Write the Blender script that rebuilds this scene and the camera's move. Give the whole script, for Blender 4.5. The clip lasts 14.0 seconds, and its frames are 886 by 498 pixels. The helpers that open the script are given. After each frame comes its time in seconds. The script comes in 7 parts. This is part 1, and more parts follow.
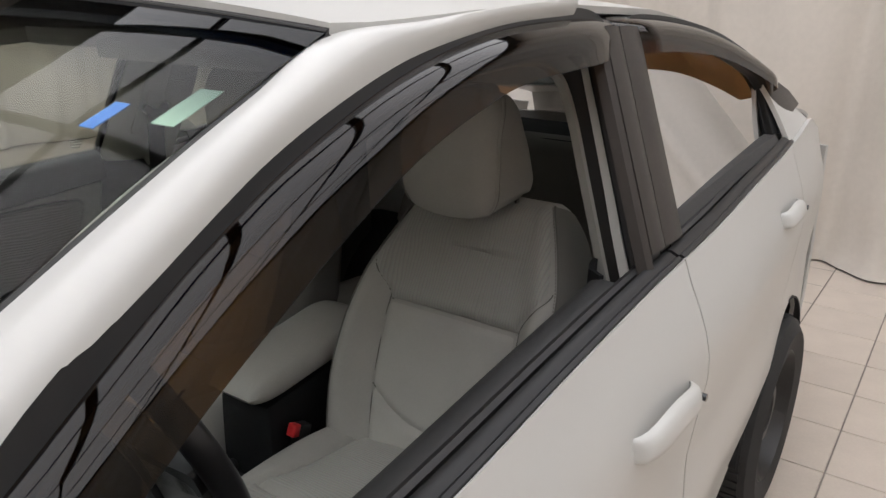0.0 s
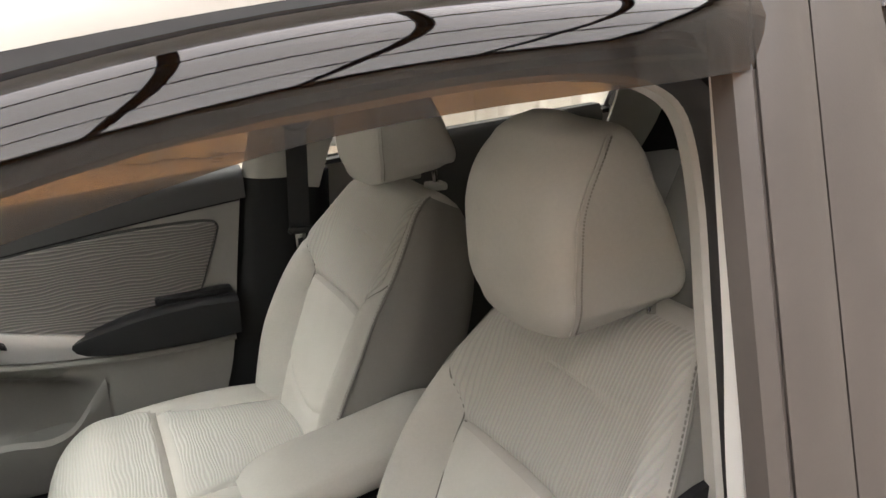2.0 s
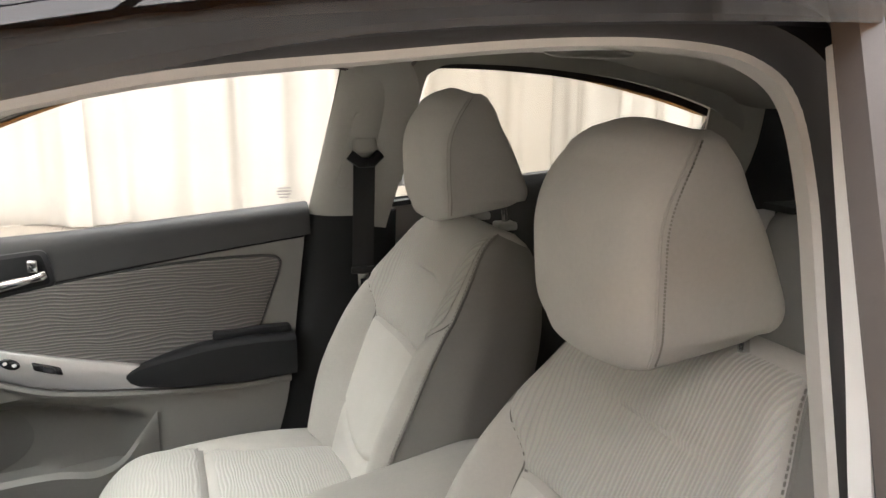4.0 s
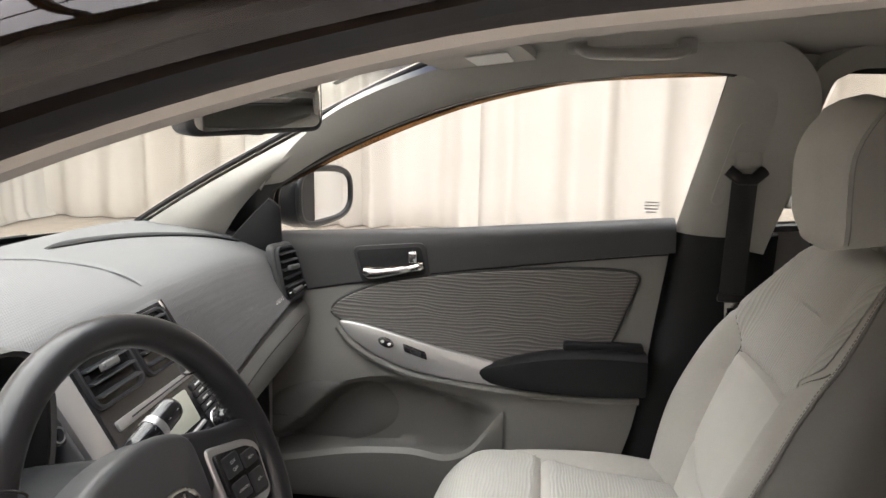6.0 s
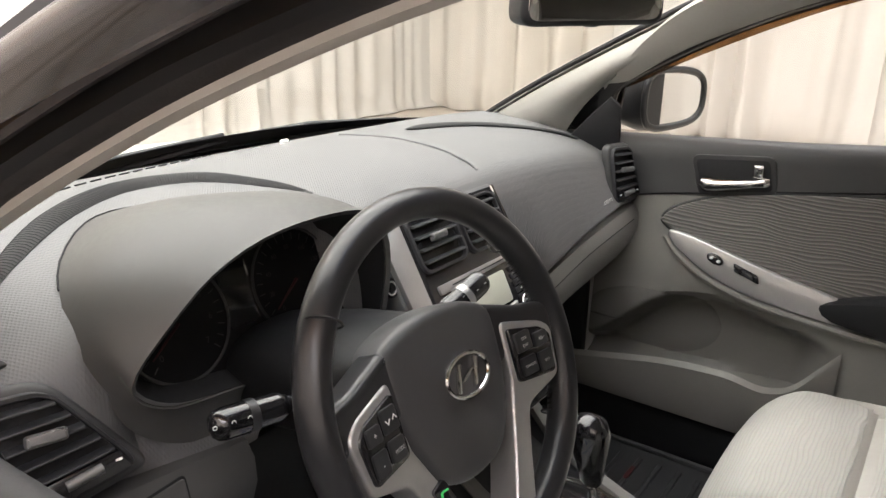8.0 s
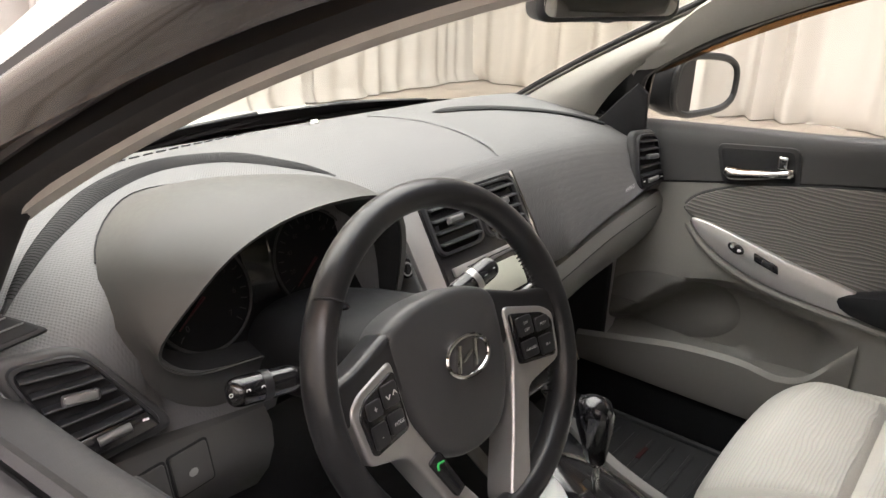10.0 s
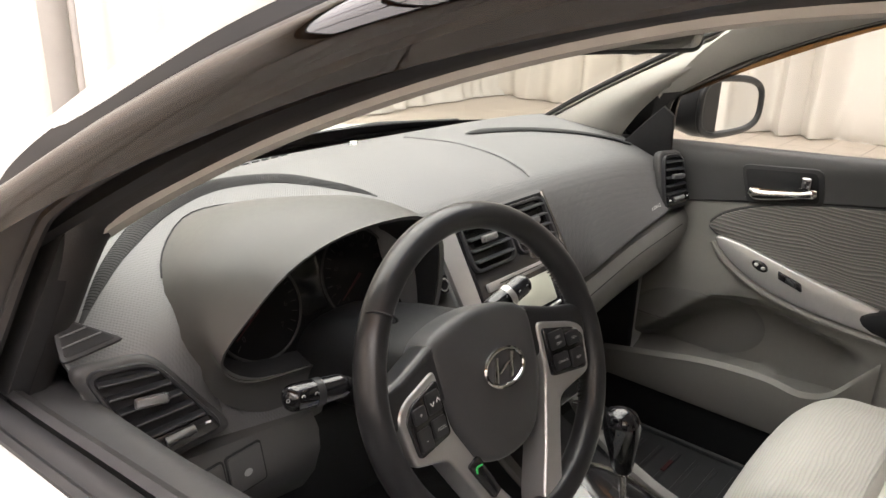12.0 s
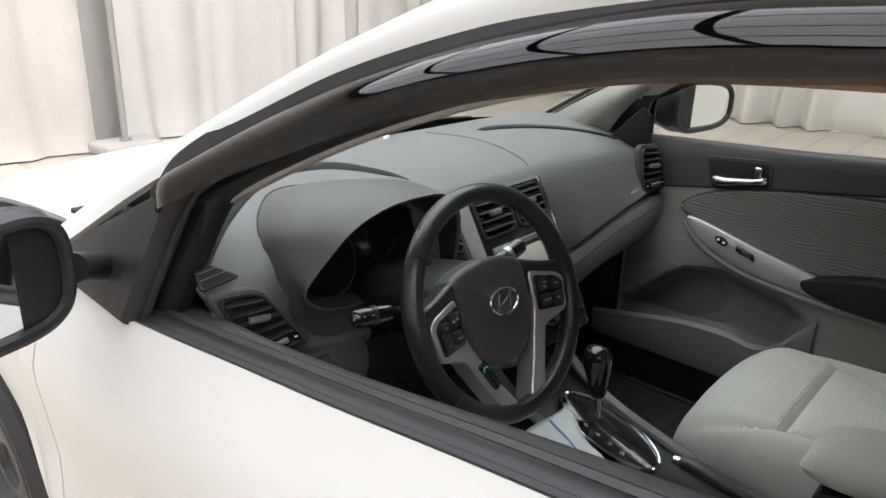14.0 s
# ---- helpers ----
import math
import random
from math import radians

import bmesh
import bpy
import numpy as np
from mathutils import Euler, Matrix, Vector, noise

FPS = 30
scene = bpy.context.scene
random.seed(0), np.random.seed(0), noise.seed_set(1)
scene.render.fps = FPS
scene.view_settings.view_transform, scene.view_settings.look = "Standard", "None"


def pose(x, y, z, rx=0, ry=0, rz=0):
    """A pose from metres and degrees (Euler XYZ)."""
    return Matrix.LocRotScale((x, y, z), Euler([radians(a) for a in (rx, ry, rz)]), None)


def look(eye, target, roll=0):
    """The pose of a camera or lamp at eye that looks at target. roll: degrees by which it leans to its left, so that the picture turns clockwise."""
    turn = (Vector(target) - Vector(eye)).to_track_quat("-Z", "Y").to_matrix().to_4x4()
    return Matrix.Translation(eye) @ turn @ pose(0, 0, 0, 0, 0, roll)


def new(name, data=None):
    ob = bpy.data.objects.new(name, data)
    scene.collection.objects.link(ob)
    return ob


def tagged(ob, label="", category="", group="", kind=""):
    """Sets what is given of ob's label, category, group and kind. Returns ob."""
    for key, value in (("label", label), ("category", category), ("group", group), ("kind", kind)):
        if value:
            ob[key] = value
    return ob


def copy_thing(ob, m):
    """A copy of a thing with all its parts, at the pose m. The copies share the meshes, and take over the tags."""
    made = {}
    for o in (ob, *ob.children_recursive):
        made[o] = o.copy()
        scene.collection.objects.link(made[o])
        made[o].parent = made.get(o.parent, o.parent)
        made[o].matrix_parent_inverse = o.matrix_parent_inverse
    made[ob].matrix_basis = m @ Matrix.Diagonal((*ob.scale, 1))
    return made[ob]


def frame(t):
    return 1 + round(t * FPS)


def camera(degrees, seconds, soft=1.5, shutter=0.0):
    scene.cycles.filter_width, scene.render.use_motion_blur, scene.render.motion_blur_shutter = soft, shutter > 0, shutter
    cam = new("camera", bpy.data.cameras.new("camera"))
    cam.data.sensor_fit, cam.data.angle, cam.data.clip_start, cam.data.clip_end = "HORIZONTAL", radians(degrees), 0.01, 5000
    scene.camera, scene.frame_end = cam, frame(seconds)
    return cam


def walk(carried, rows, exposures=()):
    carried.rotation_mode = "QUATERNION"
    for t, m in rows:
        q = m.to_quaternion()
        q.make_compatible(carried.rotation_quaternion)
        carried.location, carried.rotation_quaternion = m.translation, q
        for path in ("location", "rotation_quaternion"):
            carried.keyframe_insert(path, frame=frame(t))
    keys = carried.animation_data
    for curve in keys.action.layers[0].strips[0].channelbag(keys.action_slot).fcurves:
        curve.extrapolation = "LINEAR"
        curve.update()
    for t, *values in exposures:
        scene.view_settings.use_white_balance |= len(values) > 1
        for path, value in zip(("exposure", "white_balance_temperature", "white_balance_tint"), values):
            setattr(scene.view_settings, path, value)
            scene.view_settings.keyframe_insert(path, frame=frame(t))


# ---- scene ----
cam = camera(61.5, 14.0)
PATH = [
    (0, (0.448, 1.134, 1.422), (-1.111, 0.038, 0.815), 1.4),
    (0.3, (0.196, 1.101, 1.408), (-1.262, -0.145, 0.806), 0.8),
    (0.5, (0.047, 1.087, 1.400), (-1.320, -0.246, 0.803), 0.4),
    (0.7, (-0.078, 1.096, 1.401), (-1.330, -0.335, 0.797), 0.0),
    (1, (-0.183, 1.111, 1.403), (-1.282, -0.444, 0.791), -0.5),
    (1.5, (-0.238, 1.073, 1.404), (-1.158, -0.594, 0.792), -0.6),
    (2, (-0.258, 1.024, 1.397), (-1.105, -0.681, 0.785), -0.7),
    (2.2, (-0.265, 1.027, 1.394), (-1.083, -0.693, 0.784), -0.5),
    (4.3, (-0.296, 0.946, 1.313), (-0.947, -0.902, 0.91), 0.7),
    (4.5, (-0.303, 0.922, 1.317), (-0.913, -0.941, 0.921), 0.7),
    (5, (-0.338, 0.919, 1.312), (-0.838, -0.982, 0.943), 0.8),
    (5.5, (-0.345, 0.931, 1.302), (-0.564, -1.025, 0.943), 0.8),
    (6, (-0.317, 0.918, 1.288), (-0.053, -1.029, 0.911), 0.9),
    (6.5, (-0.298, 0.899, 1.252), (0.369, -0.936, 0.822), 1.2),
    (7, (-0.327, 0.902, 1.255), (0.593, -0.791, 0.719), 1.2),
    (7.5, (-0.346, 0.903, 1.268), (0.693, -0.698, 0.67), 1.1),
    (8, (-0.364, 0.906, 1.277), (0.725, -0.647, 0.643), 1.1),
    (10.3, (-0.414, 0.919, 1.308), (0.752, -0.546, 0.603), 1.7),
    (10.5, (-0.414, 0.921, 1.301), (0.765, -0.541, 0.614), 1.4),
    (11, (-0.421, 0.917, 1.303), (0.772, -0.536, 0.621), 1.5),
    (11.5, (-0.42, 0.93, 1.306), (0.785, -0.516, 0.631), 1.7),
    (12, (-0.433, 0.97, 1.334), (0.78, -0.469, 0.658), 1.7),
    (12.5, (-0.456, 1.045, 1.352), (0.761, -0.388, 0.67), 1.7),
    (13, (-0.485, 1.055, 1.356), (0.732, -0.373, 0.664), 2.0),
    (13.5, (-0.525, 1.11, 1.385), (0.703, -0.308, 0.692), 1.9),
    (14, (-0.639, 1.232, 1.418), (0.587, -0.181, 0.712), 1.8),
]
EXPOSURES = [(0, -0.5, 6150, 11), (0.5, 0.05, 6150, 12), (1.0, 0.85, 6250, 12), (1.5, 1.15, 6450, 12), (4.3, 1.58, 6250, 13), (5.0, 1.59, 6150, 13), (6.0, 1.3, 6250, 15), (7.5, 1.22, 6400, 16), (11.0, 1.28, 6550, 16), (12.0, 1.24, 6600, 15), (13.0, 1.0, 6250, 13), (14.0, 0.5, 5900, 9)]
walk(cam, [(t, look(eye, target, roll)) for t, eye, target, roll in PATH], EXPOSURES)

# ---------------------------------------------------------------- world and light
world = bpy.data.worlds.new("room_dark")
scene.world = world
world.use_nodes = True
world.node_tree.nodes["Background"].inputs[0].default_value = (0.9, 0.92, 1.0, 1)
world.node_tree.nodes["Background"].inputs[1].default_value = 0.02
LAMP = 2.95

# ---------------------------------------------------------------- materials


def nodes_of(name):
    m = bpy.data.materials.new(name)
    m.use_nodes = True
    return m, m.node_tree.nodes, m.node_tree.links, m.node_tree.nodes["Principled BSDF"]


def surface(name, base, rough=0.5, metal=0.0, vary=0.12, scale=6.0, bump=0.0, bscale=300.0, coat=0.0, spec=0.5, kind="noise", stretch=(1, 1, 1), rand=0.0, rv=0.07):
    """Principled surface with slow blotches, fine grain and relief."""
    m, n, l, p = nodes_of(name)
    p.inputs["Roughness"].default_value, p.inputs["Metallic"].default_value = rough, metal
    p.inputs["Coat Weight"].default_value, p.inputs["Coat Roughness"].default_value = coat, 0.08
    p.inputs["Specular IOR Level"].default_value = spec
    tc = n.new("ShaderNodeTexCoord")
    big, fine = n.new("ShaderNodeTexNoise"), n.new("ShaderNodeTexNoise")
    big.inputs["Scale"].default_value, fine.inputs["Scale"].default_value = scale, scale * 23
    l.new(tc.outputs["Object"], big.inputs["Vector"])
    l.new(tc.outputs["Object"], fine.inputs["Vector"])
    mix = n.new("ShaderNodeMix")
    mix.data_type = "FLOAT"
    mix.inputs[0].default_value = 0.35
    l.new(big.outputs["Fac"], mix.inputs[2])
    l.new(fine.outputs["Fac"], mix.inputs[3])
    ramp = n.new("ShaderNodeMapRange")
    ramp.inputs[1].default_value, ramp.inputs[2].default_value = 0.3, 0.7
    ramp.inputs[3].default_value, ramp.inputs[4].default_value = 1 - vary, 1 + vary
    l.new(mix.outputs[0], ramp.inputs[0])
    hue = n.new("ShaderNodeHueSaturation")
    hue.inputs["Color"].default_value = (*base, 1)
    if rand:
        info, add = n.new("ShaderNodeObjectInfo"), n.new("ShaderNodeMath")
        add.operation = "MULTIPLY_ADD"
        l.new(info.outputs["Random"], add.inputs[0])
        add.inputs[1].default_value = rand
        l.new(ramp.outputs[0], add.inputs[2])
        l.new(add.outputs[0], hue.inputs["Value"])
    else:
        l.new(ramp.outputs[0], hue.inputs["Value"])
    l.new(hue.outputs[0], p.inputs["Base Color"])
    rr = n.new("ShaderNodeMapRange")
    rr.inputs[3].default_value, rr.inputs[4].default_value = max(0, rough - rv), min(1, rough + rv)
    l.new(fine.outputs["Fac"], rr.inputs[0])
    l.new(rr.outputs[0], p.inputs["Roughness"])
    if bump:
        mp = n.new("ShaderNodeMapping")
        mp.inputs["Scale"].default_value = stretch
        l.new(tc.outputs["Object"], mp.inputs["Vector"])
        if kind == "noise":
            t = n.new("ShaderNodeTexNoise")
            t.inputs["Detail"].default_value = 3
            out = t.outputs["Fac"]
        elif kind == "cells":
            t = n.new("ShaderNodeTexVoronoi")
            out = t.outputs["Distance"]
        elif kind == "mesh":
            t = n.new("ShaderNodeTexVoronoi")
            t.inputs["Randomness"].default_value = 0.0
            mp.inputs["Rotation"].default_value, mp.inputs["Scale"].default_value = (0, -0.62, 0.785), (1, 1, 0.0)
            out = t.outputs["Distance"]
        t.inputs["Scale"].default_value = bscale
        l.new(mp.outputs[0], t.inputs["Vector"])
        b = n.new("ShaderNodeBump")
        b.inputs["Strength"].default_value, b.inputs["Distance"].default_value = bump, 0.002
        l.new(out, b.inputs["Height"])
        l.new(b.outputs[0], p.inputs["Normal"])
    return m


def wavy(name, base, line, rough, axis, scale, amount, depth):
    """Woven cloth with fine wavy ribs that run across the given axis."""
    m, n, l, p = nodes_of(name)
    p.inputs["Roughness"].default_value = rough
    p.inputs["Sheen Weight"].default_value = 0.15
    tc, w, mp = n.new("ShaderNodeTexCoord"), n.new("ShaderNodeTexWave"), n.new("ShaderNodeMapping")
    mp.inputs["Scale"].default_value = {"Z": (0.35, 0.35, 1), "X": (1, 0.35, 0.35), "Y": (0.35, 1, 0.35)}[axis]
    l.new(tc.outputs["Object"], mp.inputs["Vector"])
    l.new(mp.outputs[0], w.inputs["Vector"])
    w.bands_direction, w.wave_profile = axis, "SIN"
    w.inputs["Scale"].default_value = scale
    w.inputs["Distortion"].default_value, w.inputs["Detail"].default_value = 9.0, 1.0
    w.inputs["Detail Scale"].default_value = 0.55
    ramp = n.new("ShaderNodeValToRGB")
    ramp.color_ramp.elements[0].position, ramp.color_ramp.elements[1].position = 0.62, 0.95
    ramp.color_ramp.elements[0].color, ramp.color_ramp.elements[1].color = (*base, 1), (*line, 1)
    l.new(w.outputs["Fac"], ramp.inputs[0])
    fine, mul = n.new("ShaderNodeTexNoise"), n.new("ShaderNodeMix")
    fine.inputs["Scale"].default_value = 900
    l.new(tc.outputs["Object"], fine.inputs["Vector"])
    mul.data_type, mul.blend_type = "RGBA", "SOFT_LIGHT"
    mul.inputs[0].default_value = amount
    l.new(ramp.outputs[0], mul.inputs[6])
    l.new(fine.outputs["Color"], mul.inputs[7])
    l.new(mul.outputs[2], p.inputs["Base Color"])
    b = n.new("ShaderNodeBump")
    b.inputs["Strength"].default_value, b.inputs["Distance"].default_value = depth, 0.003
    l.new(w.outputs["Fac"], b.inputs["Height"])
    l.new(b.outputs[0], p.inputs["Normal"])
    return m


def pane(name, tint, gloss=1.0, rough=0.0, band=None):
    """Thin glass or acrylic: see-through tint under a Fresnel gloss."""
    m, n, l, p = nodes_of(name)
    n.remove(p)
    out = n["Material Output"]
    tr, gl, lw, mx = n.new("ShaderNodeBsdfTransparent"), n.new("ShaderNodeBsdfGlossy"), n.new("ShaderNodeLayerWeight"), n.new("ShaderNodeMixShader")
    pw, fr = n.new("ShaderNodeMath"), n.new("ShaderNodeMath")
    pw.operation, fr.operation = "POWER", "MULTIPLY_ADD"
    lw.inputs["Blend"].default_value = 0.5
    l.new(lw.outputs["Facing"], pw.inputs[0])
    pw.inputs[1].default_value = 4.5
    l.new(pw.outputs[0], fr.inputs[0])
    fr.inputs[1].default_value, fr.inputs[2].default_value = 0.80 * gloss, 0.028 * gloss
    tr.inputs[0].default_value = (*tint, 1)
    gl.inputs["Roughness"].default_value = rough
    l.new(fr.outputs[0], mx.inputs[0])
    l.new(tr.outputs[0], mx.inputs[1])
    l.new(gl.outputs[0], mx.inputs[2])
    l.new(mx.outputs[0], out.inputs[0])
    if band:
        tc, sx, mr, cr = n.new("ShaderNodeTexCoord"), n.new("ShaderNodeSeparateXYZ"), n.new("ShaderNodeMapRange"), n.new("ShaderNodeValToRGB")
        l.new(tc.outputs["Object"], sx.inputs[0])
        l.new(sx.outputs["X"], mr.inputs[0])
        mr.inputs[1].default_value, mr.inputs[2].default_value = band[0], band[1]
        cr.color_ramp.elements[0].color, cr.color_ramp.elements[1].color = (*band[2], 1), (*tint, 1)
        l.new(mr.outputs[0], cr.inputs[0])
        l.new(cr.outputs[0], tr.inputs[0])
    return m


def glow(name, colour, strength):
    m, n, l, p = nodes_of(name)
    p.inputs["Base Color"].default_value = (*colour, 1)
    p.inputs["Emission Color"].default_value, p.inputs["Emission Strength"].default_value = (*colour, 1), strength
    return m


M_PAINT = surface("white_paint", (0.53, 0.525, 0.50), 0.34, vary=0.004, scale=2, coat=0.22, rv=0.0)
M_BLACKTRIM = surface("black_trim", (0.012, 0.012, 0.0125), 0.42, vary=0.12, rv=0.015, spec=0.35)
M_SLAT = surface("vent_slat", (0.020, 0.0205, 0.022), 0.45, vary=0.1, bump=0.05, bscale=700, spec=0.35)
# door grey a little darker, for the shade painted into the door hollow
M_HOLLOWSHADE = surface("door_hollow_shade", (0.150, 0.146, 0.134), 0.7, vary=0.06, bump=0.5, bscale=900, kind="cells")
M_TAB = surface("satin_tab", (0.17, 0.17, 0.168), 0.3, 0.6, vary=0.05)
M_BROW = surface("dash_brow_ribs", (0.040, 0.040, 0.040), 0.75, vary=0.06, bump=0.2, bscale=480, kind="cells", spec=0.15)
M_APPLIQUE = surface("pillar_film", (0.044, 0.038, 0.034), 0.42, vary=0.1, bump=0.04, bscale=500, spec=0.38)
M_RUBBER = surface("rubber", (0.014, 0.013, 0.013), 0.55, vary=0.3, bump=0.1, bscale=400)
M_SMOKE = pane("smoked_acrylic", (0.19, 0.10, 0.04), 1.2, rough=0.02)
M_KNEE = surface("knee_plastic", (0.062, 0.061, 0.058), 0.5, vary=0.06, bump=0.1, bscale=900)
M_GLASS = pane("clear_glass", (0.90, 0.93, 0.89), 1.2)
M_TINTED = pane("rear_glass", (0.78, 0.80, 0.74), 1.2)
M_FILMED = pane("filmed_glass", (0.45, 0.47, 0.43), 8.0)
M_REARSCREEN = pane("rear_screen_glass", (0.07, 0.075, 0.07), 1.2)
M_SCREEN = pane("windscreen_glass", (0.86, 0.91, 0.85), 0.5, band=(-0.06, 0.07, (0.001, 0.014, 0.055)))
M_INNERFACE, fn, fl, fp = nodes_of("inner_glass_face")
fl.new(fn.new("ShaderNodeBsdfTransparent").outputs[0], fn["Material Output"].inputs[0])
M_DASH = surface("dash_grain", (0.118, 0.118, 0.118), 0.56, vary=0.05, bump=0.42, bscale=330, kind="mesh", rv=0.03)
M_DASHSMOOTH = surface("dash_smooth", (0.125, 0.126, 0.126), 0.5, vary=0.06, bump=0.08, bscale=900)
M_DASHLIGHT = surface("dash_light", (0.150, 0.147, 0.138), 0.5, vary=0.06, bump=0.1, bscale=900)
M_SEAM = surface("seam_thread", (0.27, 0.258, 0.232), 0.9, vary=0.1)
M_HOOD = surface("hood_plastic", (0.072, 0.071, 0.067), 0.5, vary=0.05, bump=0.05, bscale=900, spec=0.4)
M_DARK = surface("dark_plastic", (0.018, 0.0185, 0.02), 0.4, vary=0.15, bump=0.12, bscale=700)
M_DOORDARK = surface("door_dark", (0.034, 0.034, 0.034), 0.55, vary=0.06, bump=0.15, bscale=700)
M_DOORLIGHT = surface("door_light", (0.185, 0.18, 0.165), 0.5, vary=0.05, bump=0.1, bscale=800)
M_ARMREST = surface("arm_plastic", (0.012, 0.0125, 0.0135), 0.5, vary=0.1, bump=0.15, bscale=700, spec=0.22)
M_PIANO = surface("piano_black", (0.012, 0.012, 0.013), 0.12, vary=0.1, coat=0.5)
M_CHROME = surface("chrome", (0.62, 0.62, 0.61), 0.1, 1.0, vary=0.04)
M_SILVER = surface("satin_silver", (0.46, 0.455, 0.445), 0.33, 0.75, vary=0.04, bump=0.05, bscale=900)
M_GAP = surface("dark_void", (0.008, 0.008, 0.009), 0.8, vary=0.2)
M_LEATHER = surface("leather", (0.018, 0.018, 0.019), 0.30, vary=0.12, scale=14, bump=0.03, bscale=420, rv=0.02)
M_AIRBAG = surface("airbag_skin", (0.052, 0.052, 0.053), 0.40, vary=0.06, bump=0.06, bscale=600, rv=0.03)
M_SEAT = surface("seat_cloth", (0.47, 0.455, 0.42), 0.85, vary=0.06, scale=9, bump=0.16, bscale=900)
# seat cloth darkened for shade on backrest flanks and the dim rear bench
M_SEATSHADED = surface("seat_shaded_cloth", (0.205, 0.198, 0.182), 0.85, vary=0.06, scale=9, bump=0.25, bscale=1300)
# dial print and needle colours darkened to carry the hood's shade
M_GAUGEDIM = surface("gauge_ink_shaded", (0.035, 0.035, 0.034), 0.6, vary=0.02)
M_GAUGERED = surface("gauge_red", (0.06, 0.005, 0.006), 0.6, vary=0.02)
M_SEATWAVE = wavy("seat_ribbed_cloth", (0.45, 0.44, 0.405), (0.40, 0.39, 0.358), 0.85, "Y", 46.0, 0.5, 0.26)
M_SEATCENTRE = surface("seat_centre_cloth", (0.53, 0.515, 0.475), 0.85, vary=0.05, scale=9, bump=0.25, bscale=1300)
M_SEATLINE = surface("seat_seam", (0.16, 0.155, 0.14), 0.9, vary=0.1)
M_SEATWAVEX = wavy("seat_ribbed_cushion_cloth", (0.48, 0.47, 0.435), (0.43, 0.42, 0.388), 0.85, "X", 50.0, 0.5, 0.26)
M_DOORCLOTH = wavy("door_ribbed_cloth", (0.105, 0.098, 0.092), (0.185, 0.175, 0.16), 0.85, "Z", 46.0, 0.5, 0.4)
M_HEAD = surface("headlining", (0.41, 0.395, 0.36), 0.9, vary=0.05, bump=0.3, bscale=1100)
M_GRAB = surface("handle_plastic", (0.33, 0.32, 0.295), 0.38, vary=0.05, bump=0.05, bscale=900)
M_PILLAR = surface("pillar_trim", (0.34, 0.33, 0.30), 0.55, vary=0.05, bump=0.12, bscale=900)
M_CARPET = surface("carpet", (0.02, 0.02, 0.021), 0.95, vary=0.4, scale=30, bump=0.6, bscale=900)
M_MATRUBBER = surface("mat_rubber", (0.03, 0.031, 0.032), 0.5, vary=0.3, scale=12, bump=0.2, bscale=300)
M_BELT = surface("webbing", (0.015, 0.015, 0.016), 0.7, vary=0.2, bump=0.5, bscale=500, stretch=(1, 1, 4))
M_TYRE = surface("tyre", (0.022, 0.022, 0.022), 0.75, vary=0.25, bump=0.2, bscale=200)
M_STEEL = surface("black_steel", (0.03, 0.029, 0.028), 0.4, 0.3, vary=0.25)
M_RED = surface("red_plastic", (0.62, 0.03, 0.035), 0.4, vary=0.05)
M_LENS = surface("lamp_red", (0.45, 0.02, 0.03), 0.15, vary=0.1, coat=0.7)
M_LIGHTLENS = surface("lamp_clear", (0.6, 0.62, 0.65), 0.1, vary=0.1, coat=0.7)
M_INK = surface("white_ink", (0.72, 0.72, 0.70), 0.6, vary=0.02)
M_GREEN = surface("green_ink", (0.03, 0.55, 0.12), 0.6, vary=0.02)
M_REDINK = surface("red_ink", (0.6, 0.03, 0.04), 0.6, vary=0.02)
M_GREYINK = surface("grey_ink", (0.30, 0.30, 0.29), 0.6, vary=0.02)
M_LCD = surface("lcd_grey_green", (0.42, 0.43, 0.36), 0.35, vary=0.04)
M_GAUGE = surface("gauge_face", (0.006, 0.006, 0.0065), 0.6, vary=0.2, spec=0.2)
M_MIRROR = surface("mirror_silver", (0.86, 0.87, 0.87), 0.015, 1.0, vary=0.0)
M_CURTAIN = surface("curtain_cloth", (0.60, 0.57, 0.525), 0.9, vary=0.06, scale=1.4, bump=0.3, bscale=500)
M_CURTAIN2 = surface("curtain_cloth_warm", (0.59, 0.545, 0.485), 0.9, vary=0.07, scale=1.2, bump=0.3, bscale=500)
M_TILE = surface("floor_tile", (0.56, 0.49, 0.42), 0.38, vary=0.08, scale=5, bump=0.05, bscale=150, rand=0.10)
M_GROUT = surface("grout", (0.27, 0.24, 0.21), 0.9, vary=0.2)
M_WALL = surface("wall_paint", (0.66, 0.63, 0.58), 0.8, vary=0.05, bump=0.2, bscale=60)
M_CEIL = surface("ceiling_dark", (0.10, 0.10, 0.10), 0.8, vary=0.1)
M_PANEL = glow("diffuser", (1.0, 0.985, 0.985), LAMP)
M_LED = glow("warning_led", (1.0, 0.03, 0.05), 2.5)
M_PAPER = surface("paper_mat", (0.66, 0.67, 0.66), 0.7, vary=0.06, scale=10, bump=0.3, bscale=40)
M_BLUEINK = surface("blue_ink", (0.10, 0.14, 0.36), 0.7, vary=0.15)
M_CONCRETE = surface("concrete_block", (0.50, 0.46, 0.42), 0.85, vary=0.15, bump=0.3, bscale=60)
M_BLUETAG = surface("blue_tag", (0.05, 0.22, 0.75), 0.5, vary=0.03)
M_PALETAG = surface("pale_grey_paper", (0.52, 0.52, 0.49), 0.6, vary=0.03)
M_GREENTAG = surface("pale_green_paper", (0.45, 0.62, 0.52), 0.6, vary=0.03)

# ---------------------------------------------------------------- building helpers
V = Vector


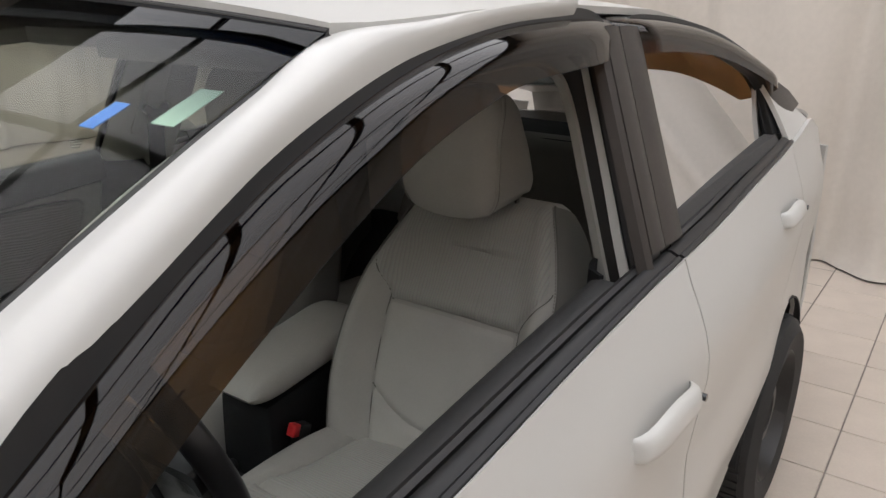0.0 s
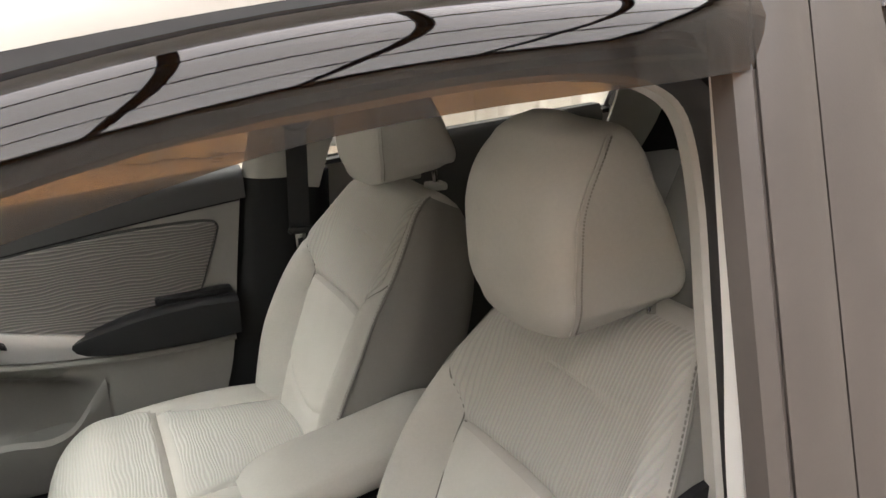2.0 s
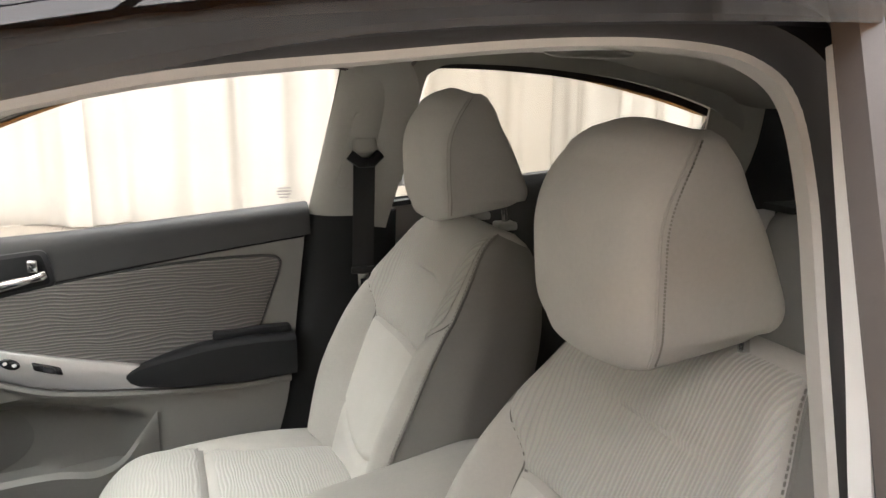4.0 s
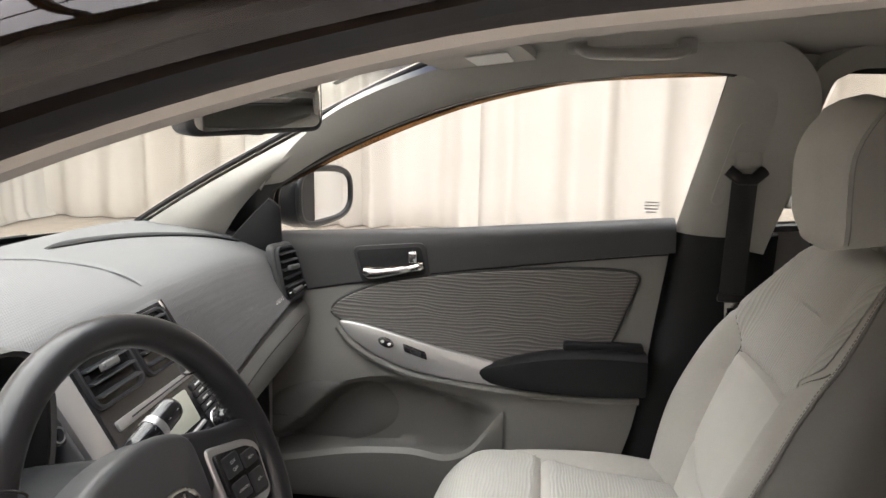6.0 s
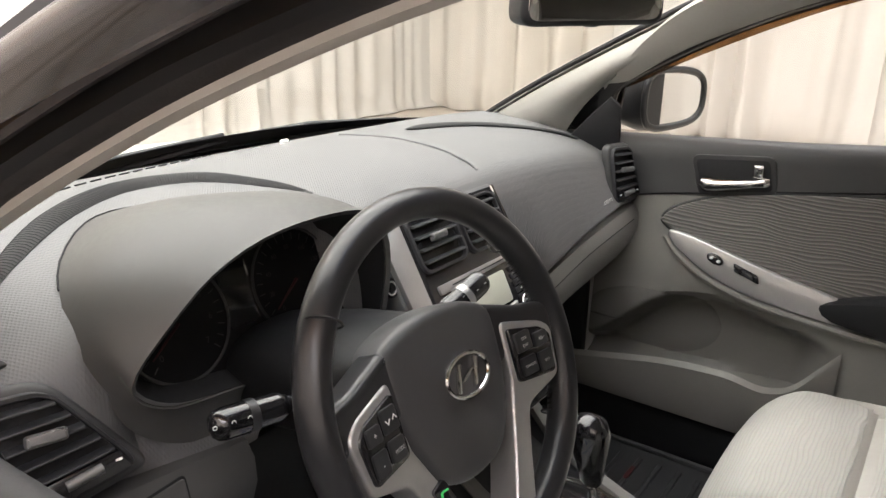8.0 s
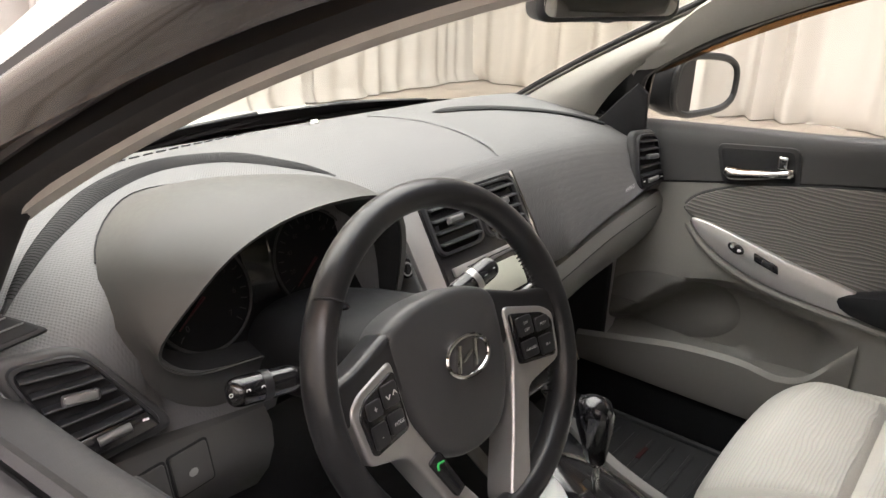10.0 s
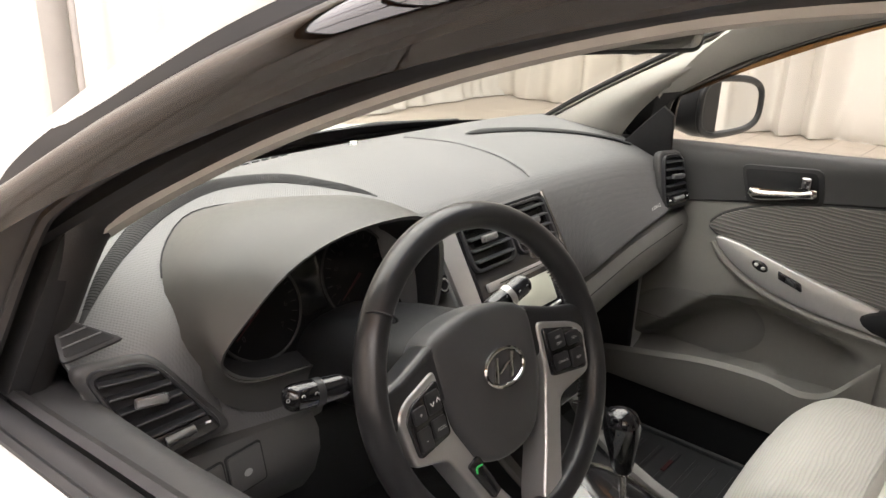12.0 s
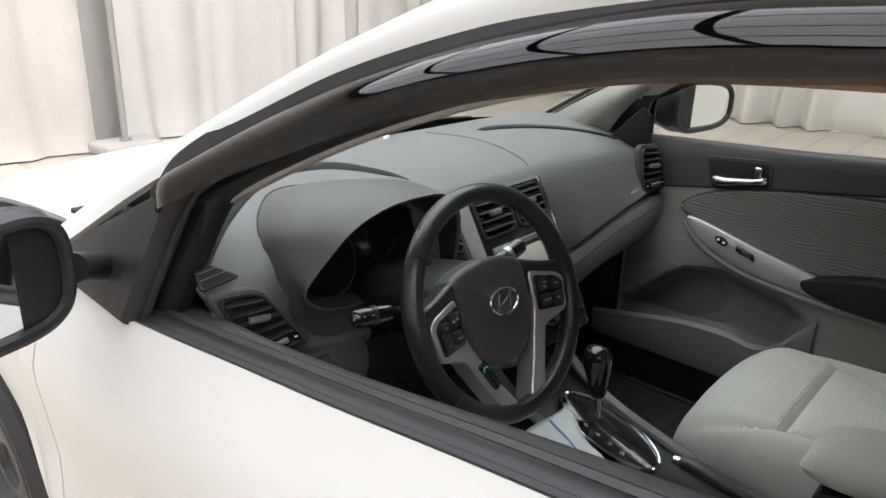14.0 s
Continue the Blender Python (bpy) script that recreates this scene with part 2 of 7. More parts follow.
def link(name, bm, mat, parent=None, label="", smooth=True, sharp=40):
    bmesh.ops.remove_doubles(bm, verts=bm.verts, dist=1e-5)
    bmesh.ops.recalc_face_normals(bm, faces=bm.faces)
    me = bpy.data.meshes.new(name)
    bm.to_mesh(me)
    bm.free()
    me.materials.append(mat)
    if smooth:
        me.polygons.foreach_set("use_smooth", [True] * len(me.polygons))
        me.set_sharp_from_angle(angle=radians(sharp))
    ob = new(name, me)
    if parent:
        ob.parent = parent
    if label:
        ob["label"] = label
    return ob


part = link


def glazed(ob, n, axis):
    """Gloss on the outer skin of a pane only; its first n faces are one skin."""
    ob.data.materials.append(M_INNERFACE)
    first = sum(abs(p.center[axis]) for p in ob.data.polygons[:n]) / n
    second = sum(abs(p.center[axis]) for p in ob.data.polygons[n:2 * n]) / n
    for p in ob.data.polygons:
        outer = p.index < n if first > second else n <= p.index < 2 * n
        p.material_index = 0 if outer else 1
    return ob


def curve(points, n, closed=False):
    """n points along a Catmull-Rom curve through the given ones."""
    pts = [V(p) for p in points]
    m = len(pts)
    out = []
    seg = m if closed else m - 1
    for k in range(n):
        u = k * seg / (n if closed else n - 1)
        i = min(int(u), seg - 1)
        t = u - i
        if closed:
            a, b, c, d = pts[(i - 1) % m], pts[i % m], pts[(i + 1) % m], pts[(i + 2) % m]
        else:
            b, c = pts[i], pts[i + 1]
            a = pts[i - 1] if i > 0 else b * 2 - c
            d = pts[i + 2] if i + 2 < m else c * 2 - b
        out.append(0.5 * ((2 * b) + (c - a) * t + (2 * a - 5 * b + 4 * c - d) * t * t + (3 * b - a - 3 * c + d) * t ** 3))
    return out


def lerp(table, x):
    """Smooth look-up in a table of (x, value), x falling or rising."""
    t = sorted(table)
    if x <= t[0][0]:
        return t[0][1]
    for (a, p), (b, q) in zip(t, t[1:]):
        if x <= b:
            u = (x - a) / (b - a)
            return p + (q - p) * u
    return t[-1][1]


def soft(table, x, w=0.06):
    return (lerp(table, x - w) + 2 * lerp(table, x) + lerp(table, x + w)) / 4


def quads(bm, rows, ring=False):
    vs = [[bm.verts.new(p) for p in r] for r in rows]
    for a, b in zip(vs, vs[1:]):
        k = len(a)
        for j in range(k if ring else k - 1):
            bm.faces.new((a[j], a[(j + 1) % k], b[(j + 1) % k], b[j]))
    return vs


def loft(rings, caps=True, bm=None):
    """Closed cross-sections joined into a solid."""
    bm = bm or bmesh.new()
    vs = quads(bm, rings, True)
    if caps:
        bm.faces.new(vs[0])
        bm.faces.new(vs[-1])
    return bm


def sheet(rows, thick, bm=None):
    """A surface of rows of points with thickness towards its back."""
    bm = bm or bmesh.new()
    nr, nc = len(rows), len(rows[0])
    rows = [[V(p) for p in r] for r in rows]
    back = []
    for i in range(nr):
        line = []
        for j in range(nc):
            du = rows[min(i + 1, nr - 1)][j] - rows[max(i - 1, 0)][j]
            dv = rows[i][min(j + 1, nc - 1)] - rows[i][max(j - 1, 0)]
            nn = du.cross(dv)
            line.append(rows[i][j] - (nn.normalized() if nn.length > 1e-12 else V((0, 0, 1))) * thick)
        back.append(line)
    a, b = quads(bm, rows), quads(bm, back)
    for i in range(nr - 1):
        for j in (0, nc - 1):
            bm.faces.new((a[i][j], a[i + 1][j], b[i + 1][j], b[i][j]))
    for j in range(nc - 1):
        for i in (0, nr - 1):
            bm.faces.new((a[i][j], a[i][j + 1], b[i][j + 1], b[i][j]))
    return bm


def tube(path, r, seg=10, flat=1.0, bm=None, up=(0, 0, 1), caps=True):
    """A round or flattened bar along a path; r is one radius or one for each point."""
    path = [V(p) for p in path]
    rings = []
    last = None
    for i, p in enumerate(path):
        d = (path[min(i + 1, len(path) - 1)] - path[max(i - 1, 0)]).normalized()
        if last is None:
            u = V(up)
            u = (u - d * u.dot(d))
            if u.length < 1e-3:
                u = V((1, 0, 0)) - d * d.x
        else:
            u = last - d * last.dot(d)
        u.normalize()
        last = u
        w = d.cross(u)
        rr = r[i] if isinstance(r, (list, tuple)) else r
        rings.append([p + (u * math.cos(a) * flat + w * math.sin(a)) * rr for a in (2 * math.pi * k / seg for k in range(seg))])
    return loft(rings, caps, bm)


def ring_tube(centre, radius, r, axis_u, axis_v, seg=48, sides=12, bm=None, flat=1.0):
    c, u, v = V(centre), V(axis_u).normalized(), V(axis_v).normalized()
    w = u.cross(v)
    rings = []
    for k in range(seg):
        a = 2 * math.pi * k / seg
        d = u * math.cos(a) + v * math.sin(a)
        rings.append([c + d * (radius + r * math.cos(b)) + w * r * flat * math.sin(b) for b in (2 * math.pi * s / sides for s in range(sides))])
    rings.append(rings[0])
    return loft(rings, False, bm)


def block(centre, size, bevel=0.004, seg=2, turn=None, bm=None):
    """A box with rounded edges."""
    b2 = bmesh.new()
    bmesh.ops.create_cube(b2, size=1)
    bmesh.ops.scale(b2, vec=size, verts=b2.verts)
    if bevel:
        bmesh.ops.bevel(b2, geom=list(b2.edges), offset=min(bevel, 0.48 * min(size)), segments=seg, affect="EDGES", profile=0.5)
    m = Matrix.Translation(centre) @ (turn.to_4x4() if turn else Matrix())
    b2.transform(m)
    if bm is None:
        return b2
    me = bpy.data.meshes.new("tmp")
    b2.to_mesh(me)
    b2.free()
    bm.from_mesh(me)
    bpy.data.meshes.remove(me)
    return bm


def slab(outline, place, depth, bevel=0.003, seg=2, bm=None, puff=0.0):
    """A flat outline (u, v) laid by place(u, v, h) with its face at h = depth, edges rounded."""
    b2 = bmesh.new()
    n = len(outline)
    cu, cv = sum(p[0] for p in outline) / n, sum(p[1] for p in outline) / n
    size = max(max(abs(p[0] - cu), abs(p[1] - cv)) for p in outline)
    steps = [(0.0, 0.0), (0.0, depth - bevel)] + [(bevel * (1 - math.cos(a)), depth - bevel + bevel * math.sin(a)) for a in (math.pi / 2 * k / seg for k in range(1, seg + 1))]

    def inset(d):
        out = []
        for i in range(n):
            a, b, c = V(outline[i - 1]), V(outline[i]), V(outline[(i + 1) % n])
            e1, e2 = (b - a), (c - b)
            n1, n2 = V((-e1.y, e1.x)).normalized(), V((-e2.y, e2.x)).normalized()
            k = (n1 + n2)
            k = k / max(0.35, k.length_squared / 2) if k.length > 1e-6 else n1
            out.append(b + k * d * sign)
        return out

    area = sum(outline[i - 1][0] * outline[i][1] - outline[i][0] * outline[i - 1][1] for i in range(n))
    sign = 1 if area > 0 else -1
    rings = [[place(q.x, q.y, h) for q in inset(d)] for d, h in steps]
    if puff:
        last = inset(steps[-1][0])
        for k in (0.85, 0.6, 0.3):
            rings.append([place(cu + (q.x - cu) * k, cv + (q.y - cv) * k, depth + puff * (1 - k * k)) for q in last])
    loft(rings, True, b2)
    bmesh.ops.triangulate(b2, faces=[f for f in b2.faces if len(f.verts) > 4])
    if bm is None:
        return b2
    me = bpy.data.meshes.new("tmp")
    b2.to_mesh(me)
    b2.free()
    bm.from_mesh(me)
    bpy.data.meshes.remove(me)
    return bm


def frame_of(origin, right, up):
    """A place(u, v, h) function: u along right, v along up, h out of the face."""
    o, r, u = V(origin), V(right).normalized(), V(up)
    u = (u - r * u.dot(r)).normalized()
    n = r.cross(u)
    return lambda a, b, h=0.0: o + r * a + u * b + n * h


def rounded(pts, r=0.01, seg=4):
    """Rounds the corners of a 2D outline."""
    out = []
    n = len(pts)
    for i in range(n):
        a, b, c = V(pts[i - 1]), V(pts[i]), V(pts[(i + 1) % n])
        d1, d2 = (a - b), (c - b)
        k = min(r, d1.length * 0.45, d2.length * 0.45)
        p, q = b + d1.normalized() * k, b + d2.normalized() * k
        for s in range(seg + 1):
            t = s / seg
            w = p * (1 - t) ** 2 + b * 2 * t * (1 - t) + q * t * t
            out.append((w.x, w.y))
    return out


def oval(cx, cy, rx, ry, n=24, turn=0.0):
    c, s = math.cos(turn), math.sin(turn)
    return [(cx + rx * math.cos(a) * c - ry * math.sin(a) * s, cy + rx * math.cos(a) * s + ry * math.sin(a) * c) for a in (2 * math.pi * k / n for k in range(n))]


def writing(words, place, u, v, size, mat, parent, name="lettering", label="", h=0.0006, turn=0.0, flip=False):
    """Raised print in the built-in font, centred on (u, v)."""
    cu = bpy.data.curves.new("tmp_text", "FONT")
    cu.body, cu.size, cu.align_x, cu.align_y = words, size, "CENTER", "CENTER"
    tmp = new("tmp_text", cu)
    bpy.context.view_layer.update()
    me = bpy.data.meshes.new_from_object(tmp.evaluated_get(bpy.context.evaluated_depsgraph_get()))
    bpy.data.objects.remove(tmp)
    c, s = math.cos(turn), math.sin(turn)
    for vert in me.vertices:
        x, y = vert.co.x, vert.co.y
        if flip:
            y = -y
        vert.co = place(u + x * c - y * s, v + x * s + y * c, h)
    me.name = name
    me.materials.append(mat)
    ob = new(name, me)
    if parent:
        ob.parent = parent
    if label:
        ob["label"] = label
    return ob


def empty(name, label, category, group="", kind="", at=(0, 0, 0)):
    ob = new(name)
    ob.location = at
    return tagged(ob, label, category, group, kind)

# ---------------------------------------------------------------- the room
X0, X1, Y0, Y1, ZC = -4.45, 5.25, -6.75, 4.2, 4.2
wall_specs = {"wall_north": ((X1 + 0.3, (Y0 + Y1) / 2, ZC / 2), (0.2, Y1 - Y0 + 1.0, ZC)), "wall_south": ((X0 - 0.3, (Y0 + Y1) / 2, ZC / 2), (0.2, Y1 - Y0 + 1.0, ZC)),
              "wall_east": (((X0 + X1) / 2, Y0 - 0.3, ZC / 2), (X1 - X0 + 0.4, 0.2, ZC)), "wall_west": (((X0 + X1) / 2, Y1 + 0.3, ZC / 2), (X1 - X0 + 0.4, 0.2, ZC))}
for wname, (wc, ws) in wall_specs.items():
    tagged(link(wname, block(wc, ws, 0), M_WALL, smooth=False), "plain off-white wall behind the hanging curtains", "wall", kind="structure")
tagged(link("ceiling", block(((X0 + X1) / 2, (Y0 + Y1) / 2, ZC + 0.14), (X1 - X0 + 0.8, Y1 - Y0 + 0.8, 0.2), 0), M_CEIL, smooth=False), "dark ceiling grid that carries square light panels", "ceiling", kind="structure")
floor = tagged(link("floor", block(((X0 + X1) / 2, (Y0 + Y1) / 2, -0.056), (X1 - X0 + 0.8, Y1 - Y0 + 0.8, 0.1), 0), M_GROUT, smooth=False), "beige ceramic tiled floor with grey grout", "floor", kind="structure")


def fold(s, seed):
    """Depth of a hanging curtain along its length: broad and narrow gathers."""
    a = noise.noise(V((s * 0.9, seed, 0.3)))
    b = noise.noise(V((s * 2.7, seed + 7.1, 1.3)))
    c = noise.noise(V((s * 0.45, seed + 3.3, 5.7)))
    d = noise.noise(V((s * 0.7, seed + 11.3, 2.2)))
    wave = math.sin(s * 10.5 + 5 * d + 7 * a + 2 * b)
    return (0.035 + 0.13 * max(0, c + 0.12)) * (wave + 0.35 * wave * abs(wave)) + 0.016 * math.sin(s * 23 + 5 * b) + 0.10 * a + 0.04 * b


def curtain(p, q, seed, mat, label, deep=1.0):
    p, q = V(p), V(q)
    d = q - p
    length = d.length
    d.normalize()
    nrm = V((-d.y, d.x, 0))
    cols = int(length / 0.035)
    rows = []
    for i in range(cols + 1):
        s = length * i / cols
        col = []
        for j in range(13):
            h = j / 12
            z = 0.012 + h ** 1.5 * (ZC + 0.02)
            sway = 1.0 + 0.5 * (1 - h) * noise.noise(V((s * 2, seed, h * 3)))
            off = fold(s + 0.05 * (1 - h) * noise.noise(V((s * 1.5, h * 2.0, seed))), seed) * (0.55 + 0.45 * (1 - h)) * sway * deep
            if j < 2:
                off += 0.05 * noise.noise(V((s * 6, seed, 9.0 + j))) + (0.05 if j == 0 else 0)
            col.append(p + d * s + nrm * off + V((0, 0, z)))
        rows.append(col)
    return tagged(link("curtain", sheet(rows, 0.004), mat, sharp=80), label, "curtain", "curtains hung round the room")


seed = 0
for (ax, ay), (bx, by), parts_n in (((X1, Y0), (X1, -1.55), 2), ((X1 - 0.05, -1.28), (X1, Y1), 2), ((X0, Y1), (X0, Y0), 4), ((X1, Y0 + 0.05), (X0, Y0 + 0.05), 4), ((X0, Y1), (X1, Y1), 4)):
    for k in range(parts_n):
        seed += 1
        u, w = k / parts_n, (k + 1) / parts_n + 0.006
        warm = seed % 3 == 0
        curtain((ax + (bx - ax) * u, ay + (by - ay) * u, 0), (ax + (bx - ax) * w, ay + (by - ay) * w, 0), seed * 1.7, M_CURTAIN2 if warm else M_CURTAIN,
                "warm cream floor-length curtain hanging in loose folds" if warm else "off-white floor-length curtain hanging in loose folds", 0.85 if ax > 5 and bx > 5 else 1.0)


def pole(x, y, lean=0.0):
    p = empty("curtain_pole", "slim grey upright pole on a pale concrete foot", "pole", at=(x, y, 0))
    part("foot", block((0, 0, 0.05), (0.34, 0.46, 0.09), 0.02), M_CONCRETE, p, "pale concrete block")
    part("upright", tube([(0, 0, 0.09), (lean * 0.5, 0, 1.5), (lean, 0, ZC - 0.02)], 0.024, 12), M_SILVER, p)
    part("collar", tube([(0, 0, 0.095), (0, 0, 0.12)], 0.045, 14), M_SILVER, p)


pole(X1 - 0.30, -1.42)

light = empty("ceiling_light", "square ceiling light panel with a white diffuser", "ceiling light", "light panels of the ceiling", at=(0, 0, ZC))
fr = bmesh.new()
for bx, by, sx, sy in ((0.61, 0, 0.022, 1.242), (-0.61, 0, 0.022, 1.242), (0, 0.61, 1.198, 0.022), (0, -0.61, 1.198, 0.022)):
    block((bx, by, 0.005), (sx, sy, 0.05), 0.004, 1, bm=fr)
part("frame", fr, M_CEIL, light, "dark frame")
part("diffuser", block((0, 0, 0.005), (1.19, 1.19, 0.02), 0.004, 1), M_PANEL, light, "glowing white diffuser")
first = True
for i in range(7):
    for j in range(2, 8):
        m = pose(X0 + 0.95 + i * 1.3, Y0 + 1.0 + j * 1.28, ZC)
        if first:
            light.matrix_basis = m
            first = False
        else:
            copy_thing(light, m)

# ---------------------------------------------------------------- the car: outer shape
car = empty("car", "white four-door saloon with smoked window visors, driver's window open", "car")


def dy(z):
    """Half width of the car at a window's glass."""
    return 0.765 - 0.403 * (z - 0.96)


BELT = [(1.85, 0.74), (1.7, 0.80), (1.3, 0.875), (0.9, 0.912), (0.62, 0.915), (0.42, 0.915), (0.25, 0.932), (0.05, 0.957), (-0.1, 0.974), (-0.3, 1.002), (-0.5, 1.026), (-0.66, 1.042), (-0.76, 1.048), (-1.2, 1.085), (-1.76, 1.125), (-1.98, 1.15), (-2.2, 1.10), (-2.75, 1.02)]
YBELT = [(1.85, 0.56), (1.7, 0.66), (1.4, 0.725), (0.95, 0.755), (0.6, 0.772), (0.4, 0.784), (-0.9, 0.784), (-1.5, 0.762), (-1.9, 0.735), (-2.3, 0.70), (-2.6, 0.655), (-2.75, 0.60)]
BULGE = [(-0.02, 0), (0, 0), (0.03, 0.012), (0.10, 0.046), (0.17, 0.064), (0.20, 0.06), (0.35, 0.044), (0.5, 0.054), (0.62, 0.03), (0.78, -0.01)]
AXLES = (1.06, -1.74)


LIFT = [(1.3, 0.0), (0.7, 0.015), (0.42, 0.035), (0.26, 0.028), (-0.1, -0.003), (-0.594, -0.018), (-0.76, -0.013), (-1.2, -0.01), (-1.8, 0.0)]
SIDE = [1]


def zbelt(x):
    return soft(BELT, x, 0.05) + (soft(LIFT, x, 0.05) if SIDE[0] < 0 else 0.0)


def yside(x, z):
    k = 0.7 if x < -0.8 else 1.0
    return soft(YBELT, x, 0.05) + soft(BULGE, (zbelt(x) - z) * (1.0 - 0.12 * max(0, -x - 0.7)), 0.012) * (1.0 - 0.15 * max(0.0, -x - 1.0))


def zlow(x):
    z = 0.21
    for ax in AXLES:
        d = 0.35 ** 2 - (x - ax) ** 2
        if d > 0:
            z = max(z, 0.30 + math.sqrt(d))
    return z


def side_panel(xa, xb, s, inset=0.0):
    n = max(3, int(abs(xb - xa) / 0.025))
    rows = []
    for i in range(n + 1):
        x = xa + (xb - xa) * i / n
        a, b = zlow(x), zbelt(x)
        rows.append([V((x, s * (yside(x, a + (b - a) * j / 22) - inset), a + (b - a) * j / 22)) for j in range(23)])
    return sheet(rows, 0.012 * s)


def in_plane(s, x, z, a2=(0, 0), d=0.0):
    """A point of the window plane, moved in it by a2 and out of it by d."""
    return V((x + a2[0], s * (dy(z) - 0.374 * a2[1] + 0.927 * d), z + 0.927 * a2[1] + 0.374 * d))


def edge_strip(pts, prof, s, n=60, ramp=0):
    """A section swept along an edge of a window opening, (outward, out of plane); it may swell from a fine start."""
    c = curve([(p[0], (p[1] - 0.96) / 0.927, 0) for p in pts], n)
    rings = []
    for i, p in enumerate(c):
        t = (c[min(i + 1, n - 1)] - c[max(i - 1, 0)]).normalized()
        o = (t.y, -t.x)
        g = min(1.0, (i + 0.3) / ramp) if ramp else 1.0
        g = g * (2 - g)
        rings.append([in_plane(s, p.x, 0.96 + 0.927 * p.y, (o[0] * (a if a < 0.06 else 0.02 + (a - 0.02) * g), o[1] * (a if a < 0.06 else 0.02 + (a - 0.02) * g)), d * (0.55 + 0.45 * g)) for a, d in prof])
    return loft(rings)


FRONT_WIN = [(0.325, 0.92), (0.312, 0.99), (0.288, 1.095), (0.255, 1.134), (0.15, 1.193), (0.03, 1.25), (-0.116, 1.305), (-0.27, 1.345), (-0.42, 1.363), (-0.556, 1.374), (-0.628, 1.376), (-0.660, 1.360), (-0.657, 1.31), (-0.632, 1.16), (-0.606, 1.01)]
BODY_OPEN = [(0.33, 0.92), (0.315, 0.99), (0.29, 1.095), (0.255, 1.134), (0.15, 1.193), (0.03, 1.25), (-0.116, 1.305), (-0.27, 1.345), (-0.42, 1.363), (-0.53, 1.373), (-0.62, 1.374), (-0.68, 1.364), (-0.714, 1.335), (-0.716, 1.27), (-0.700, 1.18), (-0.680, 1.07), (-0.668, 1.0)]
REAR_WIN = [(-0.797, 1.03), (-0.808, 1.15), (-0.828, 1.335), (-0.848, 1.371), (-0.90, 1.383), (-1.1, 1.377), (-1.35, 1.349), (-1.58, 1.294), (-1.645, 1.262), (-1.662, 1.225), (-1.655, 1.13)]
VTOP = [(0.375, 1.105), (0.28, 1.158), (0.2, 1.203), (0.11, 1.25), (-0.01, 1.303), (-0.19, 1.362), (-0.39, 1.402), (-0.6, 1.417), (-0.765, 1.418)]
VLOW = [(0.335, 1.075), (0.258, 1.112), (0.17, 1.157), (0.08, 1.197), (-0.03, 1.243), (-0.14, 1.283), (-0.27, 1.317), (-0.42, 1.342), (-0.755, 1.358)]
SAIL = [(0.262, 0.985), (0.40, 0.985), (0.392, 1.012), (0.315, 1.085), (0.270, 1.125), (0.248, 1.105)]
WSIDE = [(-0.12, 0.588, 1.397), (0.0, 0.603, 1.345), (0.1, 0.614, 1.298), (0.26, 0.633, 1.218), (0.45, 0.655, 1.118), (0.60, 0.672, 1.03), (0.70, 0.682, 0.965)]
PTOP = [(-0.12, 1.345), (0.0, 1.303), (0.11, 1.252), (0.28, 1.16), (0.40, 1.09), (0.52, 1.01), (0.62, 0.945)]


def smoked_visor(s, top, low, out):
    """Curved acrylic wind deflector stuck on over a window's upper edge."""
    n = 40
    a, b = curve([(x, 0, z) for x, z in top], n), curve([(x, 0, z) for x, z in low], n)
    rows = []
    for i in range(n):
        e = min(1.0, i / 4, (n - 1 - i) / 3 + 0.25)
        row = []
        for j in range(9):
            u = j / 8
            p = a[i].lerp(b[i], u)
            bow = (0.020 + out * math.sin(min(1, u * 1.35) * math.pi / 2)) * (0.35 + 0.65 * e)
            row.append(V((p.x, s * (dy(p.z) + bow), p.z + 0.012 * math.sin(u * math.pi))))
        rows.append(row)
    return sheet(rows, 0.003 * s)


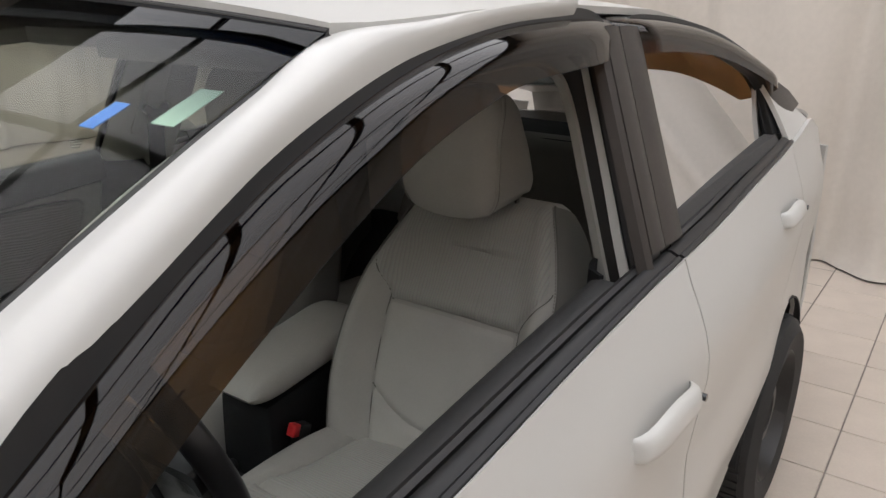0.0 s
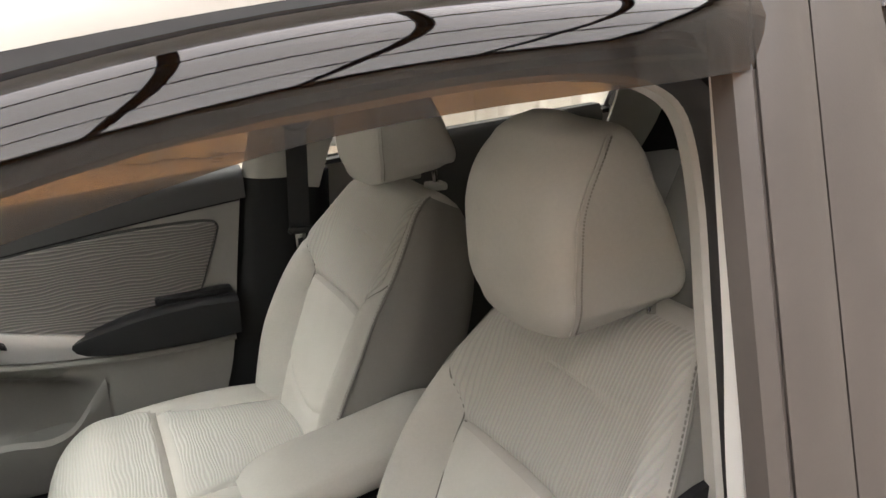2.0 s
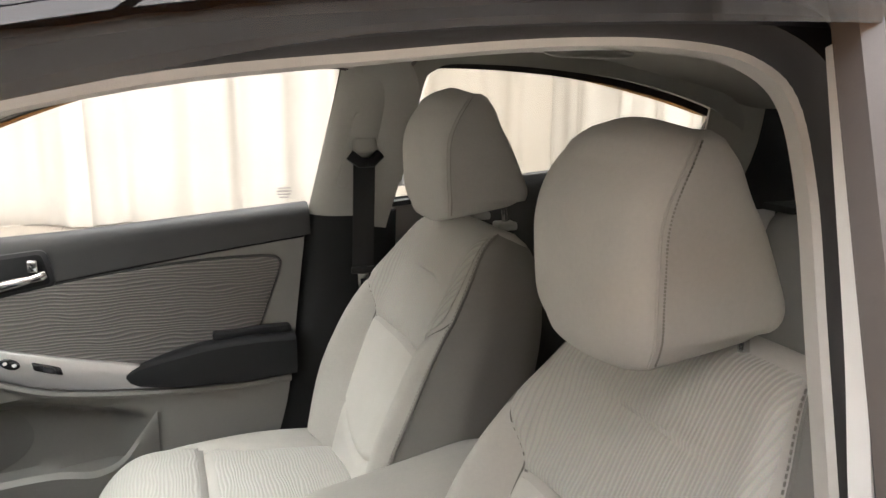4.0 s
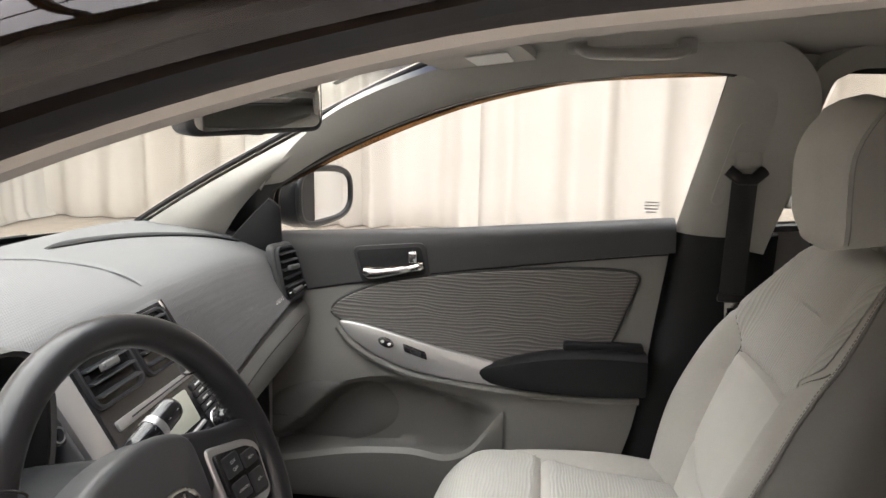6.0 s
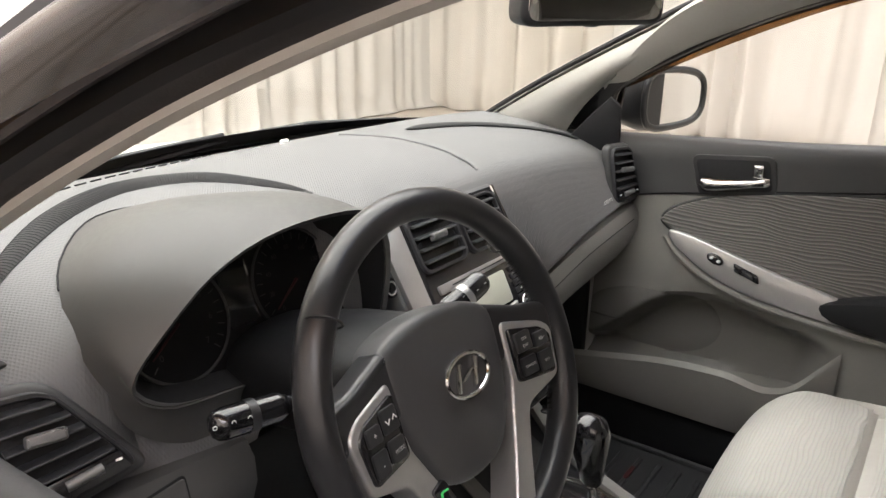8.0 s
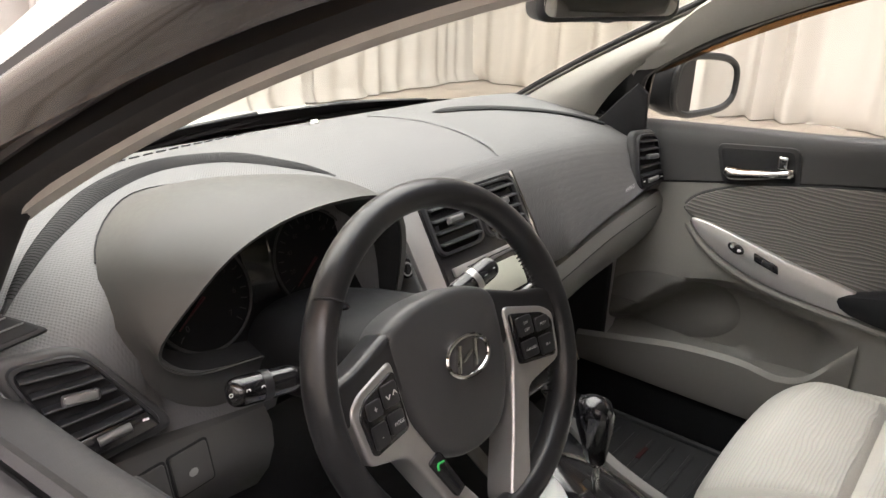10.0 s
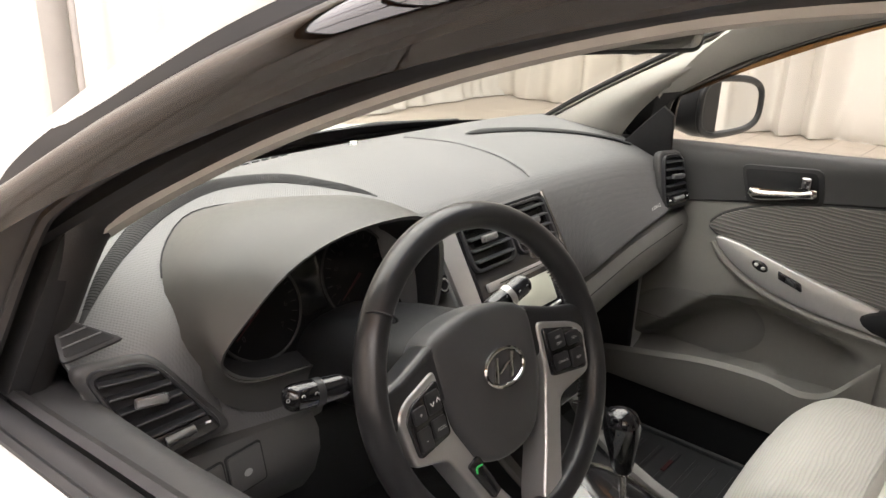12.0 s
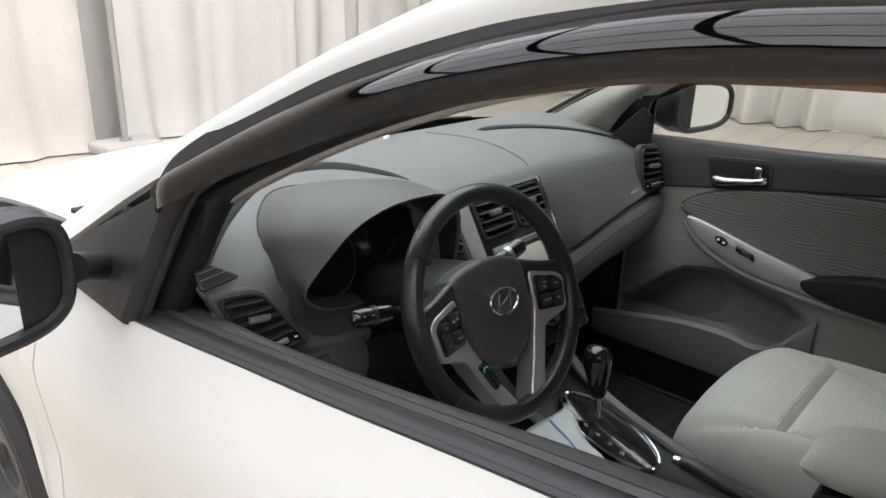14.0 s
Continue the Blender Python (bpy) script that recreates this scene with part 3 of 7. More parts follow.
for s, side in ((1, "driver's"), (-1, "passenger's")):
    SIDE[0] = s
    front_win = FRONT_WIN if s < 0 else FRONT_WIN[:9] + [(-0.57, 1.375), (-0.662, 1.377), (-0.698, 1.362), (-0.696, 1.31), (-0.670, 1.16), (-0.643, 1.01)]
    fender = part("front_fender", side_panel(0.625, 1.75, s), M_PAINT, car)
    fdoor = part("front_door", side_panel(-0.712, 0.620, s), M_PAINT, car)
    rdoor = part("rear_door", side_panel(-1.62, -0.717, s), M_PAINT, car)
    part("rear_quarter", side_panel(-2.72, -1.625, s), M_PAINT, car)
    # wheel arch liners
    for ax in AXLES:
        rows = []
        for k in range(25):
            a = math.pi * k / 24
            rows.append([V((ax + 0.355 * math.cos(a), s * y, 0.30 + 0.355 * math.sin(a))) for y in (0.45, 0.6, 0.75, 0.80)])
        part("arch_liner", sheet(rows, 0.006), M_GAP, car)
    # weather strips along the belt
    for a, b, par in ((0.43, -0.712, fdoor), (-0.722, -1.66, rdoor)):
        path = [V((a + (b - a) * k / 24, 0, 0)) for k in range(25)]
        prof = [(0.004, -0.010), (0.010, -0.002), (0.007, 0.006), (0.001, 0.0085), (-0.003, 0.006), (-0.008, 0.009), (-0.015, 0.012), (-0.022, 0.012), (-0.025, 0.004), (-0.02, -0.010)]
        rings = [[V((p.x, s * (yside(p.x, zbelt(p.x)) + u), zbelt(p.x) + v)) for u, v in prof] for p in path]
        part("weather_strip", loft(rings), M_BLACKTRIM, par, "black rubber weather strip")
        rings = [[V((p.x, s * (yside(p.x, zbelt(p.x)) - 0.034 + u), zbelt(p.x) + v)) for u, v in ((0, -0.006), (0.003, 0.006), (-0.004, 0.010), (-0.012, 0.006), (-0.012, -0.006))] for p in path]
        part("glass_seal", loft(rings), M_RUBBER, par)
    # handles
    for xa, xb, zh, par in ((-0.40, -0.625, 0.872, fdoor), (-1.33, -1.52, 0.985, rdoor)):
        xm, hl = (xa + xb) / 2, abs(xa - xb) / 2

        def onside(u, v, h=0.0, xm=xm, zh=zh, s=s):
            return V((xm + u, s * (yside(xm + u, zh + v) + h), zh + v))
        rows = [[onside(hl * 0.20 + 0.058 * r * math.cos(a), 0.004 + 0.034 * r * math.sin(a) * (1 - 0.25 * math.cos(a)), 0.0035 - 0.0015 * (1 - r)) for a in (2 * math.pi * k / 28 for k in range(29))] for r in (1.0, 0.93, 0.75, 0.5, 0.15)]
        part("handle_cup", sheet(rows, -0.002 * s), M_PAINT, par, "scooped white finger recess")
        rings = []
        for k in range(25):
            c = -1 + k / 12
            up = 0.030 * (1 - abs(c) ** 4) ** 0.5 + 0.003
            wide = 0.0165 + 0.003 * (1 - c * c)
            rings.append([onside(-hl * c, 0.010 * (1 - c * c) + wide * cv, up + 0.0085 * ch) for cv, ch in ((1, -0.6), (1.0, 0.2), (0.8, 0.8), (0.35, 1.1), (-0.35, 1.1), (-0.8, 0.8), (-1.0, 0.2), (-1, -0.6), (-0.6, -1.0), (0.6, -1.0))])
        part("door_handle", loft(rings), M_PAINT, par, "white pull handle", sharp=60)
        part("handle_gap", slab(oval(-hl * 0.35, 0.004, 0.010, 0.016, 18), lambda u, v, h=0.0: onside(u, v, h), 0.006, 0.001), M_GAP, par)
        part("lock_cylinder", tube([onside(-hl + 0.018, 0.004, 0.026), onside(-hl + 0.018, 0.004, 0.0405)], 0.006, 12), M_PIANO, par)
    # frames round the windows
    frame_bm = edge_strip(front_win, [(0.0, -0.003), (0.0, 0.012), (0.012, 0.03), (0.046, 0.032), (0.050, -0.003)], s, 90)
    part("window_frame", frame_bm, M_BLACKTRIM, fdoor)
    part("run_channel", edge_strip(front_win, [(-0.006, -0.003), (-0.008, 0.002), (-0.006, 0.008), (0.004, 0.008), (0.004, -0.003)], s, 90), M_RUBBER, fdoor)
    part("door_seal", edge_strip(BODY_OPEN, [(0.0, -0.068), (-0.006, -0.060), (-0.006, -0.032), (0.0, -0.024), (0.03, -0.024), (0.03, -0.068)] if s > 0 else [(0.0, -0.049), (-0.006, -0.042), (-0.006, -0.032), (0.0, -0.024), (0.03, -0.024), (0.03, -0.049)], s, 90), M_RUBBER, car, "black rubber door seal")
    part("rear_window_frame", edge_strip(REAR_WIN, [(0.0, -0.02), (0.0, 0.012), (0.012, 0.024), (0.036, 0.026), (0.04, -0.015)], s, 80), M_BLACKTRIM, rdoor)
    # pillar between the doors: white flange, dark films on both door frames
    white = [(-0.708, 1.352), (-0.698, 1.30), (-0.672, 1.17), (-0.652, 1.09), (-0.636, 1.005)]
    part("pillar_flange", edge_strip(white, [(-0.002, -0.020), (-0.002, -0.004), (0.017, -0.004), (0.017, -0.020)], s, 24), M_PAINT, fdoor, "white painted edge strip")
    for xa, xb, par in ((-0.032, -0.087, fdoor), (-0.091, -0.172, rdoor)):
        rows = []
        for k in range(12):
            z = zbelt(-0.75) + 0.006 + k * (1.385 - zbelt(-0.75)) / 11
            x0 = -0.605 - (z - 1.01) * 0.155
            rows.append([in_plane(s, x0 + xa + (xb - xa) * j / 4, z, (0, 0), 0.036 + 0.004 * math.sin(j / 4 * math.pi)) for j in range(5)])
        part("pillar_film", sheet(rows, 0.006 * s), M_APPLIQUE, par, "dark brown pillar film")
    rings = [[in_plane(s, -0.605 - (z - 1.01) * 0.155 - 0.021 + u, z, (0, 0), d) for u, d in ((0.012, 0.02), (0.008, 0.036), (-0.004, 0.042), (-0.018, 0.036), (-0.02, 0.02))] for z in [1.0 + 0.385 * k / 10 for k in range(11)]]
    part("glass_guide", loft(rings), M_APPLIQUE, fdoor, "brown rubber glass guide")
    # rear side glass and quarter film
    rows = []
    for k in range(13):
        x = -0.795 - 0.855 * k / 12
        top = lerp([(p[0], p[1]) for p in REAR_WIN[2:9]], x) + 0.008
        low = zbelt(x) + 0.005
        if x > -0.9:
            top = min(top, 1.06 + (-0.795 - x) / 0.10) if x > -0.83 else top
        top = max(top, low + 0.02)
        rows.append([in_plane(s, x, low + (top - low) * j / 6, (0, 0), 0.003) for j in range(7)])
    glazed(part("rear_glass", sheet(rows, 0.004 * s), M_FILMED if s > 0 else M_TINTED, rdoor, "reflective filmed side glass" if s > 0 else "lightly tinted side glass"), 72, 1)
    part("quarter_film", slab([(-1.672, 1.135), (-1.98, 1.178), (-1.90, 1.222), (-1.675, 1.285)][::s], lambda u, v, h=0.0, s=s: in_plane(s, u, v, (0, 0), 0.012 + h), 0.014, 0.004), M_APPLIQUE, rdoor, "dark triangular quarter panel")
    if s < 0:
        rows = []
        for k in range(25):
            x = 0.318 - 0.975 * k / 24
            low = zbelt(x)
            top = lerp([(p[0], p[1]) for p in FRONT_WIN[1:12]], x) + 0.008
            if x < -0.606:
                low = min(1.01 + (-0.606 - x) / 0.155, top - 0.02)
            top = max(top, low + 0.01)
            rows.append([in_plane(s, x, low + (top - low) * j / 5, (0, 0), 0.0) for j in range(6)])
        front_glass = glazed(part("window_glass", sheet(rows, 0.004 * s), M_GLASS, fdoor, "clear raised side glass"), 120, 1)
        mark = frame_of(in_plane(s, -0.545, 1.085, (0, 0), -0.006), (-1, 0, 0), (0, -0.374 * s, 0.927))
        for row, w in ((0.012, 0.030), (0.004, 0.034), (-0.004, 0.030), (-0.012, 0.022)):
            part("glass_mark", slab([(-w / 2, row - 0.0015), (w / 2, row - 0.0015), (w / 2, row + 0.0015), (-w / 2, row + 0.0015)], mark, 0.0006, 0.0002, 1), M_GREYINK, front_glass)
    # wind deflectors
    glazed(part("window_visor", smoked_visor(s, VTOP, VLOW, 0.036), M_SMOKE, fdoor, "smoked brown acrylic window visor"), 312, 1)
    glazed(part("window_visor", smoked_visor(s, [(-0.775, 1.418), (-1.0, 1.416), (-1.25, 1.395), (-1.5, 1.347), (-1.72, 1.28)], [(-0.785, 1.362), (-1.0, 1.360), (-1.25, 1.340), (-1.5, 1.292), (-1.70, 1.240)], 0.034), M_SMOKE, rdoor, "smoked brown acrylic window visor"), 312, 1)
    # roof rail behind the deflectors
    rows = []
    rail = curve([(x, 0, z) for x, z in VTOP + [(-1.0, 1.416), (-1.25, 1.395), (-1.5, 1.347), (-1.75, 1.27), (-1.95, 1.195)]], 60)
    for p in rail:
        rows.append([V((p.x, s * (dy(p.z) + 0.012 - 0.03 * u), p.z - 0.055 + 0.06 * u)) for u in (0, 0.3, 0.55, 0.75)])
    part("roof_rail", sheet(rows, 0.012 * s), M_BLACKTRIM, car, "black roof rail trim")
    # A pillar, painted
    wa, ta = curve([(-0.62, 0.588, 1.432), (-0.42, 0.588, 1.418), (-0.25, 0.588, 1.405)] + WSIDE, 56), curve([(x, dy(z) + 0.03, z) for x, z in [(-0.62, 1.418), (-0.42, 1.404), (-0.25, 1.378), (-0.14, 1.35)] + PTOP[1:]], 56)
    rows = []
    for p, q in zip(wa, ta):
        row = []
        for j in range(9):
            u = j / 8
            r = V(p).lerp(q, u)
            bulge = math.sin(u * math.pi) * 0.018
            row.append(V((r.x, s * (r.y + bulge), r.z + bulge * 1.1)))
        rows.append(row)
    part("windscreen_pillar", sheet(rows, 0.012 * s), M_PAINT, car, "white painted windscreen pillar")
    # triangular mirror base and its seam
    tri = [(0.335, 0.915), (0.60, 0.93), (0.50, 1.005), (0.305, 1.112)]
    part("mirror_base", slab(tri[::-s], lambda u, v, h=0.0, s=s: in_plane(s, u, v, (0, 0), 0.005 + h), 0.024, 0.006), M_BLACKTRIM, fdoor, "black triangular mirror base")
    part("inner_sail", slab(([(0.318, 0.92), (0.46, 0.93), (0.425, 0.985), (0.36, 1.055), (0.285, 1.115)] if s > 0 else SAIL)[::s], lambda u, v, h=0.0, s=s: in_plane(s, u, v, (0, 0), (-0.022 if s > 0 else -0.094) - h), 0.022 if s > 0 else 0.006, 0.003), M_GAP, fdoor, "matt black inner corner panel")
    # wing mirror
    mir = []
    YM = 0.995 if s > 0 else 0.965
    cx, cz = 0.255, 1.055
    for k, (dx, w, h, sh) in enumerate(((0.0, 0.108, 0.070, 0), (0.012, 0.115, 0.077, 0), (0.035, 0.117, 0.079, 0), (0.075, 0.106, 0.070, 0.0), (0.11, 0.08, 0.050, 0.002), (0.128, 0.036, 0.022, 0.004))):
        ring = []
        for a in (2 * math.pi * q / 28 for q in range(28)):
            ca, sa = math.cos(a), math.sin(a)
            e = 0.62
            yy = w * math.copysign(abs(ca) ** e, ca)
            zz = h * math.copysign(abs(sa) ** e, sa) * (1.0 - 0.10 * yy / w)
            ring.append(V((cx + dx - 0.037 * yy / w, s * (YM + yy), cz + zz + sh)))
        mir.append(ring)
    housing = part("wing_mirror", loft(mir), M_BLACKTRIM, fdoor, "black door mirror housing")
    rim = []
    glass = []
    for a in (2 * math.pi * q / 40 for q in range(40)):
        ca, sa = math.cos(a), math.sin(a)
        e = 0.62
        yy, zz = 0.108 * math.copysign(abs(ca) ** e, ca), 0.070 * math.copysign(abs(sa) ** e, sa) * (1 - 0.10 * math.copysign(abs(ca) ** e, ca))
        rim.append(V((cx - 0.004 - 0.037 * yy / 0.108, s * (YM + yy), cz + zz)))
        glass.append(V((cx - 0.0035 - 0.037 * yy / 0.108 + 0.002, s * (YM + yy * 0.9), cz + zz * 0.9)))
    part("mirror_rim", tube(rim + rim[:2], 0.009, 8, caps=False), M_BLACKTRIM, housing, "black mirror rim")
    gb = bmesh.new()
    gv = [gb.verts.new(p) for p in glass]
    gb.faces.new(gv)
    ext = bmesh.ops.extrude_face_region(gb, geom=list(gb.faces))
    bmesh.ops.translate(gb, vec=(0.003, 0, 0), verts=[v for v in ext["geom"] if isinstance(v, bmesh.types.BMVert)])
    part("mirror_glass", gb, M_MIRROR, housing, "mirror glass", smooth=False)
    part("mirror_arm", tube([(0.44, s * 0.77, 0.975), (0.41, s * 0.81, 0.995), (0.36, s * 0.86, 1.02)], [0.032, 0.026, 0.03], 12, 0.75), M_BLACKTRIM, housing)
    # wheels
    for ax in AXLES:
        wheel = part("wheel", loft([[V((ax + r * math.cos(a), s * y, 0.30 + r * math.sin(a))) for a in (2 * math.pi * k / 48 for k in range(48))] for r, y in ((0.195, 0.655), (0.262, 0.64), (0.295, 0.655), (0.30, 0.68), (0.30, 0.79), (0.295, 0.815), (0.262, 0.835), (0.2, 0.822))], False), M_TYRE, car, "black tyre on a steel wheel")
        rim_rings = [[V((ax + r * math.cos(a), s * y, 0.30 + r * math.sin(a))) for a in (2 * math.pi * k / 40 for k in range(40))] for r, y in ((0.205, 0.82), (0.197, 0.826), (0.188, 0.80), (0.17, 0.765), (0.13, 0.775), (0.085, 0.80), (0.06, 0.80), (0.05, 0.785), (0.001, 0.785))]
        part("rim", loft(rim_rings, False), M_STEEL, wheel, "plain black steel rim")
        for k in range(10):
            a = 2 * math.pi * k / 10
            c = V((ax + 0.148 * math.cos(a), s * 0.773, 0.30 + 0.148 * math.sin(a)))
            part("vent_hole", tube([c, c + V((0, s * 0.006, 0))], 0.017, 12), M_GAP, wheel)
        tread = bmesh.new()
        for k in range(60):
            a = 2 * math.pi * k / 60
            for yy in (0.70, 0.77):
                block((ax + 0.3005 * math.cos(a), s * yy, 0.30 + 0.3005 * math.sin(a)), (0.008, 0.055, 0.021), 0, turn=Matrix.Rotation(-a, 3, "Y"), bm=tread)
        part("tread", tread, M_TYRE, wheel, smooth=False)

SIDE[0] = 1
# windscreen, roof, rear window
wl = curve(WSIDE, 30)
rows = []
for i, p in enumerate(wl):
    u = i / 29
    rows.append([V((p.x + (0.05 + 0.07 * u) * (1 - (j / 12 - 1) ** 2), -p.y * (j / 12 - 1), p.z + 0.034 * (1 - (j / 12 - 1) ** 2))) for j in range(25)])
screen = glazed(part("windscreen", sheet(rows, 0.005), M_SCREEN, car, "windscreen with a blue shade band"), 696, 2)
screen.visible_shadow = False
part("edge_print", sheet([[p + V((-0.004, 0, -0.005)) for p in r] for r in rows[-4:]], 0.001), M_GAP, screen, "black printed lower edge")
header = rows[0]
base_row = rows[-1]
part("screen_surround", tube(header, 0.007, 8), M_RUBBER, screen, "black windscreen surround")
for edge in ([r[0] for r in rows], [r[-1] for r in rows]):
    part("screen_surround", tube([p + V((0, 0, -0.004)) for p in edge], 0.006, 8), M_RUBBER, screen, "black windscreen surround")
ROOFC = [(-0.07, 1.431), (-0.2, 1.447), (-0.4, 1.459), (-0.8, 1.463), (-1.2, 1.45), (-1.5, 1.425), (-1.75, 1.385)]


def roof_point(u, v, drop=0.0, inset=0.0, back=-1.75):
    h = header[0].lerp(header[-1], 0.5)
    hx = -0.12 + 0.05 * (1 - v * v)
    x = hx + (back - hx) * u
    ez = lerp([(-0.12, 1.397), (-0.19, 1.398), (-0.39, 1.414), (-0.6, 1.426), (-1.0, 1.424), (-1.25, 1.40), (-1.5, 1.352), (-1.75, 1.30)], x)
    ey = lerp([(-0.12, 0.588), (-0.4, 0.592), (-1.0, 0.59), (-1.5, 0.60), (-1.75, 0.605)], x) - inset
    cz = soft(ROOFC, x + 0.05 * v * v, 0.04)
    return V((x, ey * v, ez + (cz - ez) * (1 - abs(v) ** 2.4) - drop))


rows = [[roof_point(i / 30, -1 + j / 12) for j in range(25)] for i in range(31)]
roof = part("roof", sheet(rows, 0.012), M_PAINT, car, "white painted roof")
for s in (1, -1):
    part("roof_moulding", tube([roof_point(i / 30, 0.955 * s) + V((0, 0, 0.001)) for i in range(31)], 0.006, 8), M_RUBBER, roof, "black roof moulding")
rows = [[V((-1.75 - 0.55 * i / 12 - 0.10 * (1 - v * v) * (i / 12), v * (0.60 + 0.02 * i / 12), 1.30 + (0.085 * (1 - abs(v) ** 2.4)) * (1 - i / 12) - 0.18 * (i / 12) ** 1.2 + 0.03 * (1 - v * v) * i / 12)) for v in [-1 + j / 10 for j in range(21)]] for i in range(13)]
glazed(part("rear_window", sheet(rows, 0.005), M_REARSCREEN, car, "dark tinted rear window"), 240, 2)
lid = rows[-1]
rows = [[V((p.x - 0.42 * k / 8, p.y * (1 - 0.03 * k / 8), p.z - 0.05 * (k / 8) ** 2)) for p in lid] for k in range(9)] + [[V((p.x - 0.42 - 0.02 * k, p.y * 0.96, p.z - 0.05 - 0.07 * k)) for p in lid] for k in (1, 2, 3)]
part("boot_lid", sheet(rows, 0.012), M_PAINT, car, "white boot lid")
for s in (1, -1):
    rows = []
    for k in range(15):
        x = -1.66 - 0.62 * k / 14
        top = V((x, 0.605 + 0.015 * k / 14, 1.333 - 0.215 * (k / 14) ** 1.0 * 1.0))
        low = V((x, soft(YBELT, x), zbelt(x)))
        rows.append([V((x, s * (low.y + (top.y - low.y) * u + 0.01 * math.sin(u * math.pi)), low.z + (top.z - low.z) * u)) for u in [j / 6 for j in range(7)]])
    part("rear_pillar", sheet(rows, 0.012 * s), M_PAINT, car, "white rear roof pillar")
    part("tail_lamp", slab(rounded([(-0.08, -0.10), (0.07, -0.07), (0.10, 0.08), (-0.08, 0.11)][::s], 0.03), lambda u, v, h=0.0, s=s: V((-2.60 + u, s * (yside(-2.60 + u, 0.90 + v) + 0.002 + h), 0.90 + v)), 0.012, 0.005), M_LENS, car, "red tail lamp")
    part("headlamp", slab(rounded([(-0.20, 0.02), (0.12, -0.09), (0.14, 0.0), (-0.1, 0.09)][::-s], 0.03), lambda u, v, h=0.0, s=s: V((1.60 + u, s * (yside(1.60 + u, 0.70 + v) + 0.002 + h), 0.70 + v)), 0.012, 0.005), M_LIGHTLENS, car, "clear headlamp")
rows = []
for i in range(17):
    u = i / 16
    rows.append([V((base_row[j].x + 0.03 + (1.76 - 0.16 * v * v - base_row[j].x - 0.03) * u, v * (0.69 - 0.09 * u * u), (0.940 - 0.150 * u ** 1.6) + 0.022 * (1 - v * v) + 0.015 * math.exp(-((abs(v) - 0.75) / 0.12) ** 2))) for j, v in [(q, 1 - q / 12) for q in range(25)]])
part("bonnet", sheet(rows, 0.012), M_PAINT, car, "white bonnet")
for nm, sx, xe, zt in (("front_bumper", 1, 1.74, 0.80), ("rear_bumper", -1, 2.68, 1.0)):
    rows = []
    for i in range(21):
        v = -1 + i / 10
        xx = xe + 0.10 - 0.24 * v * v
        rows.append([V((sx * (xx + dx), v * 0.72, z)) for z, dx in ((0.2, -0.06), (0.28, 0.0), (0.45, 0.03), (0.6, 0.03), (0.72, 0.0), (zt, -0.05))])
    part(nm, sheet(rows, 0.012), M_PAINT, car, "white bumper")
part("grille", slab(rounded([(-0.34, 0.36), (0.34, 0.36), (0.40, 0.52), (-0.40, 0.52)], 0.04), lambda u, v, h=0.0: V((1.875 + h - 0.2 * u * u, u, v)), 0.012, 0.004), M_GAP, car, "black grille opening")
part("underbody", block((-0.55, 0, 0.215), (3.9, 1.25, 0.05), 0.01), M_GAP, car)
part("cowl", sheet([[V((p.x - 0.012 + 0.05 * k, p.y * 1.0, p.z - 0.012 * k - 0.004)) for p in base_row] for k in range(3)], 0.006), M_BLACKTRIM, car, "black scuttle panel")
for y0, y1 in ((0.55, -0.02), (-0.02, -0.50)):
    k0, k1 = int((0.69 - y0) / 1.38 * 24), int((0.69 - y1) / 1.38 * 24)
    a, b = base_row[k0] + V((0.02, 0, 0.004)), base_row[k1] + V((-0.035, 0, 0.028))
    w = part("wiper", tube([a, a.lerp(b, 0.5) + V((0, 0, 0.012)), b], [0.010, 0.008, 0.005], 8), M_BLACKTRIM, car, "black windscreen wiper")
    part("blade", tube([a.lerp(b, 0.25) + V((-0.01, 0, -0.004)), b + V((-0.01, 0, -0.006))], 0.005, 6), M_RUBBER, w)

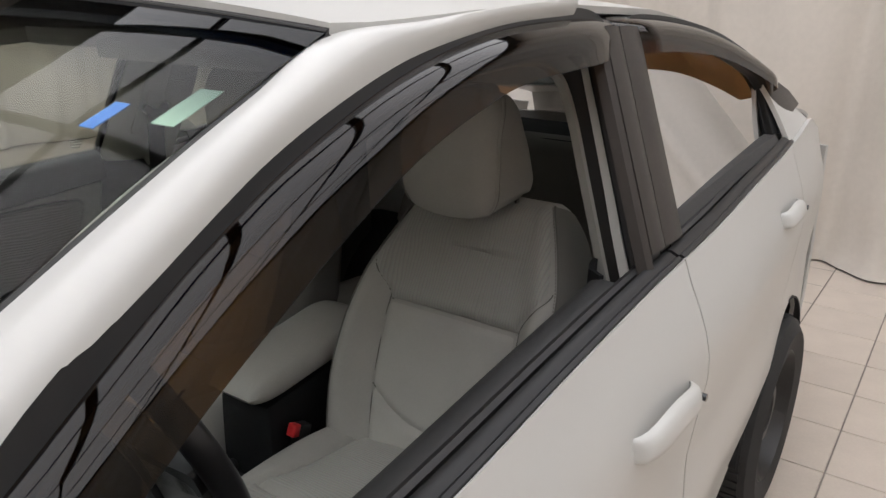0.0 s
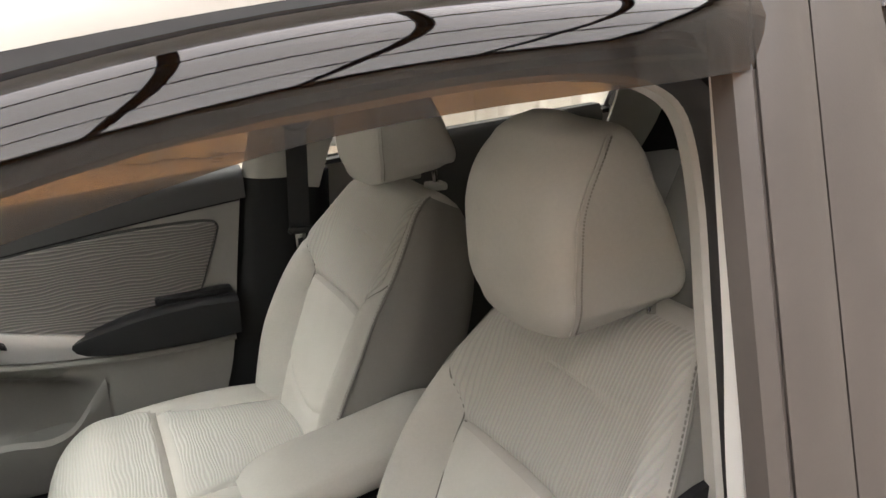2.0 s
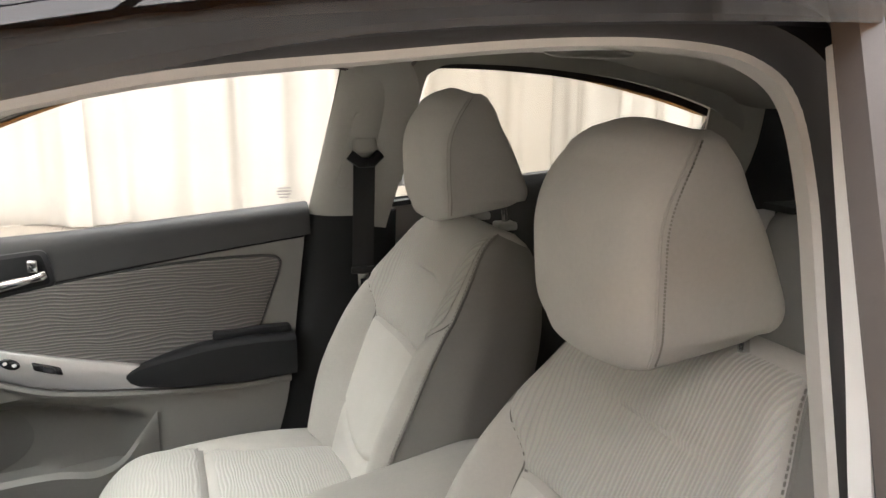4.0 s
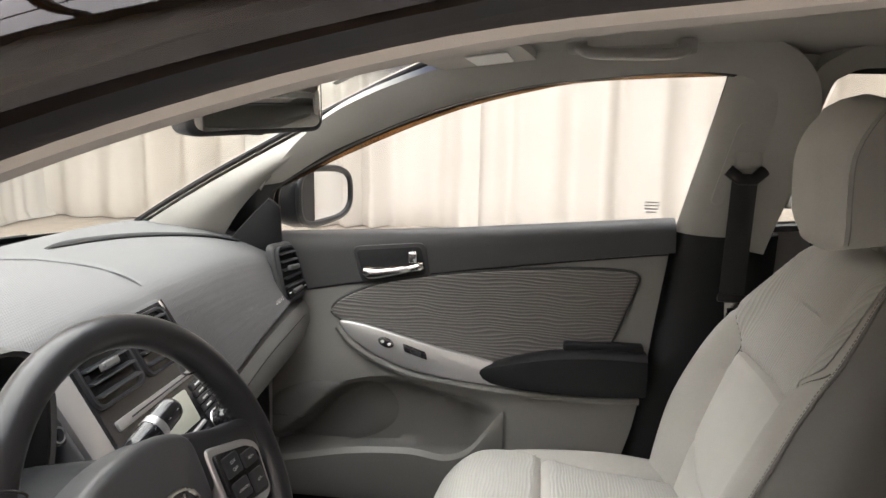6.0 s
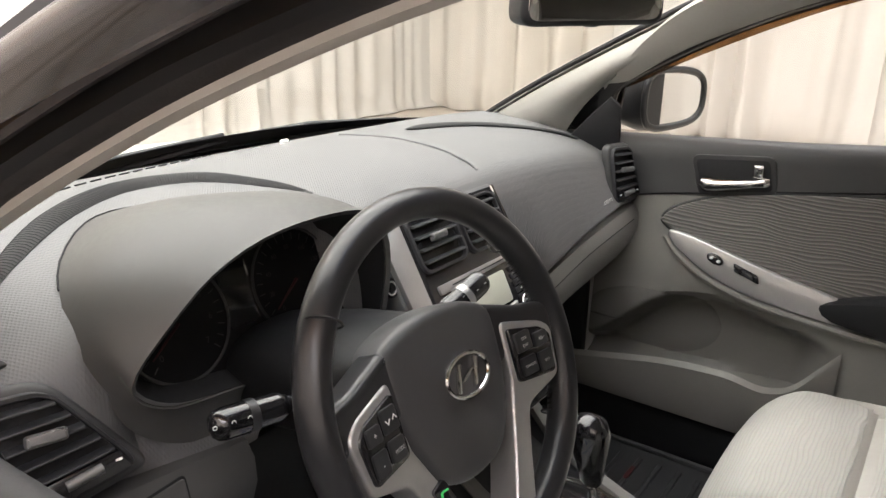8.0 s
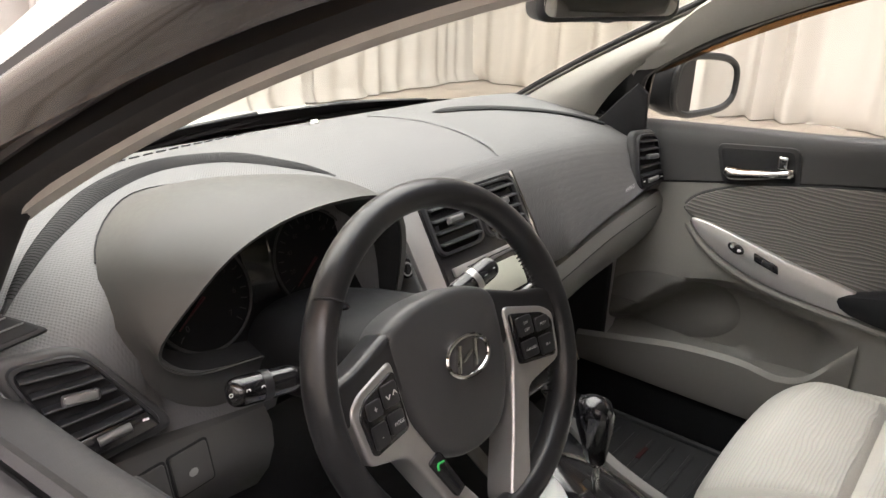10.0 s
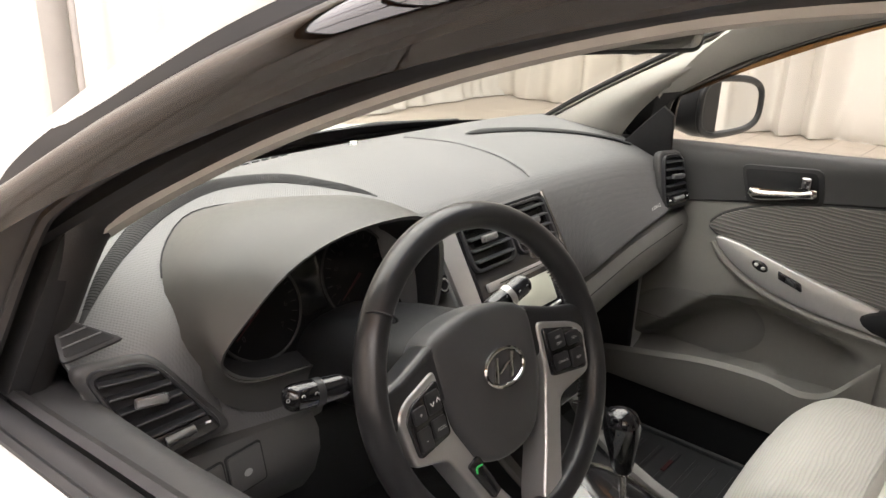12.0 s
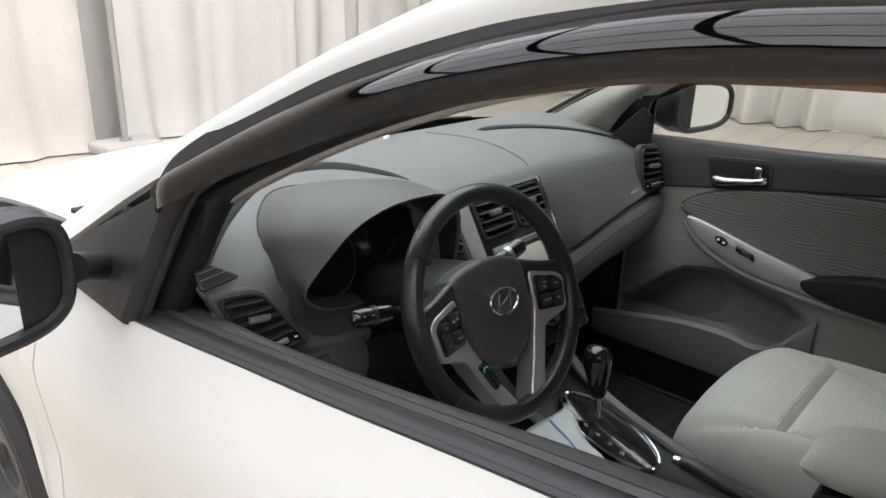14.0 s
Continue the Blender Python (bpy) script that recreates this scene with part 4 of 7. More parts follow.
# ---------------------------------------------------------------- the car: cabin lining
for s in (1, -1):
    beige = [(-0.002, -0.048), (-0.010, -0.056), (-0.006, -0.072), (0.02, -0.085), (0.075, -0.09), (0.075, -0.05)]
    if s < 0:
        beige = [(a + 0.015, d) for a, d in beige]
    part("opening_trim", edge_strip([(0.39, 1.035), (0.33, 1.083)] + BODY_OPEN[3:] if s > 0 else [(0.292, 1.10)] + BODY_OPEN[4:-1] + [(-0.676, 1.045)], beige, s, 90, 0 if s > 0 else 16), M_PILLAR, car, "light grey trim round the door opening")
    part("opening_trim", edge_strip([(-0.806, 1.13)] + REAR_WIN[1:], [(a + (0.008 if s < 0 else 0.0), d) for a, d in ((-0.002, -0.022), (-0.008, -0.04), (0.0, -0.065), (0.045, -0.074), (0.045, -0.022))], s, 80), M_PILLAR, car, "light grey trim round the door opening")
    # windscreen pillar lining
    wa = curve([V((x - 0.012, y - 0.012, z - 0.016)) for x, y, z in WSIDE], 36)
    win = [(-0.30, 1.354), (-0.116, 1.308), (0.03, 1.253), (0.15, 1.197), (0.262, 1.137), (0.345, 1.068), (0.405, 0.998), (0.43, 0.955)]
    ta = curve([(x, dy(z) - 0.055, z + 0.002) for x, z in win], 36)
    rows = []
    for p, q in zip(wa, ta):
        row = []
        for j in range(9):
            u = j / 8
            r = V(p).lerp(q, u)
            b = math.sin(u * math.pi) * 0.022
            row.append(V((r.x - b * 0.35, s * (r.y - b), r.z - b * 0.3)))
        rows.append(row)
    part("pillar_lining", sheet(rows, -0.008 * s), M_PILLAR, car, "light grey windscreen pillar lining")
    # centre pillar lining, light above and dark below
    for name, z0, z1, mat, lab in (("pillar_lining", 1.035, 1.39, M_PILLAR, "light grey centre pillar lining"), ("pillar_lining", 0.30, 1.034, M_ARMREST, "charcoal lower pillar lining")):
        rows = []
        for k in range(13):
            z = z0 + (z1 - z0) * k / 12
            if z0 > 1:
                xa, xb = (-0.60 if s < 0 else -0.71) - (z - 1.035) * 0.18, -0.776 - (z - 1.035) * 0.07
                y = dy(z) - 0.075
            else:
                t = 1.034 - z
                xa, xb = -0.598 + 0.12 * t + 0.20 * t * t, -0.80 + 0.02 * t
                y = dy(1.035) - 0.072 + 0.006 * math.sin(t * 4) + 0.022 * (1 / (1 + math.exp(-(t - 0.24) * 60))) * -1
            row = []
            for j in range(11):
                u = j / 10
                edge = math.sin(u * math.pi) ** 0.45
                row.append(V((xa + (xb - xa) * u, s * (y + 0.045 * (1 - edge)), z)))
            rows.append(row)
        ob = part(name, sheet(rows, -0.008 * s), mat, car, lab)
        if z0 > 1:
            part("plug", slab(oval(-0.735, 1.342, 0.016, 0.016), lambda u, v, h=0.0, s=s: V((u, s * (dy(v) - 0.0765 - h), v)), 0.002, 0.0008), M_PILLAR, ob)
            if s < 0:
                part("belt_recess", slab(rounded([(-0.645, 1.10), (-0.745, 1.105), (-0.765, 1.265), (-0.675, 1.27)][::-s], 0.02), lambda u, v, h=0.0, s=s: V((u, s * (dy(v) - 0.077 - h), v)), 0.004, 0.003), M_PILLAR, ob)
    # belt on the passenger's side: guide, strap, tongue
    if s > 0:
        continue
    belt = part("seat_belt", sheet([[V((-0.700 + 0.003 * k / 10 + w * 0.024, s * (0.588 + 0.012 * k / 10), 1.155 - 0.245 * k / 10)) for w in (-1, -0.3, 0.3, 1)] for k in range(11)], 0.0025 * s), M_BELT, car, "black seat belt hanging from the centre pillar")
    part("belt_guide", tube([(-0.668, s * 0.59, 1.175), (-0.69, s * 0.583, 1.158), (-0.715, s * 0.583, 1.158), (-0.735, s * 0.59, 1.175)], 0.012, 10), M_BLACKTRIM, belt, "black belt guide")
    part("guide_cover", block((-0.702, s * 0.592, 1.197), (0.052, 0.024, 0.036), 0.008, 3, turn=Matrix.Rotation(0.12, 3, "Y")), M_PILLAR, belt, "light grey guide cover")
    part("tongue_holder", block((-0.697, s * 0.598, 0.918), (0.056, 0.010, 0.016), 0.004), M_BLACKTRIM, belt)
    part("tongue", slab([(-0.011, -0.032), (0.011, -0.032), (0.013, 0.004), (-0.013, 0.004)], frame_of((-0.697, s * 0.597, 0.905), (-s, 0, 0), (0, 0, 1)), 0.003, 0.001), M_CHROME, belt, "chrome belt tongue")
    part("tongue_slot", slab([(-0.006, -0.024), (0.006, -0.024), (0.006, -0.008), (-0.006, -0.008)], frame_of((-0.697, s * 0.5935, 0.905), (-s, 0, 0), (0, 0, 1)), 0.001, 0.0004), M_GAP, belt)
for s in (1, -1):
    # rear corner: light lining, then black trim beside the rear window
    def corner(x):
        zt = 1.338 - 0.215 * (-1.60 - x) / 0.66
        return [V((x, s * (0.70 - 0.13 * u - 0.03 * math.sin(u * math.pi)), 0.98 + (zt - 0.98) * u)) for u in [j / 6 for j in range(7)]]
    part("rear_corner_lining", sheet([corner(-1.60 - 0.17 * k / 6) for k in range(7)], -0.008 * s), M_HEAD, car, "light grey rear corner lining")
    part("rear_corner_trim", sheet([corner(-1.771 - 0.489 * k / 10) for k in range(11)], -0.008 * s), M_GAP, car, "black rear corner trim")

rows = [[roof_point(i / 30, -1 + j / 12, 0.018 + 0.010 * (abs(-1 + j / 12) ** 8), 0.012, -1.80) for j in range(25)] for i in range(31)]
lining = part("headlining", sheet(rows, -0.01), M_HEAD, car, "light grey cloth headlining")
for s in (1, -1):
    # sun visors, folded up
    sv = slab(rounded([(-0.14, -0.19), (0.035, -0.19), (0.035, 0.17), (-0.12, 0.19)][::1], 0.03), frame_of((-0.155, s * 0.335, 1.358), (1, 0, -0.12), (0, 1, 0)), -0.022 + 0.044, 0.008, 3)
    vis = part("sun_visor", sv, M_HEAD, car, "light grey sun visor folded up")
    part("visor_card", slab(rounded([(-0.10, -0.11), (-0.035, -0.11), (-0.035, 0.10), (-0.10, 0.10)], 0.006), frame_of((-0.155, s * 0.335, 1.3565), (1, 0, -0.12), (0, -1, 0)), 0.002, 0.0008), M_INK, vis, "white printed card")
    for x0, x1, zg in ((-0.364, -0.552, 1.384), (-1.045, -1.268, 1.394)):
        if s > 0:
            continue
        pts = [(x0, s * 0.462, zg + 0.018), (x0 - 0.010, s * 0.445, zg + 0.004), (x0 - 0.035, s * 0.438, zg - 0.002), (x0 + (x1 - x0) * 0.5, s * 0.436, zg - 0.003), (x1 + 0.035, s * 0.438, zg - 0.002), (x1 + 0.010, s * 0.445, zg + 0.004), (x1, s * 0.462, zg + 0.018)]
        g = part("grab_handle", tube(curve(pts, 24), 0.0125, 12, 0.8), M_GRAB, car, "light grey roof grab handle")
        for x in (x0, x1):
            part("end_cap", block((x, s * 0.460, zg + 0.012), (0.034, 0.030, 0.030), 0.009, 3), M_GRAB, g)
part("roof_console", slab(rounded([(-0.11, -0.08), (0.03, -0.08), (0.03, 0.08), (-0.11, 0.08)], 0.03), frame_of((-0.17, 0, 1.387), (1, 0, 0), (0, -1, 0)), 0.025, 0.01, 3), M_HEAD, car, "roof console with map lamps")

# ---------------------------------------------------------------- floor of the cabin
part("carpet", block((-0.45, 0, 0.262), (2.5, 1.36, 0.03), 0.005), M_CARPET, car, "black carpet")
part("firewall", block((0.80, 0, 0.60), (0.03, 1.34, 0.72), 0.004), M_GAP, car)
for s in (1, -1):
    part("sill_trim", block((-0.35, s * 0.665, 0.335), (1.55, 0.10, 0.13), 0.02, 3), M_ARMREST, car, "charcoal sill trim")
    part("kick_panel", block((0.555, s * 0.650, 0.55), (0.51, 0.03, 0.62), 0.01), M_DARK, car)
mat_ob = empty("floor_mat", "black ribbed rubber mat in the passenger footwell", "floor mat", at=(0.12, -0.36, 0.28))
part("tray", sheet([[V((-0.26 + 0.52 * i / 10, -0.25 + 0.5 * j / 10, 0.004 + 0.02 * max(0, abs(i - 5) / 5 - 0.85) * 6 * 0.15 + 0.07 * max(0, i / 10 - 0.75))) for j in range(11)] for i in range(11)], -0.006), M_MATRUBBER, mat_ob)
for k in range(9):
    part("rib", block((-0.20 + k * 0.045, 0, 0.0085), (0.012, 0.40, 0.008), 0.002, 1), M_MATRUBBER, mat_ob)
part("rim", tube([(-0.25, -0.24, 0.014), (0.25, -0.24, 0.014), (0.25, 0.24, 0.014), (-0.25, 0.24, 0.014), (-0.25, -0.24, 0.014)], 0.008, 8), M_MATRUBBER, mat_ob)
part("badge", block((-0.02, -0.13, 0.0135), (0.010, 0.05, 0.004), 0.001, 1), M_GAUGERED, mat_ob, "small red badge")

# ---------------------------------------------------------------- door linings
TOPLINE = {-1: [(0.42, 0.982), (0.263, 0.993), (-0.1, 1.012), (-0.594, 1.053), (-0.64, 1.056)], 1: [(0.42, 0.909), (0.128, 0.925), (-0.05, 0.945), (-0.3, 0.983), (-0.64, 1.028)]}
MIDLINE = [(0.45, 0.825), (0.33, 0.845), (0.195, 0.876), (-0.02, 0.912), (-0.232, 0.944), (-0.42, 0.968), (-0.581, 0.987), (-0.64, 0.992)]


def yl(z):
    """Inner face of a door lining."""
    return soft([(0.30, 0.628), (0.50, 0.640), (0.62, 0.648), (0.72, 0.655), (0.80, 0.672), (0.9, 0.676), (1.1, 0.676)], z, 0.03)


def rear_edge(z):
    """The rear edge of a front door's lining leans back towards its top."""
    return soft([(0.3, -0.40), (0.45, -0.475), (0.6, -0.525), (0.75, -0.55), (1.06, -0.592)], z, 0.04)


HOLLOW_TOP = [(0.30, 0.52), (0.2, 0.60), (0.15, 0.655), (0.07, 0.69), (0.0, 0.69), (-0.147, 0.655), (-0.28, 0.635)]


def step(u):
    u = max(0.0, min(1.0, u))
    return u * u * (3 - 2 * u)


for s in (1, -1):
    top = TOPLINE[s]
    drop_mid = 0.06 if s > 0 else 0.0
    door = [o for o in car.children if o.name.startswith("front_door")][0 if s > 0 else 1]
    rows = []
    for i in range(41):
        x = 0.44 - 1.035 * i / 40
        zt, zm = soft(top, x, 0.04), soft(MIDLINE, x, 0.04) - drop_mid
        rows.append([V((x, s * 0.742, zt - 0.03)), V((x, s * 0.738, zt - 0.006)), V((x, s * 0.730, zt)), V((x, s * 0.705, zt + 0.001)), V((x, s * 0.692, zt - 0.004)), V((x, s * 0.684, zt - 0.016))] + [V((x, s * (0.684 - 0.008 * u), zt - 0.016 + (zm + 0.003 - zt + 0.016) * u)) for u in (0.25, 0.5, 0.75, 1.0)])
    upper = part("upper_lining", sheet(rows, -0.006 * s), M_DOORDARK, door, "dark grey upper door lining")
    rows = []
    for i in range(65):
        x = 0.50 - 1.09 * i / 64
        col = []
        zm = soft(MIDLINE, x, 0.04) - drop_mid
        for j in range(41):
            z = 0.32 + (zm - 0.32) * j / 40
            xf = 0.29 + 0.21 * step((z - 0.76) / 0.08)
            xx = xf + (rear_edge(z) - xf) * i / 64
            hollow = 0.078 * step((soft(HOLLOW_TOP, xx, 0.03) - z) / 0.055) * step((z - 0.47) / 0.03) * step((xx + 0.255) / 0.11)
            col.append(V((xx, s * (yl(z) + hollow), z)))
        rows.append(col)
    lower = part("lower_lining", sheet(rows, -0.006 * s), M_DOORLIGHT, door, "light grey lower door lining")
    seam = [V((x, s * 0.674, soft(MIDLINE, x, 0.04) - drop_mid + 0.001)) for x in [0.44 - 1.02 * k / 30 for k in range(31)]]
    part("lining_seam", tube(seam, 0.002, 6), M_GAP, lower)

    def lay(u, v, h=0.0, s=s):
        return V((u, s * (yl(v) - h), v - (0.06 if s > 0 else 0.0)))
    ins = [(0.150, 0.832), (0.125, 0.858), (0.07, 0.884), (-0.001, 0.905), (-0.13, 0.926), (-0.287, 0.942), (-0.42, 0.948), (-0.50, 0.946), (-0.522, 0.936), (-0.520, 0.915), (-0.50, 0.86), (-0.462, 0.775), (-0.40, 0.742), (-0.22, 0.735), (-0.08, 0.752), (0.05, 0.785), (0.115, 0.806), (0.142, 0.818)]
    insert_ob = part("cloth_insert", slab([(p.x, p.y) for p in curve([(a, b, 0) for a, b in ins], 72, True)][::-s], lay, 0.010, 0.006, 3, puff=0.004), M_DOORCLOTH, lower, "dark grey wavy-ribbed cloth insert")
    part("insert_groove", tube([lay(p.x, p.y, 0.001) for p in curve([(a, b, 0) for a, b in ins], 72, True)] , 0.005, 6), M_DOORDARK, lower)
    sw = [(0.128, 0.808), (0.105, 0.776), (0.05, 0.742), (-0.02, 0.716), (-0.10, 0.700), (-0.20, 0.690), (-0.30, 0.686), (-0.30, 0.70), (-0.215, 0.738), (-0.10, 0.762), (0.0, 0.787), (0.08, 0.806)]

    def ledge(u, v, h=0.0, s=s):
        return V((u, s * (0.668 - (0.80 - v) * 0.22 - h), v))
    plate = part("switch_plate", slab([(p.x, p.y) for p in curve([(a, b, 0) for a, b in sw], 48, True)][::-s], ledge, 0.016, 0.004, 3), M_SILVER, lower, "satin silver switch plate")
    part("lock_switch", slab(oval(0.020, 0.768, 0.019, 0.010, 20, 0.35)[::-s], lambda u, v, h=0.0, s=s: ledge(u, v, h + 0.0165), 0.003, 0.0012), M_PIANO, plate, "oval black lock switch")
    for du in (-0.008, 0.008):
        part("lock_symbol", slab(oval(0.020 + du, 0.768 + du * 0.35, 0.0045, 0.0035, 10)[::-s], lambda u, v, h=0.0: ledge(u, v, h + 0.0195), 0.0005, 0.0002), M_INK, plate)
    part("window_switch", slab(rounded([(-0.018, 0.768), (-0.070, 0.752), (-0.075, 0.735), (-0.022, 0.751)][::s], 0.004), lambda u, v, h=0.0: ledge(u, v, h + 0.0165), 0.0025, 0.001), M_PIANO, plate, "black window switch")
    part("switch_key", slab(rounded([(-0.038, 0.759), (-0.060, 0.752), (-0.062, 0.741), (-0.040, 0.748)][::s], 0.003), lambda u, v, h=0.0: ledge(u, v, h + 0.019), 0.006, 0.002), M_DARK, plate)
    # armrest pull
    prof_top = [(-0.155, 0.703), (-0.22, 0.735), (-0.29, 0.758), (-0.36, 0.771), (-0.45, 0.777), (-0.545, 0.775)]
    prof_low = [(-0.155, 0.697), (-0.22, 0.690), (-0.29, 0.684), (-0.36, 0.680), (-0.45, 0.678), (-0.545, 0.684)]
    rings = []
    for p, q in zip(curve([(a, b, 0) for a, b in prof_top], 26), curve([(a, b, 0) for a, b in prof_low], 26)):
        hgt = p.y - q.y
        w = 0.012 + 0.05 * min(1, hgt / 0.075)
        rings.append([V((p.x, s * (0.664 - w * c), q.y + hgt * v)) for c, v in ((0, 0), (0.5, -0.02), (0.86, 0.06), (0.98, 0.3), (1.0, 0.7), (0.93, 0.93), (0.75, 1.02), (0.4, 1.03), (0, 1.0))])
    part("armrest", loft(rings), M_ARMREST, lower, "charcoal armrest pull")
    part("arm_rail", block((-0.455, s * 0.655, 0.782), (0.17, 0.034, 0.02), 0.006, 3), M_ARMREST, lower)
    part("arm_moulding", tube(curve([V((a, s * (0.668 - (0.80 - b) * 0.22 - 0.006), b - 0.006)) for a, b in ((0.135, 0.80), (0.10, 0.765), (0.04, 0.731), (-0.04, 0.705), (-0.14, 0.690), (-0.26, 0.680), (-0.40, 0.674), (-0.535, 0.678))], 40), 0.009, 8), M_DOORLIGHT, lower)
    # lever in its recess
    bez = rounded([(0.104, 0.978), (-0.062, 0.993), (-0.076, 0.915), (0.080, 0.893)][::s], 0.018)

    def lay2(u, v, h=0.0, s=s):
        return V((u, s * (0.6735 - h), v))
    hz = -0.07 if s > 0 else 0.0

    def lay3(u, v, h=0.0, s=s, hz=hz):
        return lay2(u, v + hz, h)
    part("lever_bezel", slab(bez, lay3, 0.004, 0.002), M_DARK, upper, "dark handle bezel")
    part("lever_recess", slab(rounded([(0.094, 0.970), (-0.053, 0.984), (-0.066, 0.922), (0.073, 0.901)][::s], 0.012), lambda u, v, h=0.0: lay3(u, v, h + 0.004), 0.001, 0.0004), M_GAP, upper)
    path = curve([lay3(0.072, 0.925, 0.008), lay3(0.05, 0.922, 0.013), lay3(0.0, 0.930, 0.014), lay3(-0.038, 0.937, 0.010), lay3(-0.058, 0.942, 0.006)], 20)
    part("door_lever", tube(path, [lerp([(0, 0.0125), (3, 0.0155), (8, 0.0115), (13, 0.0085), (17, 0.0115), (19, 0.0085)], k) for k in range(20)], 16, 1.0), M_CHROME, upper, "chrome door lever")
    part("lever_lock", block(lay3(-0.036, 0.961, 0.010), (0.020, 0.014, 0.026), 0.004, 3), M_CHROME, upper, "chrome lock tab")
    # door pocket
    pocket = []
    for p in curve([(0.34, 0.485, 0), (0.20, 0.512, 0), (0.086, 0.533, 0), (-0.04, 0.541, 0), (-0.12, 0.531, 0), (-0.17, 0.541, 0), (-0.212, 0.585, 0), (-0.245, 0.625, 0)], 34):
        k = 1.0 if p.x > -0.12 else max(0.0, 1 - (-0.12 - p.x) / 0.125)
        pocket.append((p.x, p.y, k))
    rows = [[V((x, s * (yl(z) - 0.045 * k), z)), V((x, s * (yl(z) - 0.050 * k - 0.003), z - 0.008)), V((x, s * (yl(z) - 0.048 * k - 0.003), z - 0.03)), V((x, s * (yl(0.4) - 0.034 * k - 0.003), 0.425)), V((x, s * (yl(0.4) - 0.028 * k - 0.003), 0.41)), V((x, s * (yl(0.4) - 0.003), 0.402))] for x, z, k in pocket]
    part("door_pocket", sheet(rows, -0.005 * s), M_DOORLIGHT, lower, "light grey map pocket")
    part("door_foot", sheet([[V((max(x, rear_edge(z)), s * (yl(z) - 0.006), z)) for z in (0.405, 0.37, 0.33, 0.315)] for x in [0.50 - 0.95 * k / 20 for k in range(21)]], -0.004 * s), M_ARMREST, lower, "charcoal door foot")
    # added oval patch that paints the hollow's shade on the lower lining
    rows = []
    for r in [0.02 + 0.98 * q / 24 for q in range(25)]:
        ring = []
        for k in range(97):
            t = 2 * math.pi * k / 96
            xx, z = 0.155 + 0.150 * r * math.cos(t), 0.580 + 0.086 * r * math.sin(t)
            depth = 0.078 * step((soft(HOLLOW_TOP, xx, 0.03) - z) / 0.055) * step((z - 0.47) / 0.03) * step((xx + 0.255) / 0.11)
            ring.append(V((min(xx, 0.288), s * (yl(z) + depth - 0.007 * (1 - r ** 8) - 0.001), z)))
        rows.append(ring)
    part("speaker_grille", sheet(rows, 0.001 * s), M_HOLLOWSHADE, lower, "oval patch darkened for the shade in the door hollow")
    # rear door lining, plain
    rows = []
    for i in range(20):
        x = -0.86 - 0.75 * i / 19
        zt = zbelt(x) + 0.02
        rows.append([V((x, s * 0.735, zt - 0.02)), V((x, s * 0.72, zt)), V((x, s * 0.69, zt)), V((x, s * 0.678, zt - 0.02)), V((x, s * 0.672, 0.9)), V((x, s * 0.655, 0.7)), V((x, s * 0.64, 0.5)), V((x, s * 0.63, 0.32))])
    rd = [o for o in car.children if o.name.startswith("rear_door")][0 if s > 0 else 1]
    part("rear_lining", sheet(rows, -0.006 * s), M_DOORDARK, rd, "dark grey rear door lining")

# ---------------------------------------------------------------- seats


def pad(spine, nrm, half, front, thick, ns=28, my=24, rnd=0.12, power=3.0, lat=(0, 1, 0), yc=0.0):
    """An upholstered pad: sections across y along a spine of (place, normal)."""
    rings = []
    for i in range(ns + 1):
        s = i / ns
        e = min(s, 1 - s) / rnd
        r = math.sqrt(max(0.0, 1 - (1 - min(1, e)) ** 2))
        p, n = spine(s), nrm(s)
        w, th = half(s), thick(s)
        mid = -th * 0.5
        ring = []
        for j in range(my + 1):
            v = -1 + 2 * j / my
            f = front(s, v)
            lim = th * 0.5 * (1 - abs(v) ** power) ** (1 / power)
            d = mid + (lim + f * (1 - abs(v) ** 6)) * r
            ring.append(p + n * d + V((0, yc + v * w * (0.82 + 0.18 * r), 0)))
        for j in range(my - 1, 0, -1):
            v = -1 + 2 * j / my
            lim = th * 0.5 * (1 - abs(v) ** power) ** (1 / power)
            ring.append(p + n * (mid - lim * r) + V((0, yc + v * w * (0.82 + 0.18 * r), 0)))
        rings.append(ring)
    return loft(rings)


def pad_patch(spine, nrm, half, front, thick, s0, s1, v0, v1, lift, ns=20, my=16, yc=0.0, power=3.0, rnd=1e-6):
    """A cloth panel that lies on the face of such a pad; v0, v1 may be functions of s."""
    rows = []
    for i in range(ns + 1):
        s = s0 + (s1 - s0) * i / ns
        p, n, w, th = spine(s), nrm(s), half(s), thick(s)
        a, b = v0(s), v1(s)
        r = math.sqrt(max(0.0, 1 - (1 - min(1.0, min(s, 1 - s) / rnd)) ** 2))
        row = []
        for j in range(my + 1):
            v = a + (b - a) * j / my
            lim = th * 0.5 * (1 - abs(v) ** power) ** (1 / power)
            edge = min(1, min(j, my - j) / 1.5, min(i, ns - i) / 1.5)
            row.append(p + n * (-th * 0.5 + (lim + front(s, v) * (1 - abs(v) ** 6)) * r + lift * edge - 0.0015 * (1 - edge)) + V((0, yc + v * w * (0.82 + 0.18 * r), 0)))
        rows.append(row)
    return rows


